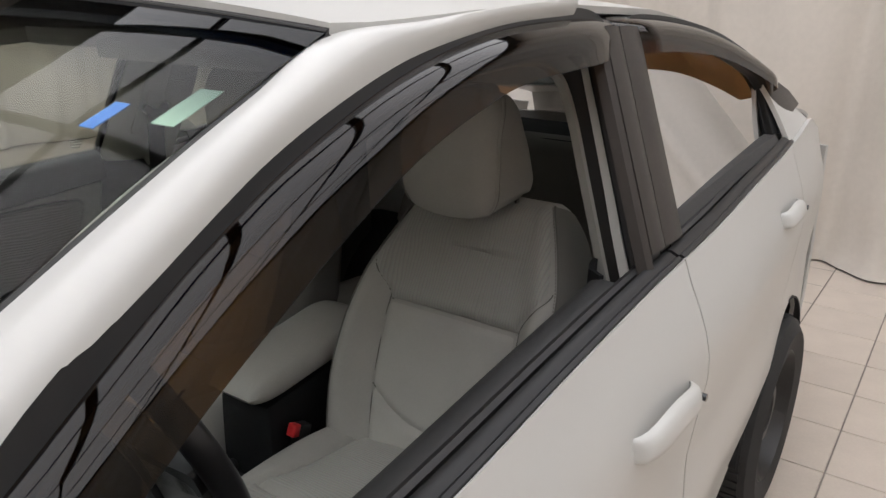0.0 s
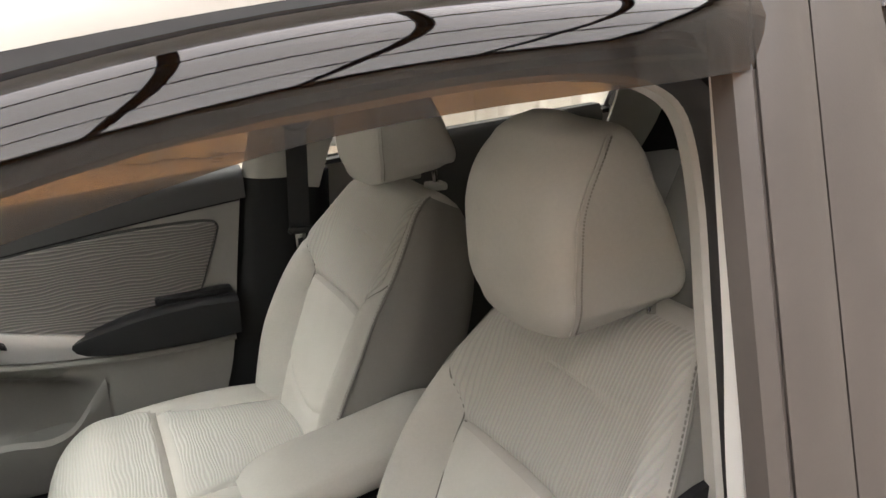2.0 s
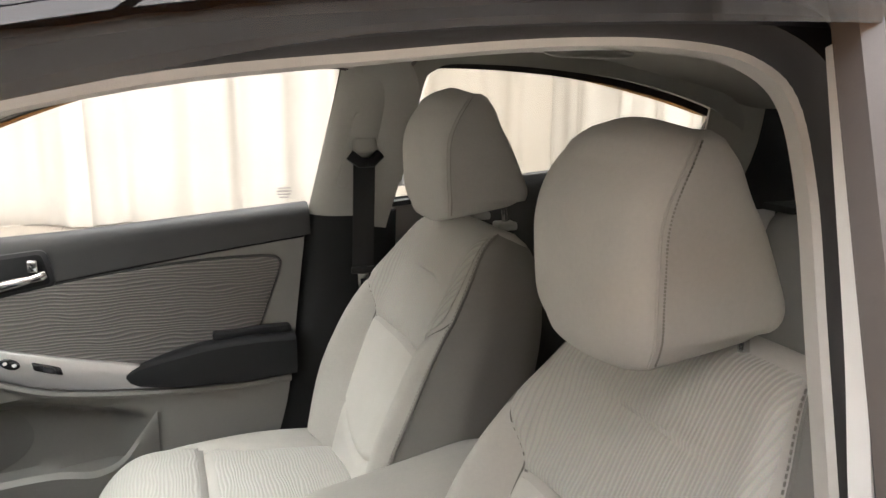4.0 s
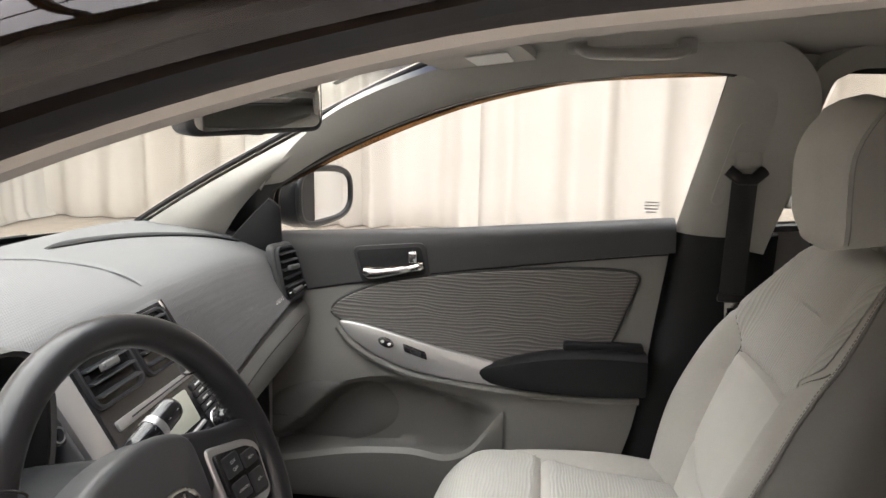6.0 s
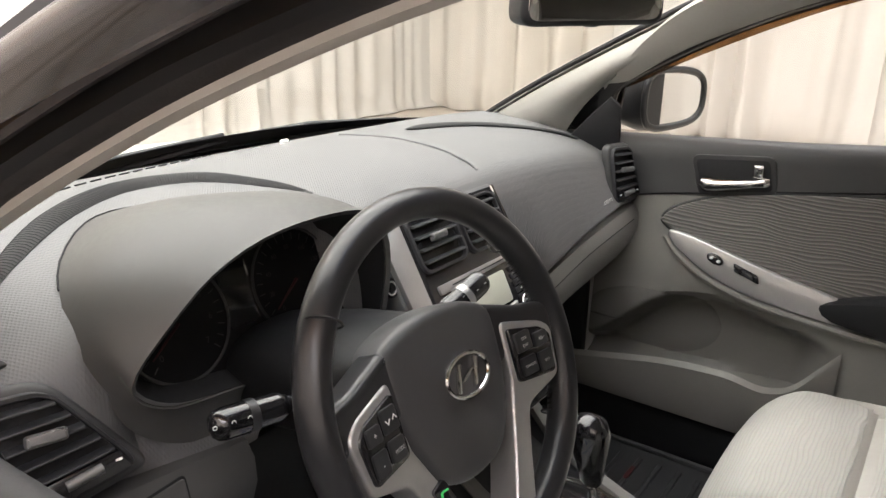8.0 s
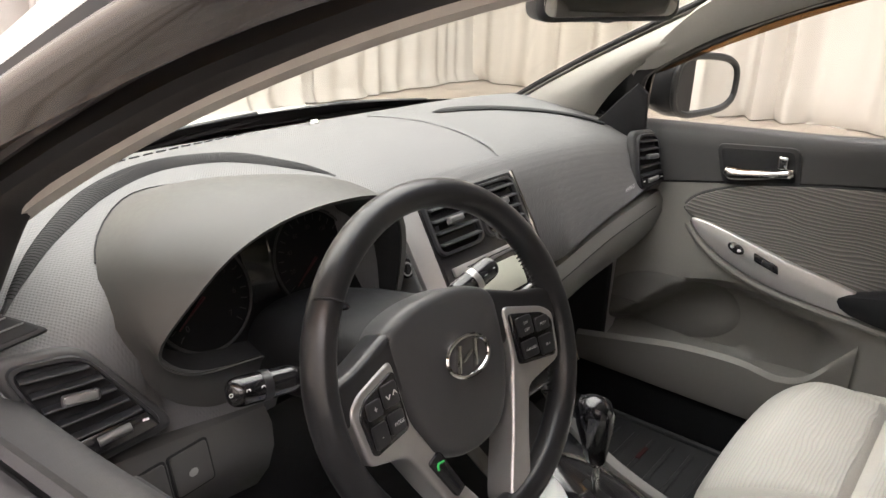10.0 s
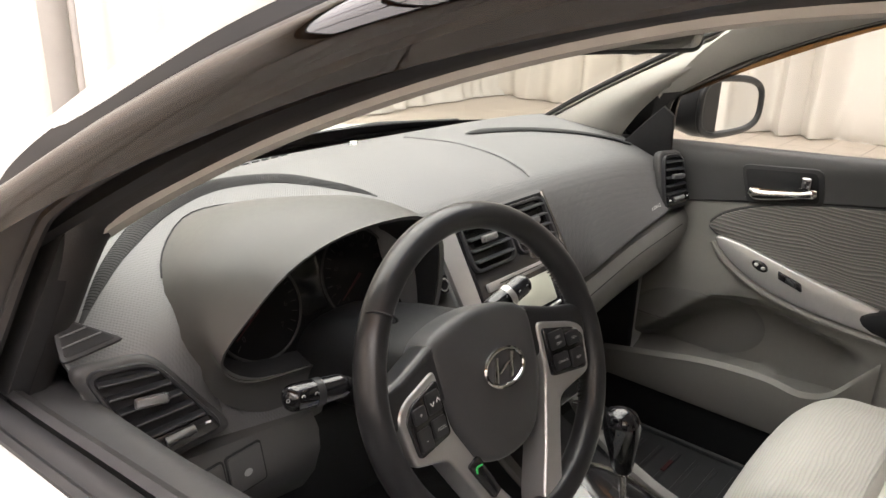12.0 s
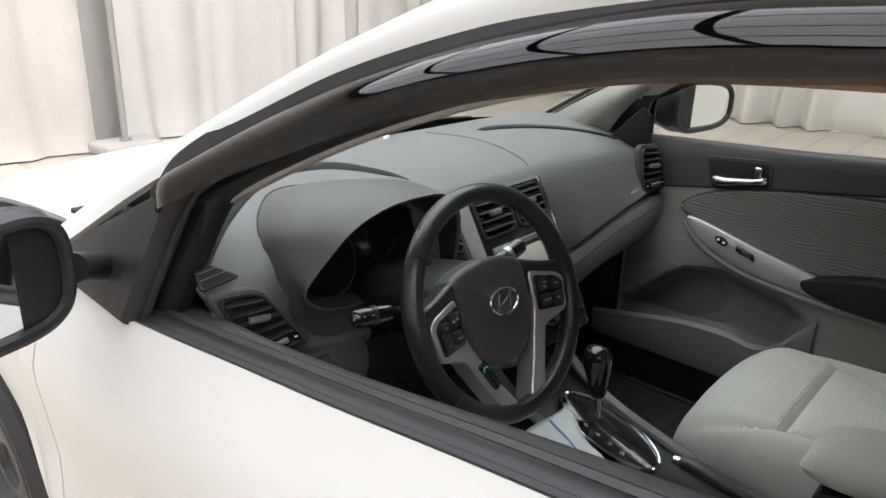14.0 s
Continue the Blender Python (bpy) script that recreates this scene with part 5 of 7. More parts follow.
def front_seat(yc, label, hx=0.0, hz=0.0, hk=1.0, hs=0.0):
    def csp(s):
        return V((-0.70 + 0.61 * s, 0, 0.545 + 0.035 * math.sin(s * 2.2) + 0.01 * s - 0.8 * max(0.0, s - 0.75) ** 2))

    def cn(s):
        return V((-0.12 + 0.9 * max(0.0, s - 0.7), 0, 1)).normalized()

    def chalf(s):
        return 0.262 - 0.02 * s * s - 1.3 * max(0.0, s - 0.8) ** 2

    def cth(s):
        return 0.17 + 0.04 * s

    def cseam(s):
        return 0.60 + 0.33 * step((s - 0.40) / 0.5)

    def cfront(s, v):
        q, sb = cseam(s), 0.60
        rim = 0.046 * math.exp(-((abs(v) - 0.86) / 0.17) ** 2) * (1 - 0.8 * step((s - 0.3) / 0.6))
        groove = 0.012 * math.exp(-((abs(v) - q) / 0.02) ** 2) + (0.013 * math.exp(-((s - sb) / 0.015) ** 2) if abs(v) < q else 0.0)
        swell = 0.012 * max(0.0, math.cos(min(1.0, abs(v) / q) * math.pi / 2)) * abs(math.sin((s - sb) / 0.38 * math.pi / 2))
        return rim - groove + swell
    seat = part("front_seat", pad(csp, cn, chalf, cfront, cth, ns=60, my=64, rnd=0.22, yc=yc), M_SEAT, car, label)
    part("cushion_panel", sheet(pad_patch(csp, cn, chalf, cfront, cth, 0.10, 0.582, lambda s: 0.025 - cseam(s), lambda s: cseam(s) - 0.025, 0.0015, ns=34, my=36, yc=yc, rnd=0.22), 0.003), M_SEATWAVEX, seat, "ribbed light grey cloth panel")
    part("cushion_panel", sheet(pad_patch(csp, cn, chalf, cfront, cth, 0.618, 0.955, lambda s: 0.025 - cseam(s), lambda s: cseam(s) - 0.025, 0.0015, ns=40, my=40, yc=yc, rnd=0.22), 0.003), M_SEATWAVEX, seat, "ribbed light grey cloth panel")
    part("cushion_base", block((-0.38, yc, 0.385), (0.56, 0.44, 0.12), 0.03, 3), M_DARK, seat, "dark seat base")
    for dy_ in (-0.17, 0.17):
        part("seat_rail", block((-0.40, yc + dy_, 0.295), (0.62, 0.04, 0.06), 0.008), M_BLACKTRIM, seat)

    def bsp(s):
        z = 0.50 + 0.585 * s
        return V((-0.575 - 0.165 * s - 0.085 * s * s, 0, z))

    def bn(s):
        return V((0.96, 0, 0.26 + 0.20 * s)).normalized()

    def bhalf(s):
        return soft([(0, 0.255), (0.25, 0.280), (0.5, 0.280), (0.7, 0.255), (0.85, 0.215), (1.0, 0.165)], s, 0.05)

    def bedge(s):
        """Half width of the sewn panels: the lower one narrows, the upper one spreads to the shoulders."""
        return 0.58 - 0.14 * max(0.0, 0.58 - s) if s < 0.58 else 0.58 + 0.26 * step((s - 0.58) / 0.15)

    def bfront(s, v):
        k = soft([(0, 0.055), (0.35, 0.085), (0.6, 0.072), (0.8, 0.03), (1, 0.0)], s, 0.06)
        e = bedge(s)
        groove = 0.010 * math.exp(-((abs(v) - e) / 0.028) ** 2) if s > 0.06 else 0.0
        if abs(v) < e:
            groove = max(groove, 0.010 * math.exp(-((s - 0.58) / 0.010) ** 2), 0.008 * math.exp(-((s - 0.19 - 0.10 * (abs(v) / e) ** 2) / 0.012) ** 2))
        swell = 0.007 * max(0.0, 1 - (v / e) ** 2) if s < 0.58 else 0.0
        return k * (math.exp(-((abs(v) - 0.80) / 0.17) ** 2)) - 0.012 * math.exp(-((v) / 0.35) ** 2) * (1 if s < 0.8 else 0.4) - groove + swell

    def bth(s):
        return soft([(0, 0.17), (0.5, 0.195), (0.8, 0.175), (1.0, 0.12)], s, 0.06)
    back = part("backrest", pad(bsp, bn, bhalf, bfront, bth, ns=84, my=76, rnd=0.10, power=4.5, yc=yc), M_SEAT, seat, "light grey cloth backrest with side bolsters")
    part("ribbed_panel", sheet(pad_patch(bsp, bn, bhalf, bfront, bth, 0.592, 0.965, lambda s: 0.03 - bedge(s), lambda s: bedge(s) - 0.03, 0.0015, ns=40, my=44, yc=yc, power=4.5, rnd=0.10), 0.003), M_SEATWAVE, back, "ribbed grey cloth panel")
    part("centre_panel", sheet(pad_patch(bsp, bn, bhalf, bfront, bth, 0.09, 0.568, lambda s: 0.03 - bedge(s), lambda s: bedge(s) - 0.03, 0.0015, ns=50, my=40, yc=yc, power=4.5, rnd=0.10), 0.003), M_SEATCENTRE, back, "paler grey cloth centre panel")

    def on_face(s, v, lift=0.0):
        p, n, w, th = bsp(s), bn(s), bhalf(s), bth(s)
        r = math.sqrt(max(0.0, 1 - (1 - min(1.0, min(s, 1 - s) / 0.10)) ** 2))
        lim = th * 0.5 * (1 - abs(v) ** 4.5) ** (1 / 4.5)
        return p + n * (-th * 0.5 + (lim + bfront(s, v) * (1 - abs(v) ** 6)) * r + lift) + V((0, yc + v * w * (0.82 + 0.18 * r), 0))
    for sg in (-1, 1):
        part("panel_seam", tube([on_face(0.10 + 0.62 * k / 60, sg * bedge(0.10 + 0.62 * k / 60), 0.0006) for k in range(61)], 0.0013, 6), M_SEATLINE, back)
    part("panel_seam", tube([on_face(0.58, -0.57 + 1.14 * k / 30, 0.0006) for k in range(31)], 0.0013, 6), M_SEATLINE, back)
    part("panel_seam", tube([on_face(0.19 + 0.10 * (v / 0.54) ** 2, v, 0.002) for v in [-0.54 + 1.08 * k / 30 for k in range(31)]], 0.0013, 6), M_SEATLINE, back)

    def on_side(s, a, sg, lift):
        """On the rounded flank of the backrest, a running from its face to its back."""
        p, n, w, th = bsp(s), bn(s), bhalf(s), bth(s)
        e = min(1.0, min(s, 1 - s) / 0.10)
        r = math.sqrt(max(0.0, 1 - (1 - e) ** 2))
        v, q = abs(math.cos(a)) ** (2 / 4.5), math.copysign(abs(math.sin(a)) ** (2 / 4.5), a)
        f = bfront(s, v) * (1 - v ** 6) if a > 0 else 0.0
        return p + n * (-th * 0.5 + (th * 0.5 * q + f) * r + lift * math.sin(a)) + V((0, yc + sg * (v * w * (0.82 + 0.18 * r) + lift * math.cos(a)), 0))
    # flank panels and piping: shade of the bolster sides put into the cloth colour
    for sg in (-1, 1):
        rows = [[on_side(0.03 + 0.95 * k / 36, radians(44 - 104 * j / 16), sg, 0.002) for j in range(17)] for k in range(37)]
        part("side_panel", sheet(rows, -0.003 * sg), M_SEATSHADED, back, "cloth side panel, its grey darkened for shade")
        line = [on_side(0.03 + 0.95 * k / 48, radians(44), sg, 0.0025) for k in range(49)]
        part("piping", tube(line, 0.0026, 6), M_SEATSHADED, back)
        st = bmesh.new()
        for p, q in zip(line[1:-1], line[2:]):
            for u in (0.05, 0.55):
                tube([p.lerp(q, u) + V((0.003, -0.004 * sg, 0)), p.lerp(q, u + 0.3) + V((0.003, -0.004 * sg, 0))], 0.0011, 4, bm=st)
        part("stitches", st, M_SEAM, back)
    # head restraint: a swelling front pad sewn to a deep, flat-sided shell
    hy = yc + hs

    def seam_x(s):
        return -0.730 + hx - 0.060 * max(0.0, (s - 0.5) / 0.5) ** 2.2 - 0.012 * (1 - s) ** 4

    def hw(s):
        return hk * soft([(0, 0.108), (0.15, 0.122), (0.5, 0.126), (0.8, 0.118), (1.0, 0.100)], s, 0.06)

    def deep(s):
        return soft([(0, 0.172), (0.25, 0.168), (0.6, 0.133), (0.85, 0.080), (1.0, 0.040)], s, 0.05)

    def hz_at(s):
        return 1.088 + hz + 0.224 * s

    rings, seams = [], ([], [])
    for i in range(33):
        s = i / 32
        rt = math.sqrt(max(0.0, 1 - (1 - min(1.0, (1 - s) / 0.16)) ** 2))
        rb = math.sqrt(max(0.0, 1 - (1 - min(1.0, s / 0.22)) ** 2))
        r = rt * rb
        w = hw(s) * (0.80 + 0.20 * rt) * (0.88 + 0.12 * rb)
        z, x = hz_at(s), seam_x(s)
        ring = []
        for j in range(33):
            v = -1 + j / 16
            crease = 0.005 * math.exp(-((1 - abs(v)) / 0.03) ** 2)
            bulge = (0.034 + 0.020 * max(0.0, s - 0.6)) * hk * (1 - abs(v) ** 4.0) * (0.25 + 0.75 * r)
            ring.append(V((x + bulge - crease, hy + v * w, z + 0.010 * (1 - v * v) * (1 if s > 0.9 else 0) - 0.012 * (1 - v * v) * (1 if s < 0.06 else 0))))
        d = deep(s) * (0.55 + 0.45 * r)
        for yy, dd in ((1.0, 0.06), (1.0, 0.3), (0.985, 0.6), (0.95, 0.85), (0.86, 0.97), (0.5, 1.0), (0, 1.0), (-0.5, 1.0), (-0.86, 0.97), (-0.95, 0.85), (-0.985, 0.6), (-1.0, 0.3), (-1.0, 0.06)):
            ring.append(V((x - d * dd, hy + yy * w, z + 0.012 * dd * (1 if s < 0.1 else 0))))
        rings.append(ring)
        if 0 < i < 32:
            seams[0].append(V((x + 0.002, hy - w - 0.0005, z)))
            seams[1].append(V((x + 0.002, hy + w + 0.0005, z)))
    head = part("head_restraint", loft(rings), M_SEAT, seat, "light grey cloth head restraint", sharp=70)
    for sg, line in zip((-1, 1), seams):
        part("seam", tube(line, 0.0014, 6), M_SEAT, head)
        st = bmesh.new()
        for p, q in zip(line, line[1:]):
            for u in (0.1, 0.6):
                off = V((-0.007, sg * 0.0006, 0))
                tube([p.lerp(q, u) + off, p.lerp(q, u + 0.3) + off], 0.0011, 4, bm=st)
        part("stitches", st, M_SEAM, head)
        part("post", tube([V((-0.872 + hx, yc + sg * 0.062, 1.04 + hz)), V((-0.862 + hx, yc + sg * 0.062, 1.13 + hz))], 0.006, 10), M_CHROME, seat, "chrome head restraint post")
        part("post_guide", block((-0.868 + hx, yc + sg * 0.062, 1.066 + hz), (0.040, 0.034, 0.016), 0.005, 3), M_PILLAR, seat, "light grey post guide")
    return seat


front_seat(-0.352, "light grey cloth passenger seat, upright", -0.028, -0.005, 0.88)
front_seat(0.352, "light grey cloth driver's seat, upright", 0.036, -0.032, 0.91, -0.017)
# rear bench, the shade of the rear cabin put into its darker cloth colour
bench = part("rear_seat", pad(lambda s: V((-1.62 + 0.50 * s, 0, 0.53 + 0.02 * s)), lambda s: V((0, 0, 1)), lambda s: 0.62, lambda s, v: 0.02 * math.exp(-((abs(v) - 0.5) / 0.2) ** 2), lambda s: 0.16), M_SEATSHADED, car, "cloth rear bench seat, its grey darkened for shade")
part("bench_back", pad(lambda s: V((-1.60 - 0.22 * s, 0, 0.50 + 0.55 * s)), lambda s: V((0.93, 0, 0.36)).normalized(), lambda s: 0.63 - 0.03 * s, lambda s, v: 0.015 * math.exp(-((abs(v) - 0.5) / 0.25) ** 2), lambda s: 0.13), M_SEATSHADED, bench)
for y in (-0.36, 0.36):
    part("bench_head_restraint", pad(lambda s: V((-1.80 - 0.03 * s, 0, 1.04 + 0.15 * s)), lambda s: V((0.97, 0, 0.2)).normalized(), lambda s: 0.12 - 0.03 * s, lambda s, v: 0.008 * (1 - v * v), lambda s: 0.09, rnd=0.35, yc=y), M_SEATSHADED, bench)
part("parcel_shelf", block((-2.03, 0, 1.01), (0.42, 1.2, 0.02), 0.004), M_CARPET, car, "dark parcel shelf")
part("boot_bulkhead", block((-1.90, 0, 0.62), (0.02, 1.25, 0.76), 0.004), M_CARPET, car)

# ---------------------------------------------------------------- dashboard
CREASE = [(-0.72, 0.866), (-0.67, 0.861), (-0.41, 0.836), (-0.22, 0.80), (-0.12, 0.79), (0.2, 0.79), (0.44, 0.815), (0.64, 0.838), (0.72, 0.845)]


def ztop(x, y):
    """Height of the top of the dashboard."""
    e = abs(y / 0.70) ** 3
    base = soft([(0.26, 0.99), (0.30, 1.018), (0.38, 1.034), (0.48, 1.040), (0.60, 1.034), (0.72, 1.01)], x, 0.02)
    return base - e * 0.065 * max(0.0, 1 - max(0, x - 0.3) / 0.4)


HOODBACK = [(0.18, 0.28), (0.19, 0.29), (0.262, 0.36), (0.345, 0.41), (0.42, 0.45), (0.476, 0.44), (0.538, 0.368), (0.568, 0.30), (0.60, 0.25)]


def dash_section(y):
    e = abs(y / 0.70) ** 4
    zc = soft(CREASE, y, 0.04)
    fr = 0.655 + 0.055 * (1 - (y / 0.70) ** 2) - 0.03 * e
    pts = [V((fr, y, 0.985))]
    xr = max(0.295, soft(HOODBACK, y, 0.012) - 0.03)
    for k in range(8):
        x = fr - (fr - xr) * k / 7
        pts.append(V((x, y, ztop(x, y))))
    zr = ztop(xr, y)
    face = 0.238 + 0.02 * e - (0.022 if y < -0.15 else 0.0) * min(1, max(0, (-y - 0.15) / 0.1))
    for x, z in ((0.275, zr - 0.012), (0.262, zr - 0.034), (0.252, zr - 0.062), (face + 0.008, (zr - 0.062 + zc) / 2), (face - 0.006, zc + 0.012), (face, zc), (face + 0.03, zc - 0.012), (face + 0.06, zc - 0.012)):
        pts.append(V((x + xr - 0.295, y, z)))
    return pts


ys = [0.70 - 1.40 * k / 56 for k in range(57)]
dash = part("dashboard", sheet([dash_section(y) for y in ys], -0.01), M_DASH, car, "dark grey grained dashboard")
# lower panels, lighter
for ya, yb, lab in ((0.70, 0.435, "grey knee panel"), (-0.16, -0.70, "grey glovebox panel")):
    rows = []
    for k in range(21):
        y = ya + (yb - ya) * k / 20
        zc = soft(CREASE, y, 0.04)
        o = (0.018 if y < 0 else 0.004)
        rows.append([V((x - o, y, z)) for x, z in ((0.27, zc - 0.006), (0.236, zc - 0.012), (0.224, zc - 0.03), (0.222, zc - 0.06), (0.235, zc - 0.10), (0.262, zc - 0.14), (0.33, zc - 0.19), (0.45, zc - 0.24))])
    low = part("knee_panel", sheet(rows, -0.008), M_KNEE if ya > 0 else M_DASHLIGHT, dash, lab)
    if ya > 0:
        for k, yy in enumerate((0.655, 0.60, 0.548)):
            f = frame_of((0.219, yy, 0.775 + 0.004 * k), (0, -1, 0.07), (0.12, 0, 1))
            part("switch_joint", slab(rounded([(-0.0255, -0.0275), (0.0255, -0.0275), (0.0255, 0.0275), (-0.0255, 0.0275)], 0.006), f, 0.0016, 0.0004), M_GAP, low)
            part("blank_switch", slab(rounded([(-0.023, -0.025), (0.023, -0.025), (0.023, 0.025), (-0.023, 0.025)], 0.005), f, 0.004, 0.0015), M_KNEE, low)
            part("switch_symbol", slab(oval(0, -0.004, 0.006, 0.005, 10), lambda u, v, h=0.0, f=f: f(u, v, h + 0.0042), 0.0004, 0.0002), M_GREYINK, low)
    else:
        part("panel_crease", tube([V((0.2045, y, soft(CREASE, y, 0.04) - 0.035)) for y in [-0.20 - 0.44 * k / 12 for k in range(13)]], 0.0008, 6), M_GAP, low)
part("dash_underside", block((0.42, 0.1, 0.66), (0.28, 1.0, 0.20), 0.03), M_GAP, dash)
rows = []
for k in range(13):
    y = 0.625 - 0.215 * k / 12
    rows.append([V((x, y, z)) for x, z in ((0.300, 0.892), (0.280, 0.886), (0.270, 0.872), (0.262, 0.845), (0.250, 0.822), (0.238, 0.802), (0.244, 0.786))])
part("column_panel", sheet(rows, -0.006), M_DASH, dash, "dark grey panel beside the steering column")
# dark ridge painting the shadow band of the passenger's step; brow round the instrument hood
ridge = [V((x, y, ztop(x, y) + 0.003)) for x, y in [(p.x, p.y) for p in curve([(0.522, -0.222, 0), (0.512, -0.28, 0), (0.485, -0.35, 0), (0.437, -0.45, 0), (0.405, -0.51, 0), (0.375, -0.57, 0), (0.345, -0.618, 0)], 30)]]
part("dash_ridge", tube(ridge, [0.001 + 0.011 * math.sin(min(1, k / 5) * math.pi / 2) * (1 - 0.6 * k / 29) for k in range(30)], 8, 0.55), M_BROW, dash)
brow = [V((x, y, ztop(x, y) - 0.001)) for x, y in [(p.x, p.y) for p in curve([(0.335, 0.665, 0), (0.414, 0.580, 0), (0.492, 0.473, 0), (0.530, 0.371, 0), (0.498, 0.285, 0), (0.415, 0.235, 0), (0.345, 0.205, 0)], 40)]]
part("dash_brow", tube(brow, [0.003 + 0.019 * math.sin(k / 39 * math.pi) for k in range(40)], 10, 0.45), M_BROW, dash, "dark ribbed step round the hood")
ribs = bmesh.new()
fine = curve(brow, 150)
for k in range(4, 146):
    c, t = fine[k], (fine[k + 1] - fine[k - 1]).normalized()
    across = V((-t.y, t.x, 0)) * (0.003 + 0.019 * math.sin(k / 149 * math.pi))
    lift = 0.45 * (0.003 + 0.019 * math.sin(k / 149 * math.pi))
    tube([c + across * math.cos(a) + V((0, 0, lift * math.sin(a) + 0.0002)) for a in (0.35, 0.9, 1.57, 2.24, 2.8)], 0.0007, 4, bm=ribs)
part("brow_ribs", ribs, M_GAP, dash, "fine dark ribs")
for k in range(19):
    y0 = 0.61 - 0.027 * k
    x0 = 0.551 + 0.113 * (0.56 - y0) / 0.37
    part("defroster_slot", tube([V((x0, y0, ztop(x0, y0) + 0.0012)), V((x0 + 0.0058, y0 - 0.019, ztop(x0 + 0.0058, y0 - 0.019) + 0.0012))], 0.0012, 6), M_GAP, dash)
part("light_sensor", slab(oval(0.64, -0.02, 0.008, 0.008, 14), lambda u, v, h=0.0: V((u, v, ztop(u, v) + h)), 0.008, 0.003), M_INK, dash, "small pale sun sensor")
padline = [V((x, y, ztop(x, y) + 0.0005)) for x, y in [(p.x, p.y) for p in curve([(0.60, -0.122, 0), (0.50, -0.136, 0), (0.40, -0.136, 0), (0.32, -0.128, 0), (0.29, -0.12, 0)], 24)]]
part("pad_edge", tube(padline, 0.0022, 6), M_DASHSMOOTH, dash)
writing("AIRBAG", frame_of((0.2105, -0.49, 0.893), (0, -1, 0.06), (0.25, 0, 1)), 0, 0, 0.012, M_INK, dash, "airbag_lettering", h=0.004)


def vent(place, outline, slats, parent, knob=True, wheel=True, lab="black air vent"):
    """Louvred air vent: bezel, dark mouth, tilted slats, a finger tab and a thumb wheel."""
    cx, cy = sum(p[0] for p in outline) / len(outline), sum(p[1] for p in outline) / len(outline)
    inner = [(cx + (u - cx) * 0.88, cy + (v - cy) * 0.88) for u, v in outline]
    big, small = rounded(outline, 0.02, 6), rounded(inner, 0.016, 6)
    rings = [[place(u, v, h) for u, v in line] for line, h in ((big, -0.004), (big, 0.007), ([(cx + (u - cx) * 0.98, cy + (v - cy) * 0.98) for u, v in big], 0.0105), ([(cx + (u - cx) * 1.03, cy + (v - cy) * 1.03) for u, v in small], 0.0105), (small, 0.008), (small, 0.0))]
    ob = part("air_vent", loft(rings, False), M_SLAT, parent, lab)
    part("vent_mouth", slab(rounded(inner, 0.012, 5), lambda u, v, h=0.0: place(u, v, h + 0.0015), 0.0012, 0.0004), M_GAP, ob)
    tl, tr, br, bl = [V(p) for p in inner]
    for k in range(slats):
        t = (k + 0.6) / (slats + (0.9 if wheel else 0.2))
        a, b = tl.lerp(bl, t), tr.lerp(br, t)
        m0, m1 = a.lerp(b, 0.03), a.lerp(b, 0.97)
        rings = []
        for q in (m0, m1):
            rings.append([place(q.x, q.y + dv, h) for dv, h in ((0.0035, 0.003), (0.0040, 0.006), (0.0005, 0.0150), (-0.0010, 0.0155), (-0.0020, 0.0148), (0.0015, 0.003))])
        part("slat", loft(rings), M_SLAT, ob)
    if knob:
        c = tl.lerp(br, 0.44)
        r = V((tr - tl)).normalized()
        o = [(c.x + r.x * a + bb * 0.15, c.y + r.y * a + bb) for a, bb in ((-0.017, -0.0055), (0.017, -0.0055), (0.017, 0.0055), (-0.017, 0.0055))]
        part("finger_tab", slab(rounded(o, 0.003), lambda u, v, h=0.0: place(u, v, h + 0.014), 0.009, 0.003), M_TAB, ob, "satin silver finger tab")
    if wheel:
        a, b = tl.lerp(bl, 0.90), tr.lerp(br, 0.90)
        d = V((0, 0.0085))
        part("wheel_plate", slab(rounded([tuple(bl - d * 0.3 + (br - bl) * 0.03), tuple(br - d * 0.3), tuple(br + (tr - br) * 0.18), tuple(bl + (tl - bl) * 0.18)], 0.004), lambda u, v, h=0.0: place(u, v, h + 0.0115), 0.003, 0.001), M_PIANO, ob)
        m = a.lerp(b, 0.5)
        part("thumb_wheel", tube([place(m.x - 0.016, m.y - 0.002, 0.0145), place(m.x + 0.016, m.y + 0.002, 0.0145)], 0.005, 12), M_TAB, ob)
        for q in (0.1, 0.9):
            w = a.lerp(b, q)
            part("vent_symbol", slab([(w.x - 0.003, w.y - 0.0012), (w.x + 0.003, w.y - 0.0012), (w.x + 0.003, w.y + 0.0012), (w.x - 0.003, w.y + 0.0012)], lambda u, v, h=0.0: place(u, v, h + 0.0148), 0.0004, 0.0001, 1), M_INK, ob)
    return ob


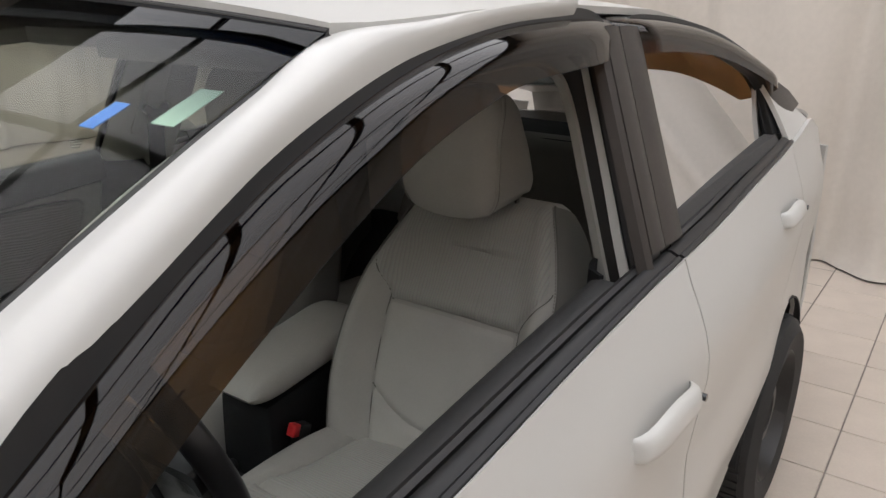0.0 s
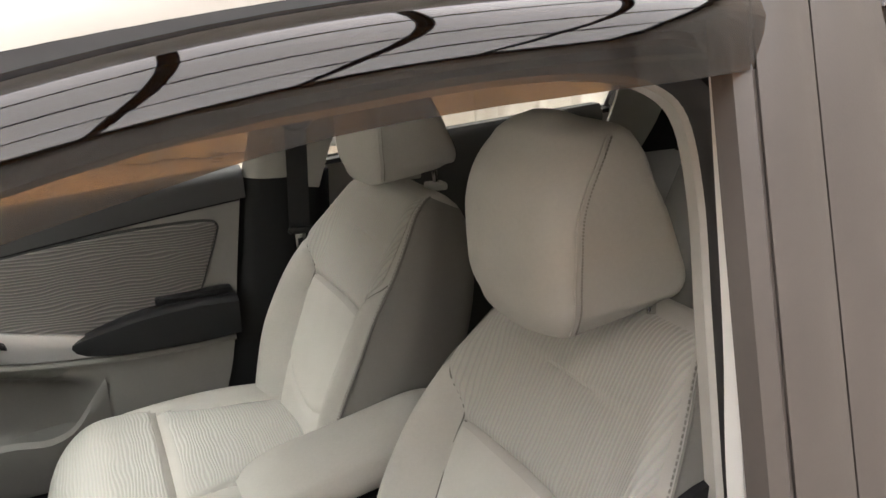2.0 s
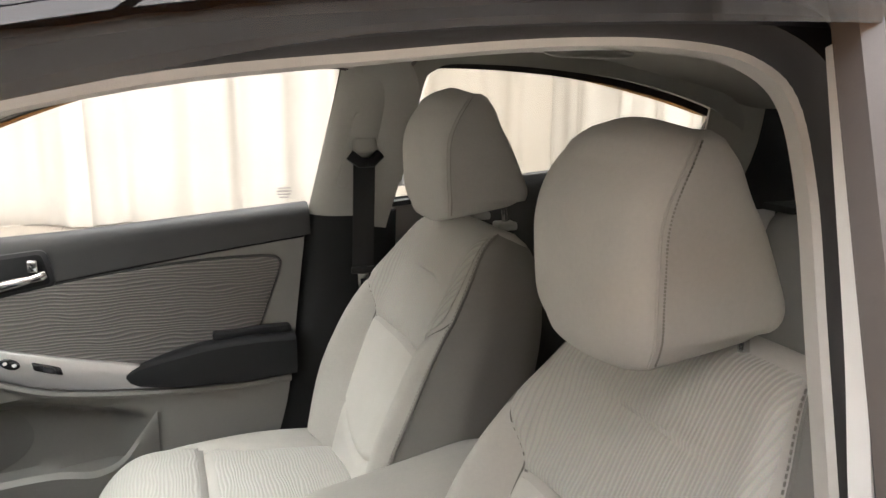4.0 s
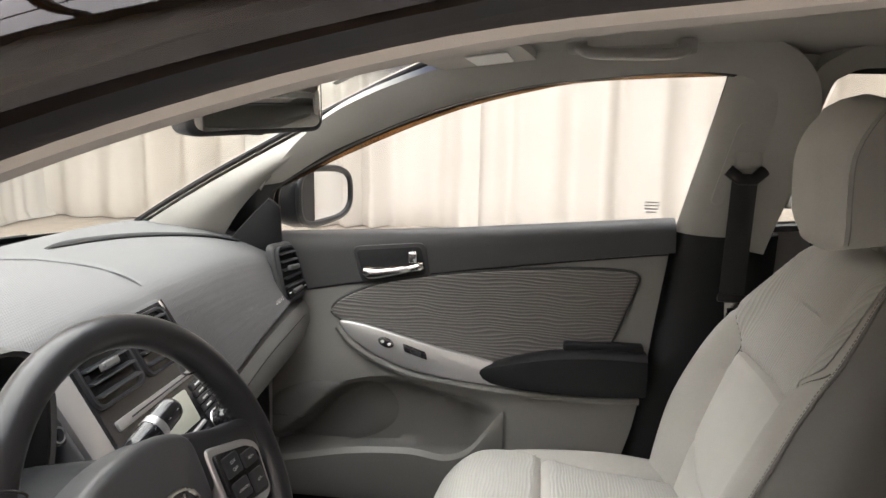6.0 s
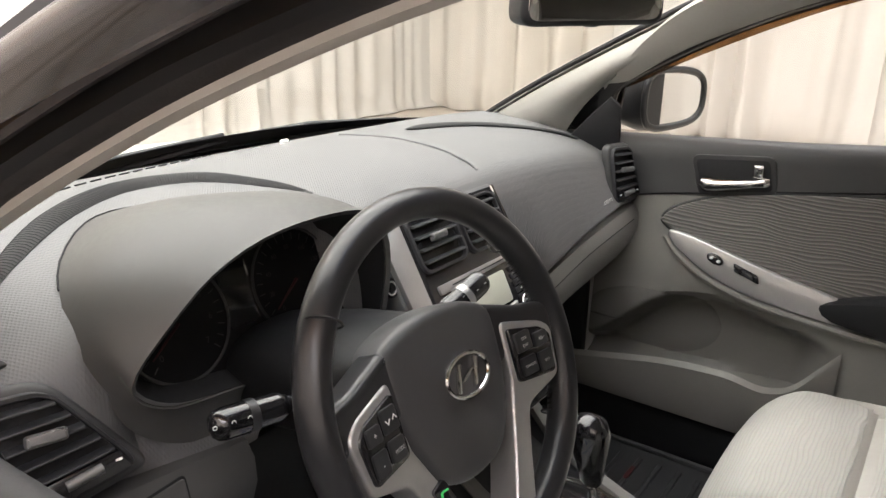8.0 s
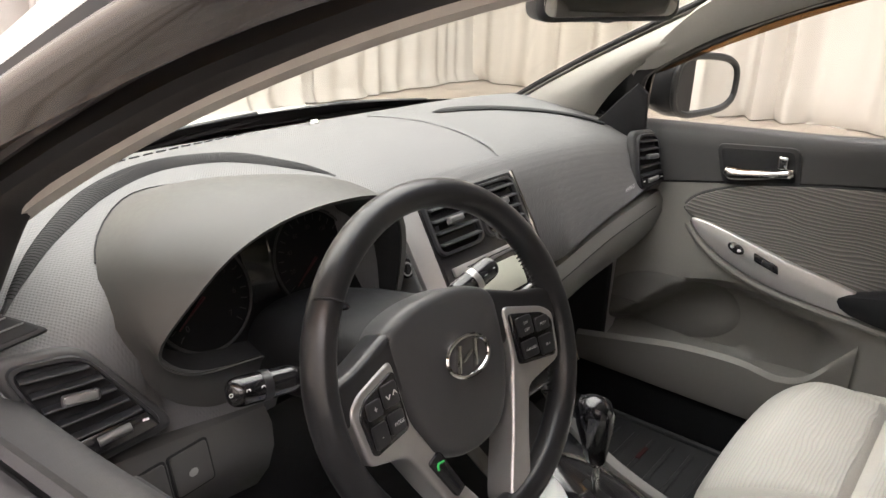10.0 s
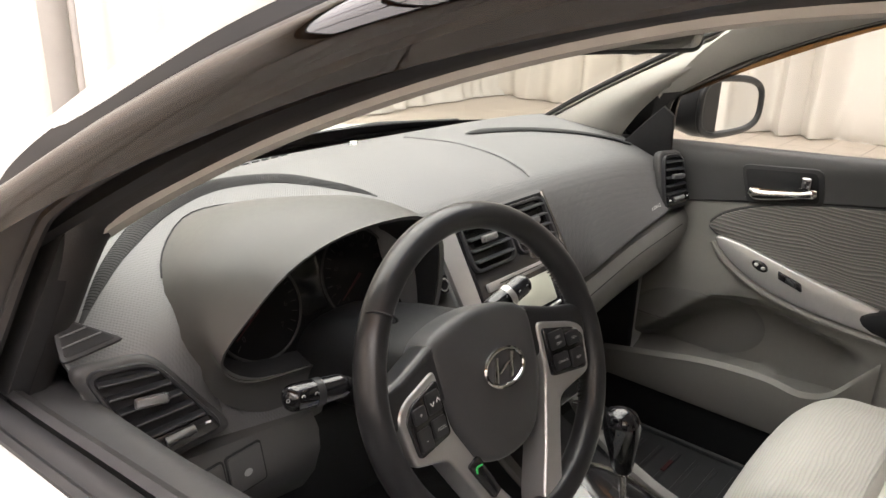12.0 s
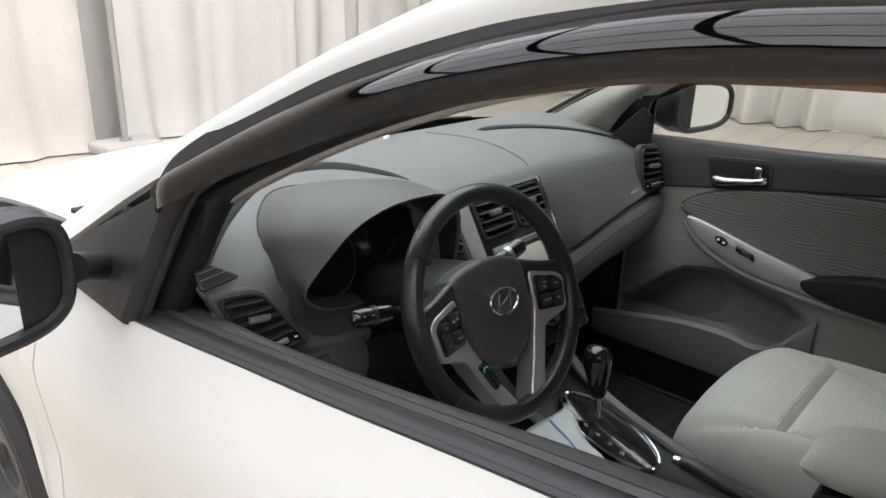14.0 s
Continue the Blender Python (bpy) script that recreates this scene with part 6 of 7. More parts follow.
# outer vents: mouths lean with the dash
for s in (1, -1):
    pl = frame_of((0.243, 0.63, 0.905), (-0.18, -1, 0.02), (0.33, 0, 1)) if s > 0 else frame_of((0.238, -0.612, 0.922), (-0.30, -1, 0.0), (0.28, 0, 1))
    if s > 0:
        out = [(-0.073, 0.050), (-0.002, 0.044), (0.060, -0.052), (-0.030, -0.064)]
    else:
        out = [(-0.020, 0.062), (0.042, 0.060), (0.052, -0.052), (-0.030, -0.060)]
    mx_, my_ = sum(p[0] for p in out) / 4, sum(p[1] for p in out) / 4
    part("vent_surround", slab(rounded([(mx_ + (u - mx_) * 1.2, my_ + (v - my_) * 1.16) for u, v in out], 0.022, 6), lambda u, v, h=0.0, pl=pl: pl(u, v, h - 0.016), 0.018, 0.008, 3), M_DOORDARK, dash, "dark grey vent surround")
    vent(pl, out, 5, dash)
    tri = [(-0.018, 0.034), (-0.024, -0.024), (0.042, -0.018)] if s > 0 else [(-0.042, -0.018), (0.024, -0.024), (0.018, 0.034)]
    tp = frame_of((0.300, s * 0.683, 0.976), (-0.20 * s, -0.97, 0.10 * s), (0.70, 0, 0.71))
    grille = part("side_demister", slab(rounded(tri, 0.008), tp, 0.005, 0.002), M_SLAT, dash, "black triangular side demister")
    part("demister_mouth", slab(rounded([(u * 0.8, v * 0.8) for u, v in tri], 0.005), lambda u, v, h=0.0, tp=tp: tp(u, v, h + 0.0048), 0.0008, 0.0003), M_GAP, grille)
    for k in (0.25, 0.5, 0.75):
        a, b, c = [V((*q, 0)) * 0.8 for q in (tri if s > 0 else tri[::-1])]
        p, q = a.lerp(b, k), a.lerp(c, k)
        part("demister_bar", tube([tp(p.x, p.y, 0.006), tp(q.x, q.y, 0.006)], 0.0010, 6), M_DASHSMOOTH, grille)

# instrument hood and dials
HB = [(0.250, 0.310, 0.800), (0.250, 0.400, 0.802), (0.250, 0.450, 0.809), (0.250, 0.515, 0.832), (0.252, 0.558, 0.868), (0.258, 0.576, 0.910), (0.278, 0.588, 0.945), (0.322, 0.572, 0.968), (0.378, 0.540, 0.984), (0.44, 0.476, 1.018), (0.45, 0.42, 1.022), (0.41, 0.345, 1.024), (0.36, 0.262, 1.020), (0.29, 0.190, 0.995), (0.262, 0.178, 0.93), (0.262, 0.190, 0.865)]
HR = [(0.223, 0.310, 0.870), (0.222, 0.400, 0.872), (0.220, 0.460, 0.880), (0.216, 0.528, 0.892), (0.213, 0.566, 0.915), (0.208, 0.575, 0.944), (0.198, 0.543, 0.985), (0.192, 0.490, 1.027), (0.19, 0.42, 1.049), (0.19, 0.335, 1.052), (0.196, 0.262, 1.038), (0.205, 0.215, 0.995), (0.213, 0.202, 0.93), (0.222, 0.205, 0.865)]
hb, hr = curve(HB, 44), curve(HR, 44)
hb = [V((p.x, p.y, p.z + (ztop(p.x, p.y) + 0.0015 - p.z) * step((p.x - 0.275) / 0.06))) for p in hb]
rows = []
for j in range(9):
    u = j / 8
    rows.append([p.lerp(q, u) + V((0, 0, 0.024 * math.sin(u * math.pi) * math.sin(k / 43 * math.pi))) for k, (p, q) in enumerate(zip(hb, hr))])
inner = [p.lerp(V((0.30, 0.39, 0.935)), 0.10) + V((0.03, 0, 0)) for p in hr]
lip = [p.lerp(V((0.19, 0.39, 0.94)), 0.03) + V((0.004, 0, -0.002)) for p in hr]
rows += [lip]
hood = part("instrument_hood", sheet(rows, 0.003), M_HOOD, dash, "grey instrument hood")
part("hood_seam", tube([p + V((0.001, 0, 0.0005)) for p in hb if p.x > 0.325], 0.0012, 6), M_GAP, hood)
bowl = [p.lerp(V((0.30, 0.39, 0.935)), 0.16) + V((0.075, 0, 0)) for p in hr]
part("instrument_bowl", sheet([[p + V((0.003, 0, 0)) for p in lip], inner, bowl], 0.001), M_GAP, hood)
face = frame_of((0.285, 0.392, 0.945), (0, -1, 0), (0.34, 0, 0.94))
part("instrument_face", slab(rounded([(-0.178, -0.09), (0.172, -0.09), (0.145, 0.062), (-0.140, 0.062)], 0.05, 6), face, 0.004, 0.002), M_GAUGE, hood, "black instrument face")
# rings, ticks, numerals and needles have the shade under the hood in their colour
for gu, nm in ((-0.085, "rev_counter"), (0.085, "speedometer")):
    g = part("dial", slab(oval(gu, 0.0, 0.066, 0.066, 40), lambda u, v, h=0.0: face(u, v, h + 0.004), 0.003, 0.001), M_GAUGE, hood, "black dial with a thin ring, print darkened for shade")
    part("dial_ring", ring_tube(face(gu, 0, 0.0075), 0.064, 0.0018, (0, -1, 0), (0.34, 0, 0.94), 48, 8), M_GAUGEDIM, g)
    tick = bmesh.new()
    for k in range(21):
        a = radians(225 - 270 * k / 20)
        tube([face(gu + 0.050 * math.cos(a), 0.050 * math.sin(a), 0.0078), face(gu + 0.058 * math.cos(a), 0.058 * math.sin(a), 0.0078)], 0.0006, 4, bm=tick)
    part("dial_ticks", tick, M_GAUGEDIM, g)
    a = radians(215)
    part("needle", tube([face(gu, 0, 0.010), face(gu + 0.048 * math.cos(a), 0.048 * math.sin(a), 0.009)], [0.0022, 0.0008], 6), M_GAUGERED, g, "red needle darkened for shade")
    for k in range(9):
        b = radians(225 - 270 * k / 8)
        if gu > 0:
            writing(str(k * 20), face, gu + 0.041 * math.cos(b), 0.041 * math.sin(b), 0.008, M_GAUGEDIM, g, "numeral", h=0.0078)
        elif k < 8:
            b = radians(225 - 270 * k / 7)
            writing(str(k), face, gu + 0.041 * math.cos(b), 0.041 * math.sin(b), 0.010, M_GAUGEDIM, g, "numeral", h=0.0078)
part("centre_display", slab(rounded([(-0.022, -0.03), (0.022, -0.03), (0.022, 0.045), (-0.022, 0.045)], 0.005), lambda u, v, h=0.0: face(u, v, h + 0.004), 0.002, 0.001), M_PIANO, hood)
part("warning_light", slab(oval(-0.165, -0.012, 0.0025, 0.004, 12), lambda u, v, h=0.0: face(u, v, h + 0.006), 0.002, 0.0006), M_LED, hood, "small red warning light")
# shroud, stalks, ignition
part("column_shroud", loft([[V((x, 0.361 + w * math.copysign(abs(math.cos(a)) ** 0.7, math.cos(a)), z + h * math.copysign(abs(math.sin(a)) ** 0.7, math.sin(a)))) for a in (2 * math.pi * k / 24 for k in range(24))] for x, z, w, h in ((0.045, 0.905, 0.075, 0.052), (0.09, 0.90, 0.085, 0.058), (0.16, 0.885, 0.085, 0.06), (0.26, 0.86, 0.075, 0.06))]), M_ARMREST, dash, "charcoal steering column shroud")
for s, tip in ((1, V((0.128, 0.556, 0.917))), (-1, V((0.085, 0.176, 0.955)))):
    base = V((0.105, 0.361 + s * 0.07, 0.905))
    st = part("stalk", tube([base, base.lerp(tip, 0.35), base.lerp(tip, 0.42)], [0.009, 0.008, 0.012], 16), M_PIANO, dash, "glossy black control stalk")
    part("stalk_grip", tube([base.lerp(tip, q) for q in (0.40, 0.43, 0.48, 0.70, 0.90, 0.95, 0.98, 1.0)], [0.011, 0.0135, 0.0148, 0.0152, 0.0152, 0.0138, 0.0105, 0.004], 28), M_PIANO, st, sharp=60)
    part("stalk_ring", tube([base.lerp(tip, 0.66), base.lerp(tip, 0.73)], 0.0158, 28), M_SILVER if s < 0 else M_DARK, st, "knurled ring")
    d = (tip - base).normalized()
    sp = frame_of(base.lerp(tip, 0.86) + V((-0.0140, 0, 0.006)), d * (-s), (0.2, 0, 1))
    for q in (-0.012, 0.004, 0.022) if s > 0 else (0.0, -0.014):
        part("stalk_symbol", ring_tube(sp(q * -s, 0, 0.0), 0.0019, 0.0004, d, (0, 0, 1), 14, 5), M_INK, st)
sp = frame_of(V((0.083, 0.215, 0.951)), (0, -1, 0.1), (0.2, 0, 1))
writing("OFF", sp, -0.006, 0.003, 0.007, M_INK, dash, "stalk_lettering", h=0.0)
writing("INT", sp, -0.006, -0.005, 0.007, M_INK, dash, "stalk_lettering", h=0.0)
part("ignition_lock", tube([V((0.245, 0.184, 0.903)), V((0.225, 0.184, 0.91))], 0.014, 16), M_PIANO, dash, "ignition lock")
part("lock_ring", ring_tube((0.226, 0.184, 0.909), 0.009, 0.002, (0, 1, 0), (0.3, 0, 1), 20, 6), M_SILVER, dash)

# centre stack
SU = (0.5, 0, 0.866)
stk = frame_of((0.262, 0.02, 0.984), (0, -1, 0), SU)
stack = part("centre_fascia", slab(rounded([(-0.150, -0.34), (0.140, -0.34), (0.150, 0.012), (-0.160, 0.008)], 0.015), lambda u, v, h=0.0: stk(u, v, h - 0.16), 0.158, 0.006, 3), M_DASHSMOOTH, dash, "dark grey centre stack")
part("stack_side_trim", slab([(-0.158, 0.002), (-0.145, -0.33), (-0.112, -0.33), (-0.112, 0.002)], lambda u, v, h=0.0: stk(u, v, h - 0.004), 0.010, 0.003), M_SILVER, stack, "satin silver side trim")
black = part("stack_panel", slab(rounded([(-0.110, -0.335), (0.128, -0.335), (0.134, 0.003), (-0.110, 0.003)], 0.006), lambda u, v, h=0.0: stk(u, v, h - 0.004), 0.009, 0.002), M_PIANO, stack, "gloss black panel")
part("chrome_edge", tube([stk(0.137, 0.004, 0.004), stk(0.140, -0.10, 0.006), stk(0.136, -0.22, 0.006), stk(0.125, -0.335, 0.002)], 0.004, 8), M_CHROME, stack, "chrome edge strip")
vent(stk, [(-0.106, -0.002), (0.008, -0.002), (0.008, -0.088), (-0.106, -0.088)], 4, stack, True, False)
vent(stk, [(0.014, -0.002), (0.128, -0.002), (0.128, -0.088), (0.014, -0.088)], 4, stack, True, False)
part("eject_bar", slab(rounded([(-0.09, -0.108), (0.11, -0.108), (0.11, -0.118), (-0.09, -0.122)], 0.004), lambda u, v, h=0.0: stk(u, v, h + 0.005), 0.004, 0.0015), M_SILVER, stack, "silver disc slot bar")
part("disc_slot", slab([(-0.06, -0.1135), (0.09, -0.1125), (0.09, -0.1145), (-0.06, -0.1155)], lambda u, v, h=0.0: stk(u, v, h + 0.009), 0.0006, 0.0002, 1), M_GAP, stack)
part("radio_display", slab(rounded([(-0.055, -0.178), (0.068, -0.178), (0.072, -0.128), (-0.055, -0.128)], 0.005), lambda u, v, h=0.0: stk(u, v, h + 0.005), 0.002, 0.0008), M_LCD, stack, "pale grey radio display")
part("display_frame", tube([stk(-0.06, -0.184, 0.006), stk(0.0, -0.19, 0.007), stk(0.074, -0.184, 0.006)], 0.003, 8), M_SILVER, stack, "silver display frame")
for k in range(6):
    kb = part("preset_key", slab(rounded([(-0.060 + k * 0.023, -0.206), (-0.040 + k * 0.023, -0.206), (-0.040 + k * 0.023, -0.194), (-0.060 + k * 0.023, -0.194)], 0.002), lambda u, v, h=0.0: stk(u, v, h + 0.005), 0.003, 0.001), M_DARK, stack)
    writing(str(k + 1), stk, -0.050 + k * 0.023, -0.200, 0.008, M_INK, stack, "key_numeral", h=0.0084)
for u in (-0.088, 0.102):
    kn = part("radio_knob", tube([stk(u, -0.196, 0.004), stk(u, -0.196, 0.022), stk(u, -0.196, 0.026)], [0.0145, 0.0135, 0.011], 20), M_PIANO, stack, "round black radio knob")
    part("knob_ring", ring_tube(stk(u, -0.196, 0.008), 0.0155, 0.0015, (0, 1, 0), SU, 24, 6), M_CHROME, kn)
writing("POWER", stk, -0.085, -0.172, 0.007, M_INK, stack, "key_lettering", h=0.0055)
writing("SEEK", stk, -0.082, -0.140, 0.007, M_INK, stack, "key_lettering", h=0.0055)
writing("TRACK", stk, -0.082, -0.149, 0.007, M_INK, stack, "key_lettering", h=0.0055)
for k in range(5):
    part("mode_key", slab(rounded([(0.086, -0.128 - k * 0.012), (0.122, -0.126 - k * 0.012), (0.122, -0.135 - k * 0.012), (0.086, -0.137 - k * 0.012)], 0.002), lambda u, v, h=0.0: stk(u, v, h + 0.005), 0.003, 0.001), M_DARK, stack)
    part("key_symbol", slab([(0.096, -0.131 - k * 0.012), (0.112, -0.130 - k * 0.012), (0.112, -0.1325 - k * 0.012), (0.096, -0.1335 - k * 0.012)], lambda u, v, h=0.0: stk(u, v, h + 0.0081), 0.0003, 0.0001, 1), M_INK, stack)
for k in range(3):
    part("climate_knob", tube([stk(-0.07 + k * 0.08, -0.275, 0.004), stk(-0.07 + k * 0.08, -0.275, 0.024)], [0.025, 0.022], 24), M_DARK, stack, "round climate control knob")
    part("climate_ring", ring_tube(stk(-0.07 + k * 0.08, -0.275, 0.007), 0.028, 0.002, (0, 1, 0), SU, 28, 6), M_SILVER, stack)

# ---------------------------------------------------------------- console and gear lever
def con_section(x, top, w):
    return [V((x, yy, zz)) for yy, zz in ((w + 0.03, 0.27), (w + 0.012, top - 0.10), (w, top - 0.012), (w - 0.012, top), (0, top + 0.004), (-w + 0.012, top), (-w, top - 0.012), (-w - 0.012, top - 0.10), (-w - 0.03, 0.27))]


console = part("centre_console", loft([con_section(x, t, w) for x, t, w in ((0.22, 0.62, 0.10), (0.10, 0.555, 0.10), (0.0, 0.522, 0.098), (-0.10, 0.494, 0.095), (-0.18, 0.472, 0.095), (-0.30, 0.455, 0.10), (-0.44, 0.455, 0.10), (-0.78, 0.455, 0.10))]), M_DARK, car, "charcoal centre console")
for s in (1, -1):
    part("console_flank", tube(curve([V((0.20, s * 0.125, 0.66)), V((0.11, s * 0.108, 0.578)), V((0.0, s * 0.100, 0.527)), V((-0.12, s * 0.098, 0.495)), V((-0.24, s * 0.10, 0.467)), V((-0.40, s * 0.104, 0.46))], 24), 0.014, 8, 0.6), M_DASHLIGHT, console, "grey console edge")
gp = frame_of((-0.040, 0.0, 0.524), (0, -1, 0), (0.955, 0, 0.29))
gate = part("shift_gate", slab(oval(0, 0, 0.062, 0.118, 36), gp, 0.006, 0.002), M_PIANO, console, "gloss black gear gate")
part("gate_ring", tube([gp(u, v, 0.006) for u, v in oval(0, 0, 0.064, 0.120, 48)] + [gp(0.064, 0, 0.006)], 0.004, 8), M_CHROME, gate, "chrome gate surround")
part("gate_slot", slab([(-0.010, -0.06), (0.004, -0.06), (0.004, -0.01), (0.016, -0.01), (0.016, 0.055), (0.0, 0.055), (0.0, 0.0), (-0.010, 0.0)], lambda u, v, h=0.0: gp(u, v, h + 0.006), 0.0008, 0.0003, 1), M_GAP, gate)
for k, ch in enumerate("PRND"):
    writing(ch, gp, -0.034, 0.035 - k * 0.030, 0.013, M_INK, gate, "gate_letter", h=0.0068)
lever = part("gear_lever", tube([gp(0.006, 0.03, 0.004), V((-0.006, -0.004, 0.60))], [0.007, 0.006], 12), M_CHROME, console, "chrome gear lever with a black knob")
kn = [(0.590, 0.010, -0.006), (0.60, 0.0155, -0.005), (0.625, 0.0195, -0.002), (0.655, 0.0255, 0.002), (0.680, 0.0275, 0.004), (0.697, 0.022, 0.005), (0.704, 0.011, 0.005), (0.7055, 0.002, 0.005)]
part("lever_knob", loft([[V((xo + r * 1.15 * math.cos(a), -0.004 + r * math.sin(a), z)) for a in (2 * math.pi * k / 24 for k in range(24))] for z, r, xo in kn]), M_PIANO, lever, "gloss black knob")
part("knob_collar", ring_tube((-0.006, -0.004, 0.592), 0.010, 0.003, (1, 0, 0), (0, 1, 0), 24, 8), M_CHROME, lever)
brake = part("hand_brake", tube([V((-0.19, -0.035, 0.505)), V((-0.21, -0.035, 0.508)), V((-0.33, -0.035, 0.490)), V((-0.46, -0.035, 0.47))], [0.013, 0.016, 0.014, 0.013], 14), M_DARK, console, "hand brake lever")
part("brake_button", tube([V((-0.175, -0.035, 0.504)), V((-0.192, -0.035, 0.506))], 0.010, 14), M_CHROME, brake, "chrome release button")
part("armrest_box", loft([[V((x, w * cy, z0 + (z1 - z0) * cz)) for cy, cz in ((1, 0), (1.02, 0.5), (1, 0.9), (0.92, 1), (-0.92, 1), (-1, 0.9), (-1.02, 0.5), (-1, 0))] for x, w, z0, z1 in ((-0.445, 0.062, 0.45, 0.62), (-0.455, 0.075, 0.45, 0.638), (-0.78, 0.082, 0.45, 0.69), (-0.79, 0.075, 0.45, 0.68))]), M_ARMREST, console, "grey armrest box")
part("armrest_lid", pad(lambda s: V((-0.785 + 0.375 * s, 0, 0.768 - 0.062 * s)), lambda s: V((0.12, 0, 1)).normalized(), lambda s: 0.088 - 0.012 * s, lambda s, v: 0.004 * (1 - v * v), lambda s: 0.075, rnd=0.22, power=3.0), M_SEAT, console, "light grey padded armrest lid")
bk = part("buckle", block((-0.512, 0.098, 0.545), (0.030, 0.028, 0.085), 0.006, 3, turn=Matrix.Rotation(-0.35, 3, "Y")), M_DARK, console, "black belt buckle")
part("release_button", block((-0.498, 0.098, 0.580), (0.020, 0.022, 0.028), 0.004, 3, turn=Matrix.Rotation(-0.35, 3, "Y")), M_RED, bk, "red release button")

# ---------------------------------------------------------------- steering wheel
WC = V((-0.003, 0.361, 0.926))
TL = radians(23)
WU = V((math.sin(TL), 0, math.cos(TL)))
wp = frame_of(WC, (-0.07, -1, 0), WU)
wheel = part("steering_wheel", ring_tube(WC, 0.1755, 0.0158, wp(1, 0) - WC, wp(0, 1) - WC, 72, 16, flat=1.15), M_LEATHER, car, "dark leather steering wheel with silver spokes")
hub = [(-0.082, 0.050), (-0.05, 0.066), (0, 0.072), (0.05, 0.066), (0.082, 0.050), (0.086, 0.02), (0.080, -0.025), (0.062, -0.072), (0.036, -0.096), (0, -0.103), (-0.036, -0.096), (-0.062, -0.072), (-0.080, -0.025), (-0.086, 0.02)]
part("airbag_cover", slab([(p.x, p.y) for p in curve([(a, b, 0) for a, b in hub], 56, True)][::-1], lambda u, v, h=0.0: wp(u, v, h - 0.048), 0.044, 0.014, 4, puff=0.010), M_AIRBAG, wheel, "dark grey airbag cover")
em = part("emblem", tube([wp(u, v, 0.008) for u, v in oval(0.006, 0.0, 0.032, 0.0205, 40)] + [wp(0.038, 0.0, 0.008)], 0.0026, 8), M_CHROME, wheel, "chrome oval emblem")
for bar in ([(-0.0145, -0.0125), (-0.009, -0.0145), (0.001, 0.0130), (-0.0045, 0.0140)], [(0.0115, -0.0140), (0.017, -0.0130), (0.0265, 0.0120), (0.021, 0.0145)], [(-0.006, -0.0045), (0.000, -0.0050), (0.0185, 0.0045), (0.0125, 0.0050)]):
    part("emblem_bar", slab(bar, lambda u, v, h=0.0: wp(u, v, h + 0.0055), 0.003, 0.001), M_CHROME, em)
for s in (-1, 1):
    def mir(pts, s=s):
        return [(s * u, v) for u, v in pts][::s]
    part("spoke_cover", slab(rounded(mir([(0.072, 0.056), (0.070, -0.012), (0.120, -0.016), (0.166, -0.012), (0.170, 0.030), (0.130, 0.036)]), 0.012), lambda u, v, h=0.0: wp(u, v, h - 0.040 + 0.016 * max(0, (abs(u) - 0.08) / 0.09)), 0.034, 0.010, 3), M_LEATHER, wheel, "leather-covered spoke")
    sp = part("spoke", slab(rounded(mir([(0.086, 0.030), (0.082, -0.035), (0.050, -0.105), (0.022, -0.150), (0.012, -0.170), (0.046, -0.172), (0.072, -0.120), (0.098, -0.066), (0.150, -0.052), (0.157, 0.002), (0.142, 0.014)]), 0.010), lambda u, v, h=0.0: wp(u, v, h - 0.040 + 0.016 * max(0, (abs(u) - 0.08) / 0.09) + 0.012 * max(0, (-v - 0.07) / 0.1)), 0.030 + 0.007, 0.004, 3), M_SILVER, wheel, "satin silver spoke")

    def on(u, v, h=0.0):
        return wp(u, v, h - 0.003 + 0.016 * max(0, (abs(u) - 0.08) / 0.09) + 0.012 * max(0, (-v - 0.07) / 0.1))
    pod = part("button_panel", slab(rounded(mir([(0.090, 0.020), (0.088, -0.040), (0.142, -0.046), (0.148, -0.004), (0.136, 0.008)]), 0.006), lambda u, v, h=0.0: on(u, v, h), 0.004, 0.0015), M_PIANO, sp, "black button panel")
    for (a, b), (c, d) in (((0.094, 0.012), (0.116, -0.010)), ((0.120, 0.004), (0.140, -0.012)), ((0.094, -0.016), (0.116, -0.036)), ((0.120, -0.018), (0.140, -0.040))):
        part("button", slab(rounded(mir([(a, b), (a, d), (c, d), (c, b)]), 0.003), lambda u, v, h=0.0: on(u, v, h + 0.004), 0.003, 0.001), M_DARK, sp)
    if s < 0:
        writing("MODE", on, -0.104, -0.027, 0.0050, M_INK, sp, "button_lettering", h=0.0078)
        for q, ch in (((-0.130, -0.004), "+"), ((-0.130, -0.030), "-")):
            writing(ch, on, *q, 0.0085, M_INK, sp, "button_lettering", h=0.0078)
        for (u0, v0), k in (((-0.100, 0.002), 1), ((-0.110, 0.000), -1)):
            part("arrow_mark", tube([on(u0 - 0.003, v0 - 0.002 * k, 0.008), on(u0, v0 + 0.002 * k, 0.008), on(u0 + 0.003, v0 - 0.002 * k, 0.008)], 0.0006, 5), M_INK, sp)
    else:
        writing("ON", on, 0.105, 0.004, 0.0048, M_INK, sp, "button_lettering", h=0.0078)
        writing("OFF", on, 0.105, -0.004, 0.0048, M_INK, sp, "button_lettering", h=0.0078)
        writing("CANCEL", on, 0.105, -0.026, 0.0042, M_INK, sp, "button_lettering", h=0.0078)
        writing("RES+", on, 0.130, -0.004, 0.0042, M_INK, sp, "button_lettering", h=0.0078)
        writing("SET-", on, 0.130, -0.029, 0.0042, M_INK, sp, "button_lettering", h=0.0078)
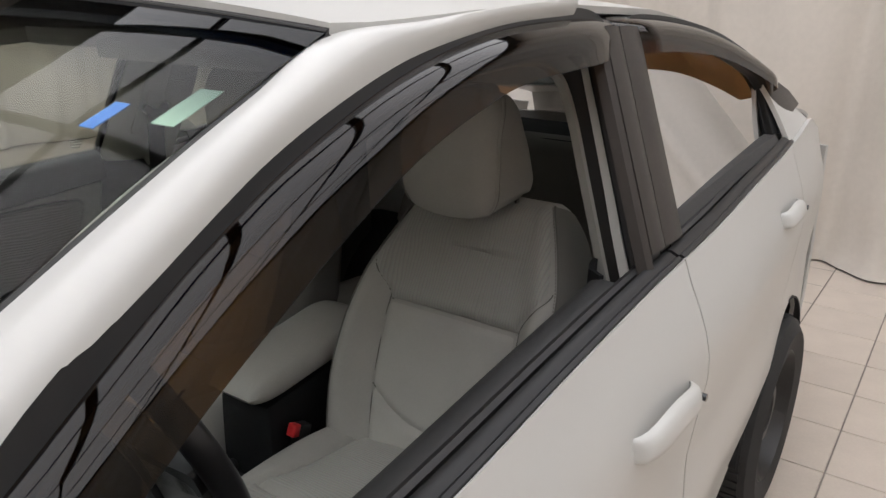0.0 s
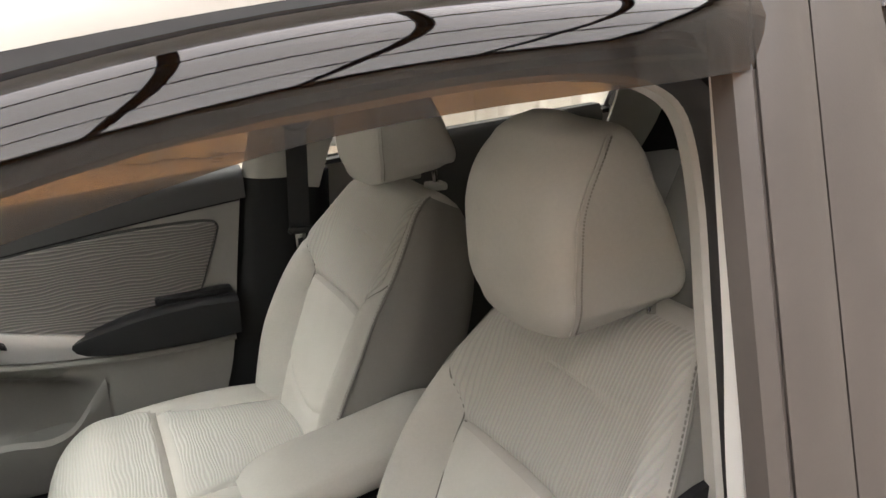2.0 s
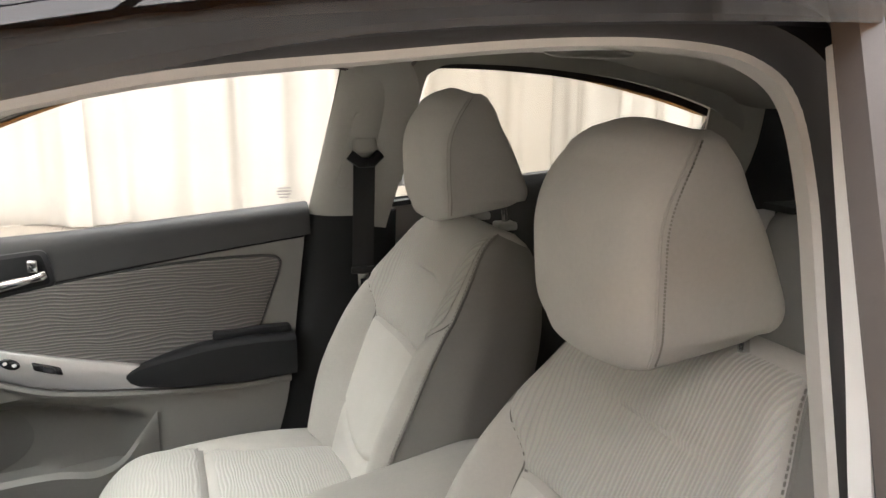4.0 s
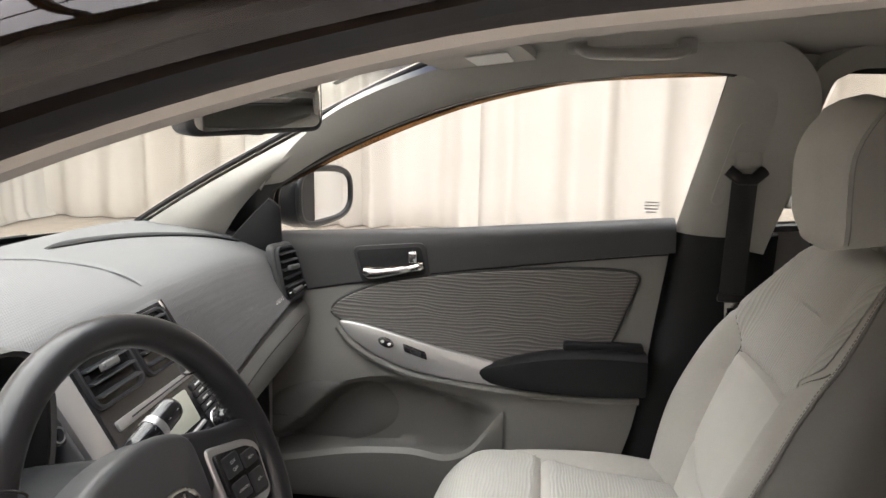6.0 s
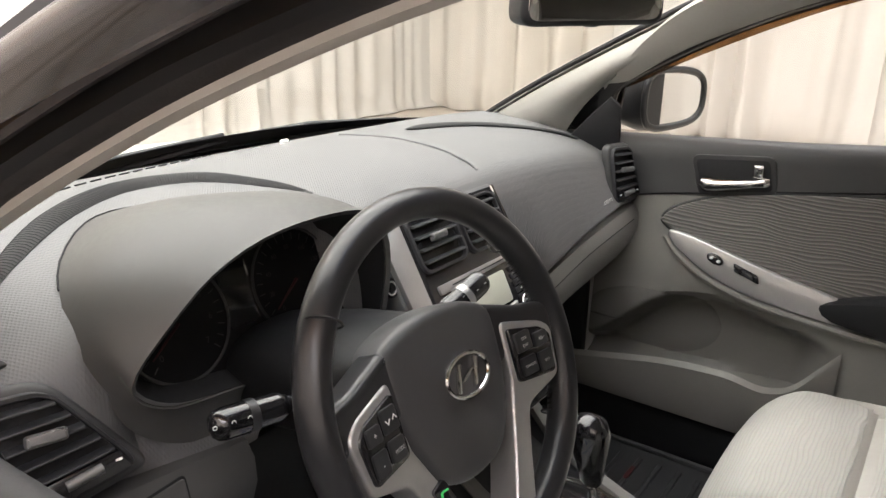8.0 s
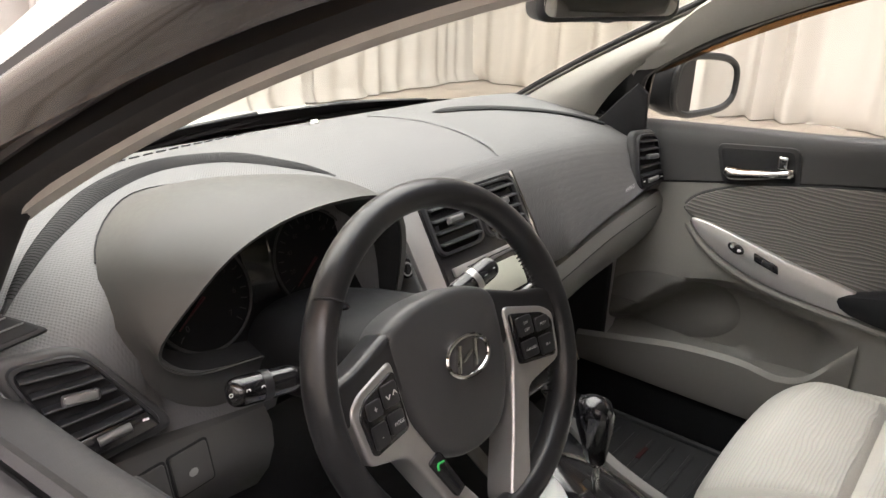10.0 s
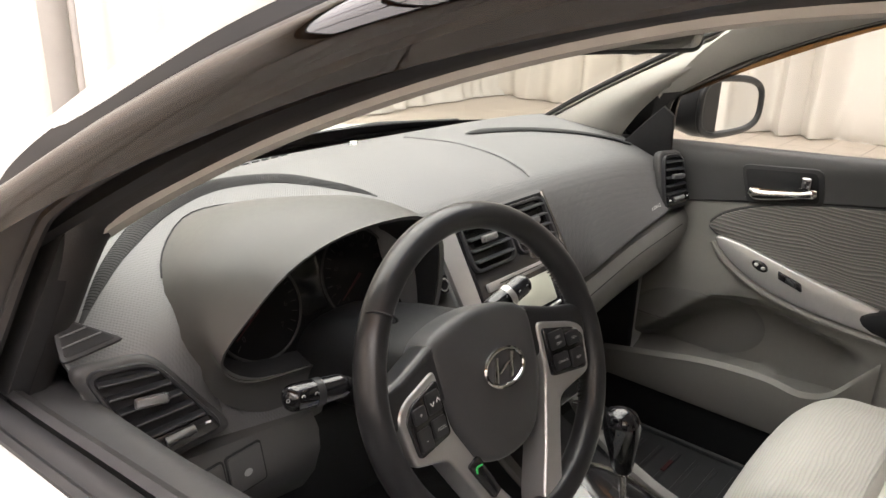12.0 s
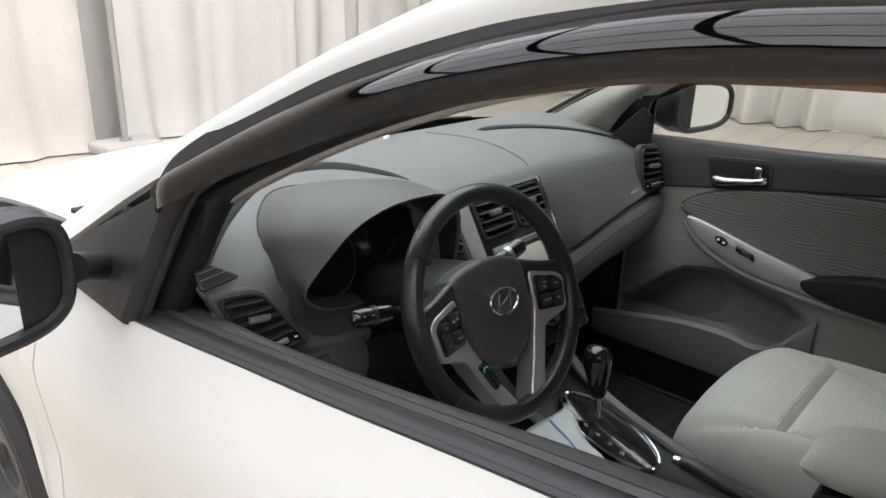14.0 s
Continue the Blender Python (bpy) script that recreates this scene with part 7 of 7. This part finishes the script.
phone = part("phone_keys", slab(rounded([(-0.078, -0.082), (-0.060, -0.076), (-0.044, -0.120), (-0.058, -0.126)][::-1], 0.004), lambda u, v, h=0.0: wp(u, v, h - 0.002 + 0.012 * max(0, (-v - 0.07) / 0.1)), 0.0045, 0.0015), M_PIANO, wheel, "black phone keys")
for (u, v), m in (((-0.066, -0.089), M_GREEN), ((-0.054, -0.112), M_REDINK)):
    part("phone_symbol", tube(curve([wp(u - 0.005, v - 0.003, 0.0055), wp(u - 0.003, v + 0.003, 0.0055), wp(u + 0.005, v + 0.003, 0.0055)], 8), 0.0012, 6), m, phone)
for a in (radians(143), radians(37), radians(-35), radians(-145)):
    c = WC + (V((0, -1, 0)) * math.cos(a) + WU * math.sin(a)) * 0.1755
    rad = (c - WC).normalized()
    part("rim_seam", ring_tube(c, 0.0158, 0.0012, rad, V((-math.cos(TL), 0, math.sin(TL))), 24, 6), M_GAP, wheel)
st = bmesh.new()
for k in range(34):
    a = radians(30 - 62 * k / 33)
    rad = V((0, -1, 0)) * math.cos(a) + WU * math.sin(a)
    ax = V((-math.cos(TL), 0, math.sin(TL)))
    c = WC + rad * 0.1605 + ax * 0.004
    tan = V((0, -1, 0)) * -math.sin(a) + WU * math.cos(a)
    tube([c + ax * 0.006 + tan * 0.002, c + rad * 0.0005, c - ax * 0.006 - tan * 0.002], 0.0012, 5, bm=st)
part("rim_stitching", st, M_DARK, wheel, "dark laced stitching")

# ---------------------------------------------------------------- mirror, stickers, paper
mp_c = V((0.03, 0.03, 1.294))
mr = V((-0.531, -0.846, 0.04)).normalized()
mf = frame_of(mp_c, mr, (-0.043, 0.027, 1))
shape = rounded([(-0.104, -0.042), (0.100, -0.046), (0.098, 0.040), (-0.098, 0.044)], 0.02, 6)
rear_mirror = part("rear_view_mirror", slab(shape, lambda u, v, h=0.0: mf(u, v, h - 0.034), 0.036, 0.008, 4), M_DARK, car, "black interior rear-view mirror")
part("mirror_glass", slab([(u * 0.93, v * 0.84) for u, v in shape], lambda u, v, h=0.0: mf(u, v, h + 0.0015), 0.0015, 0.0005), M_MIRROR, rear_mirror, "mirror glass")
part("mirror_stem", tube([mf(0, 0.02, -0.03), V((0.075, 0.0, 1.345)), V((0.09, 0, 1.372))], [0.012, 0.010, 0.018], 12), M_DARK, rear_mirror)
part("dip_lever", block(mf(0.0, -0.040, -0.012), (0.016, 0.016, 0.012), 0.003), M_DARK, rear_mirror)
for at, size, mat, lab in (((0.031, 0.5555, 1.338), (0.033, 0.062), M_GREENTAG, "pale green paper sticker"), ((0.075, 0.4945, 1.3295), (0.023, 0.043), M_BLUETAG, "small blue sticker"), ((0.049, -0.466, 1.344), (0.046, 0.074), M_PALETAG, "pale grey paper sticker")):
    f = frame_of(V(at) - V((0.42, 0, 0.9)) * 0.004, (0, 1, 0), (-0.9, 0, 0.42))
    part("sticker", slab([(-size[0] / 2, -size[1] / 2), (size[0] / 2, -size[1] / 2), (size[0] / 2, size[1] / 2), (-size[0] / 2, size[1] / 2)], f, 0.001, 0.0003, 1), mat, screen, lab)

paper = empty("paper_mat", "white printed paper mat draped over the driver's seat edge", "paper mat", at=(0.0, 0.30, 0.58))
PC = [V((0.095, 0.18, -0.015)), V((0.045, -0.265, -0.02)), V((-0.20, -0.065, 0.02)), V((-0.22, 0.24, 0.03))]


def pp(a, b, h=0.0):
    """On the paper: a runs towards the console, b towards the seat's back."""
    p = PC[0].lerp(PC[1], a).lerp(PC[3].lerp(PC[2], a), b)
    q = 0.006 * math.sin(a * 8 + b * 3) + 0.005 * math.sin(b * 9 - a * 5) - 0.05 * max(0.0, 0.3 - b) ** 1.5 + 0.004 * math.sin(a * 19 + b * 11)
    return p + V((0, 0, q + h))


part("sheet", sheet([[pp(j / 30, i / 20) for j in range(31)] for i in range(21)], 0.0008), M_PAPER, paper, sharp=180)
part("border_line", sheet([[pp(a, 0.04 + 0.94 * i / 20, 0.0012) for a in (0.865, 0.878)] for i in range(21)], 0.0004), M_BLUEINK, paper)
part("border_line", sheet([[pp(0.10 + 0.775 * i / 20, b, 0.0012) for b in (0.955, 0.975)] for i in range(21)], 0.0004), M_BLUEINK, paper)
for row, b0 in enumerate((0.16, 0.40, 0.64)):
    a0 = 0.10 + 0.03 * row
    for k in range(8 - row):
        if k == 3 + row % 2:
            continue
        part("print_bar", sheet([[pp(a0 + 0.075 * k + 0.045 * q / 2, b0 + 0.13 * r / 3 + 0.10 * (0.075 * k), 0.0012) for q in range(3)] for r in range(4)], 0.0004), M_BLUEINK, paper)
tri = [(0.745 + 0.055 * math.cos(a), 0.62 + 0.11 * math.sin(a)) for a in (math.pi / 2 + k * 2 * math.pi / 3 for k in range(4))]
part("triangle_mark", tube([pp(u, v, 0.0015) for u, v in tri], 0.0022, 5), M_BLUEINK, paper)

# ---------------------------------------------------------------- floor tiles
TS = 0.33
tile_mesh = bpy.data.meshes.new("tile")
tb = block((0, 0, 0), (TS - 0.006, TS - 0.006, 0.012), 0.002, 1)
tb.to_mesh(tile_mesh)
tb.free()
tile_mesh.materials.append(M_TILE)
rest = bmesh.new()
picked = 0
for i in range(-14, 17):
    for j in range(-21, 14):
        x, y = i * TS + 0.115, j * TS + 0.13
        if not (X0 - 0.3 < x < X1 + 0.3 and Y0 - 0.3 < y < Y1 + 0.3):
            continue
        near = (x < -1.3 and 0.5 < y < 3.0) or (x > 1.0 and -2.2 < y < 2.0)
        if near and picked < 300:
            t = new("tile", tile_mesh)
            t.location = (x, y, -0.006)
            t.parent = floor
            picked += 1
        else:
            g = TS / 2 - 0.003
            vs = [rest.verts.new((x + a * g, y + b * g, 0.0)) for a, b in ((-1, -1), (1, -1), (1, 1), (-1, 1))]
            rest.faces.new(vs)
tagged(part("far_tiles", rest, M_TILE, floor, smooth=False), kind="stuff")
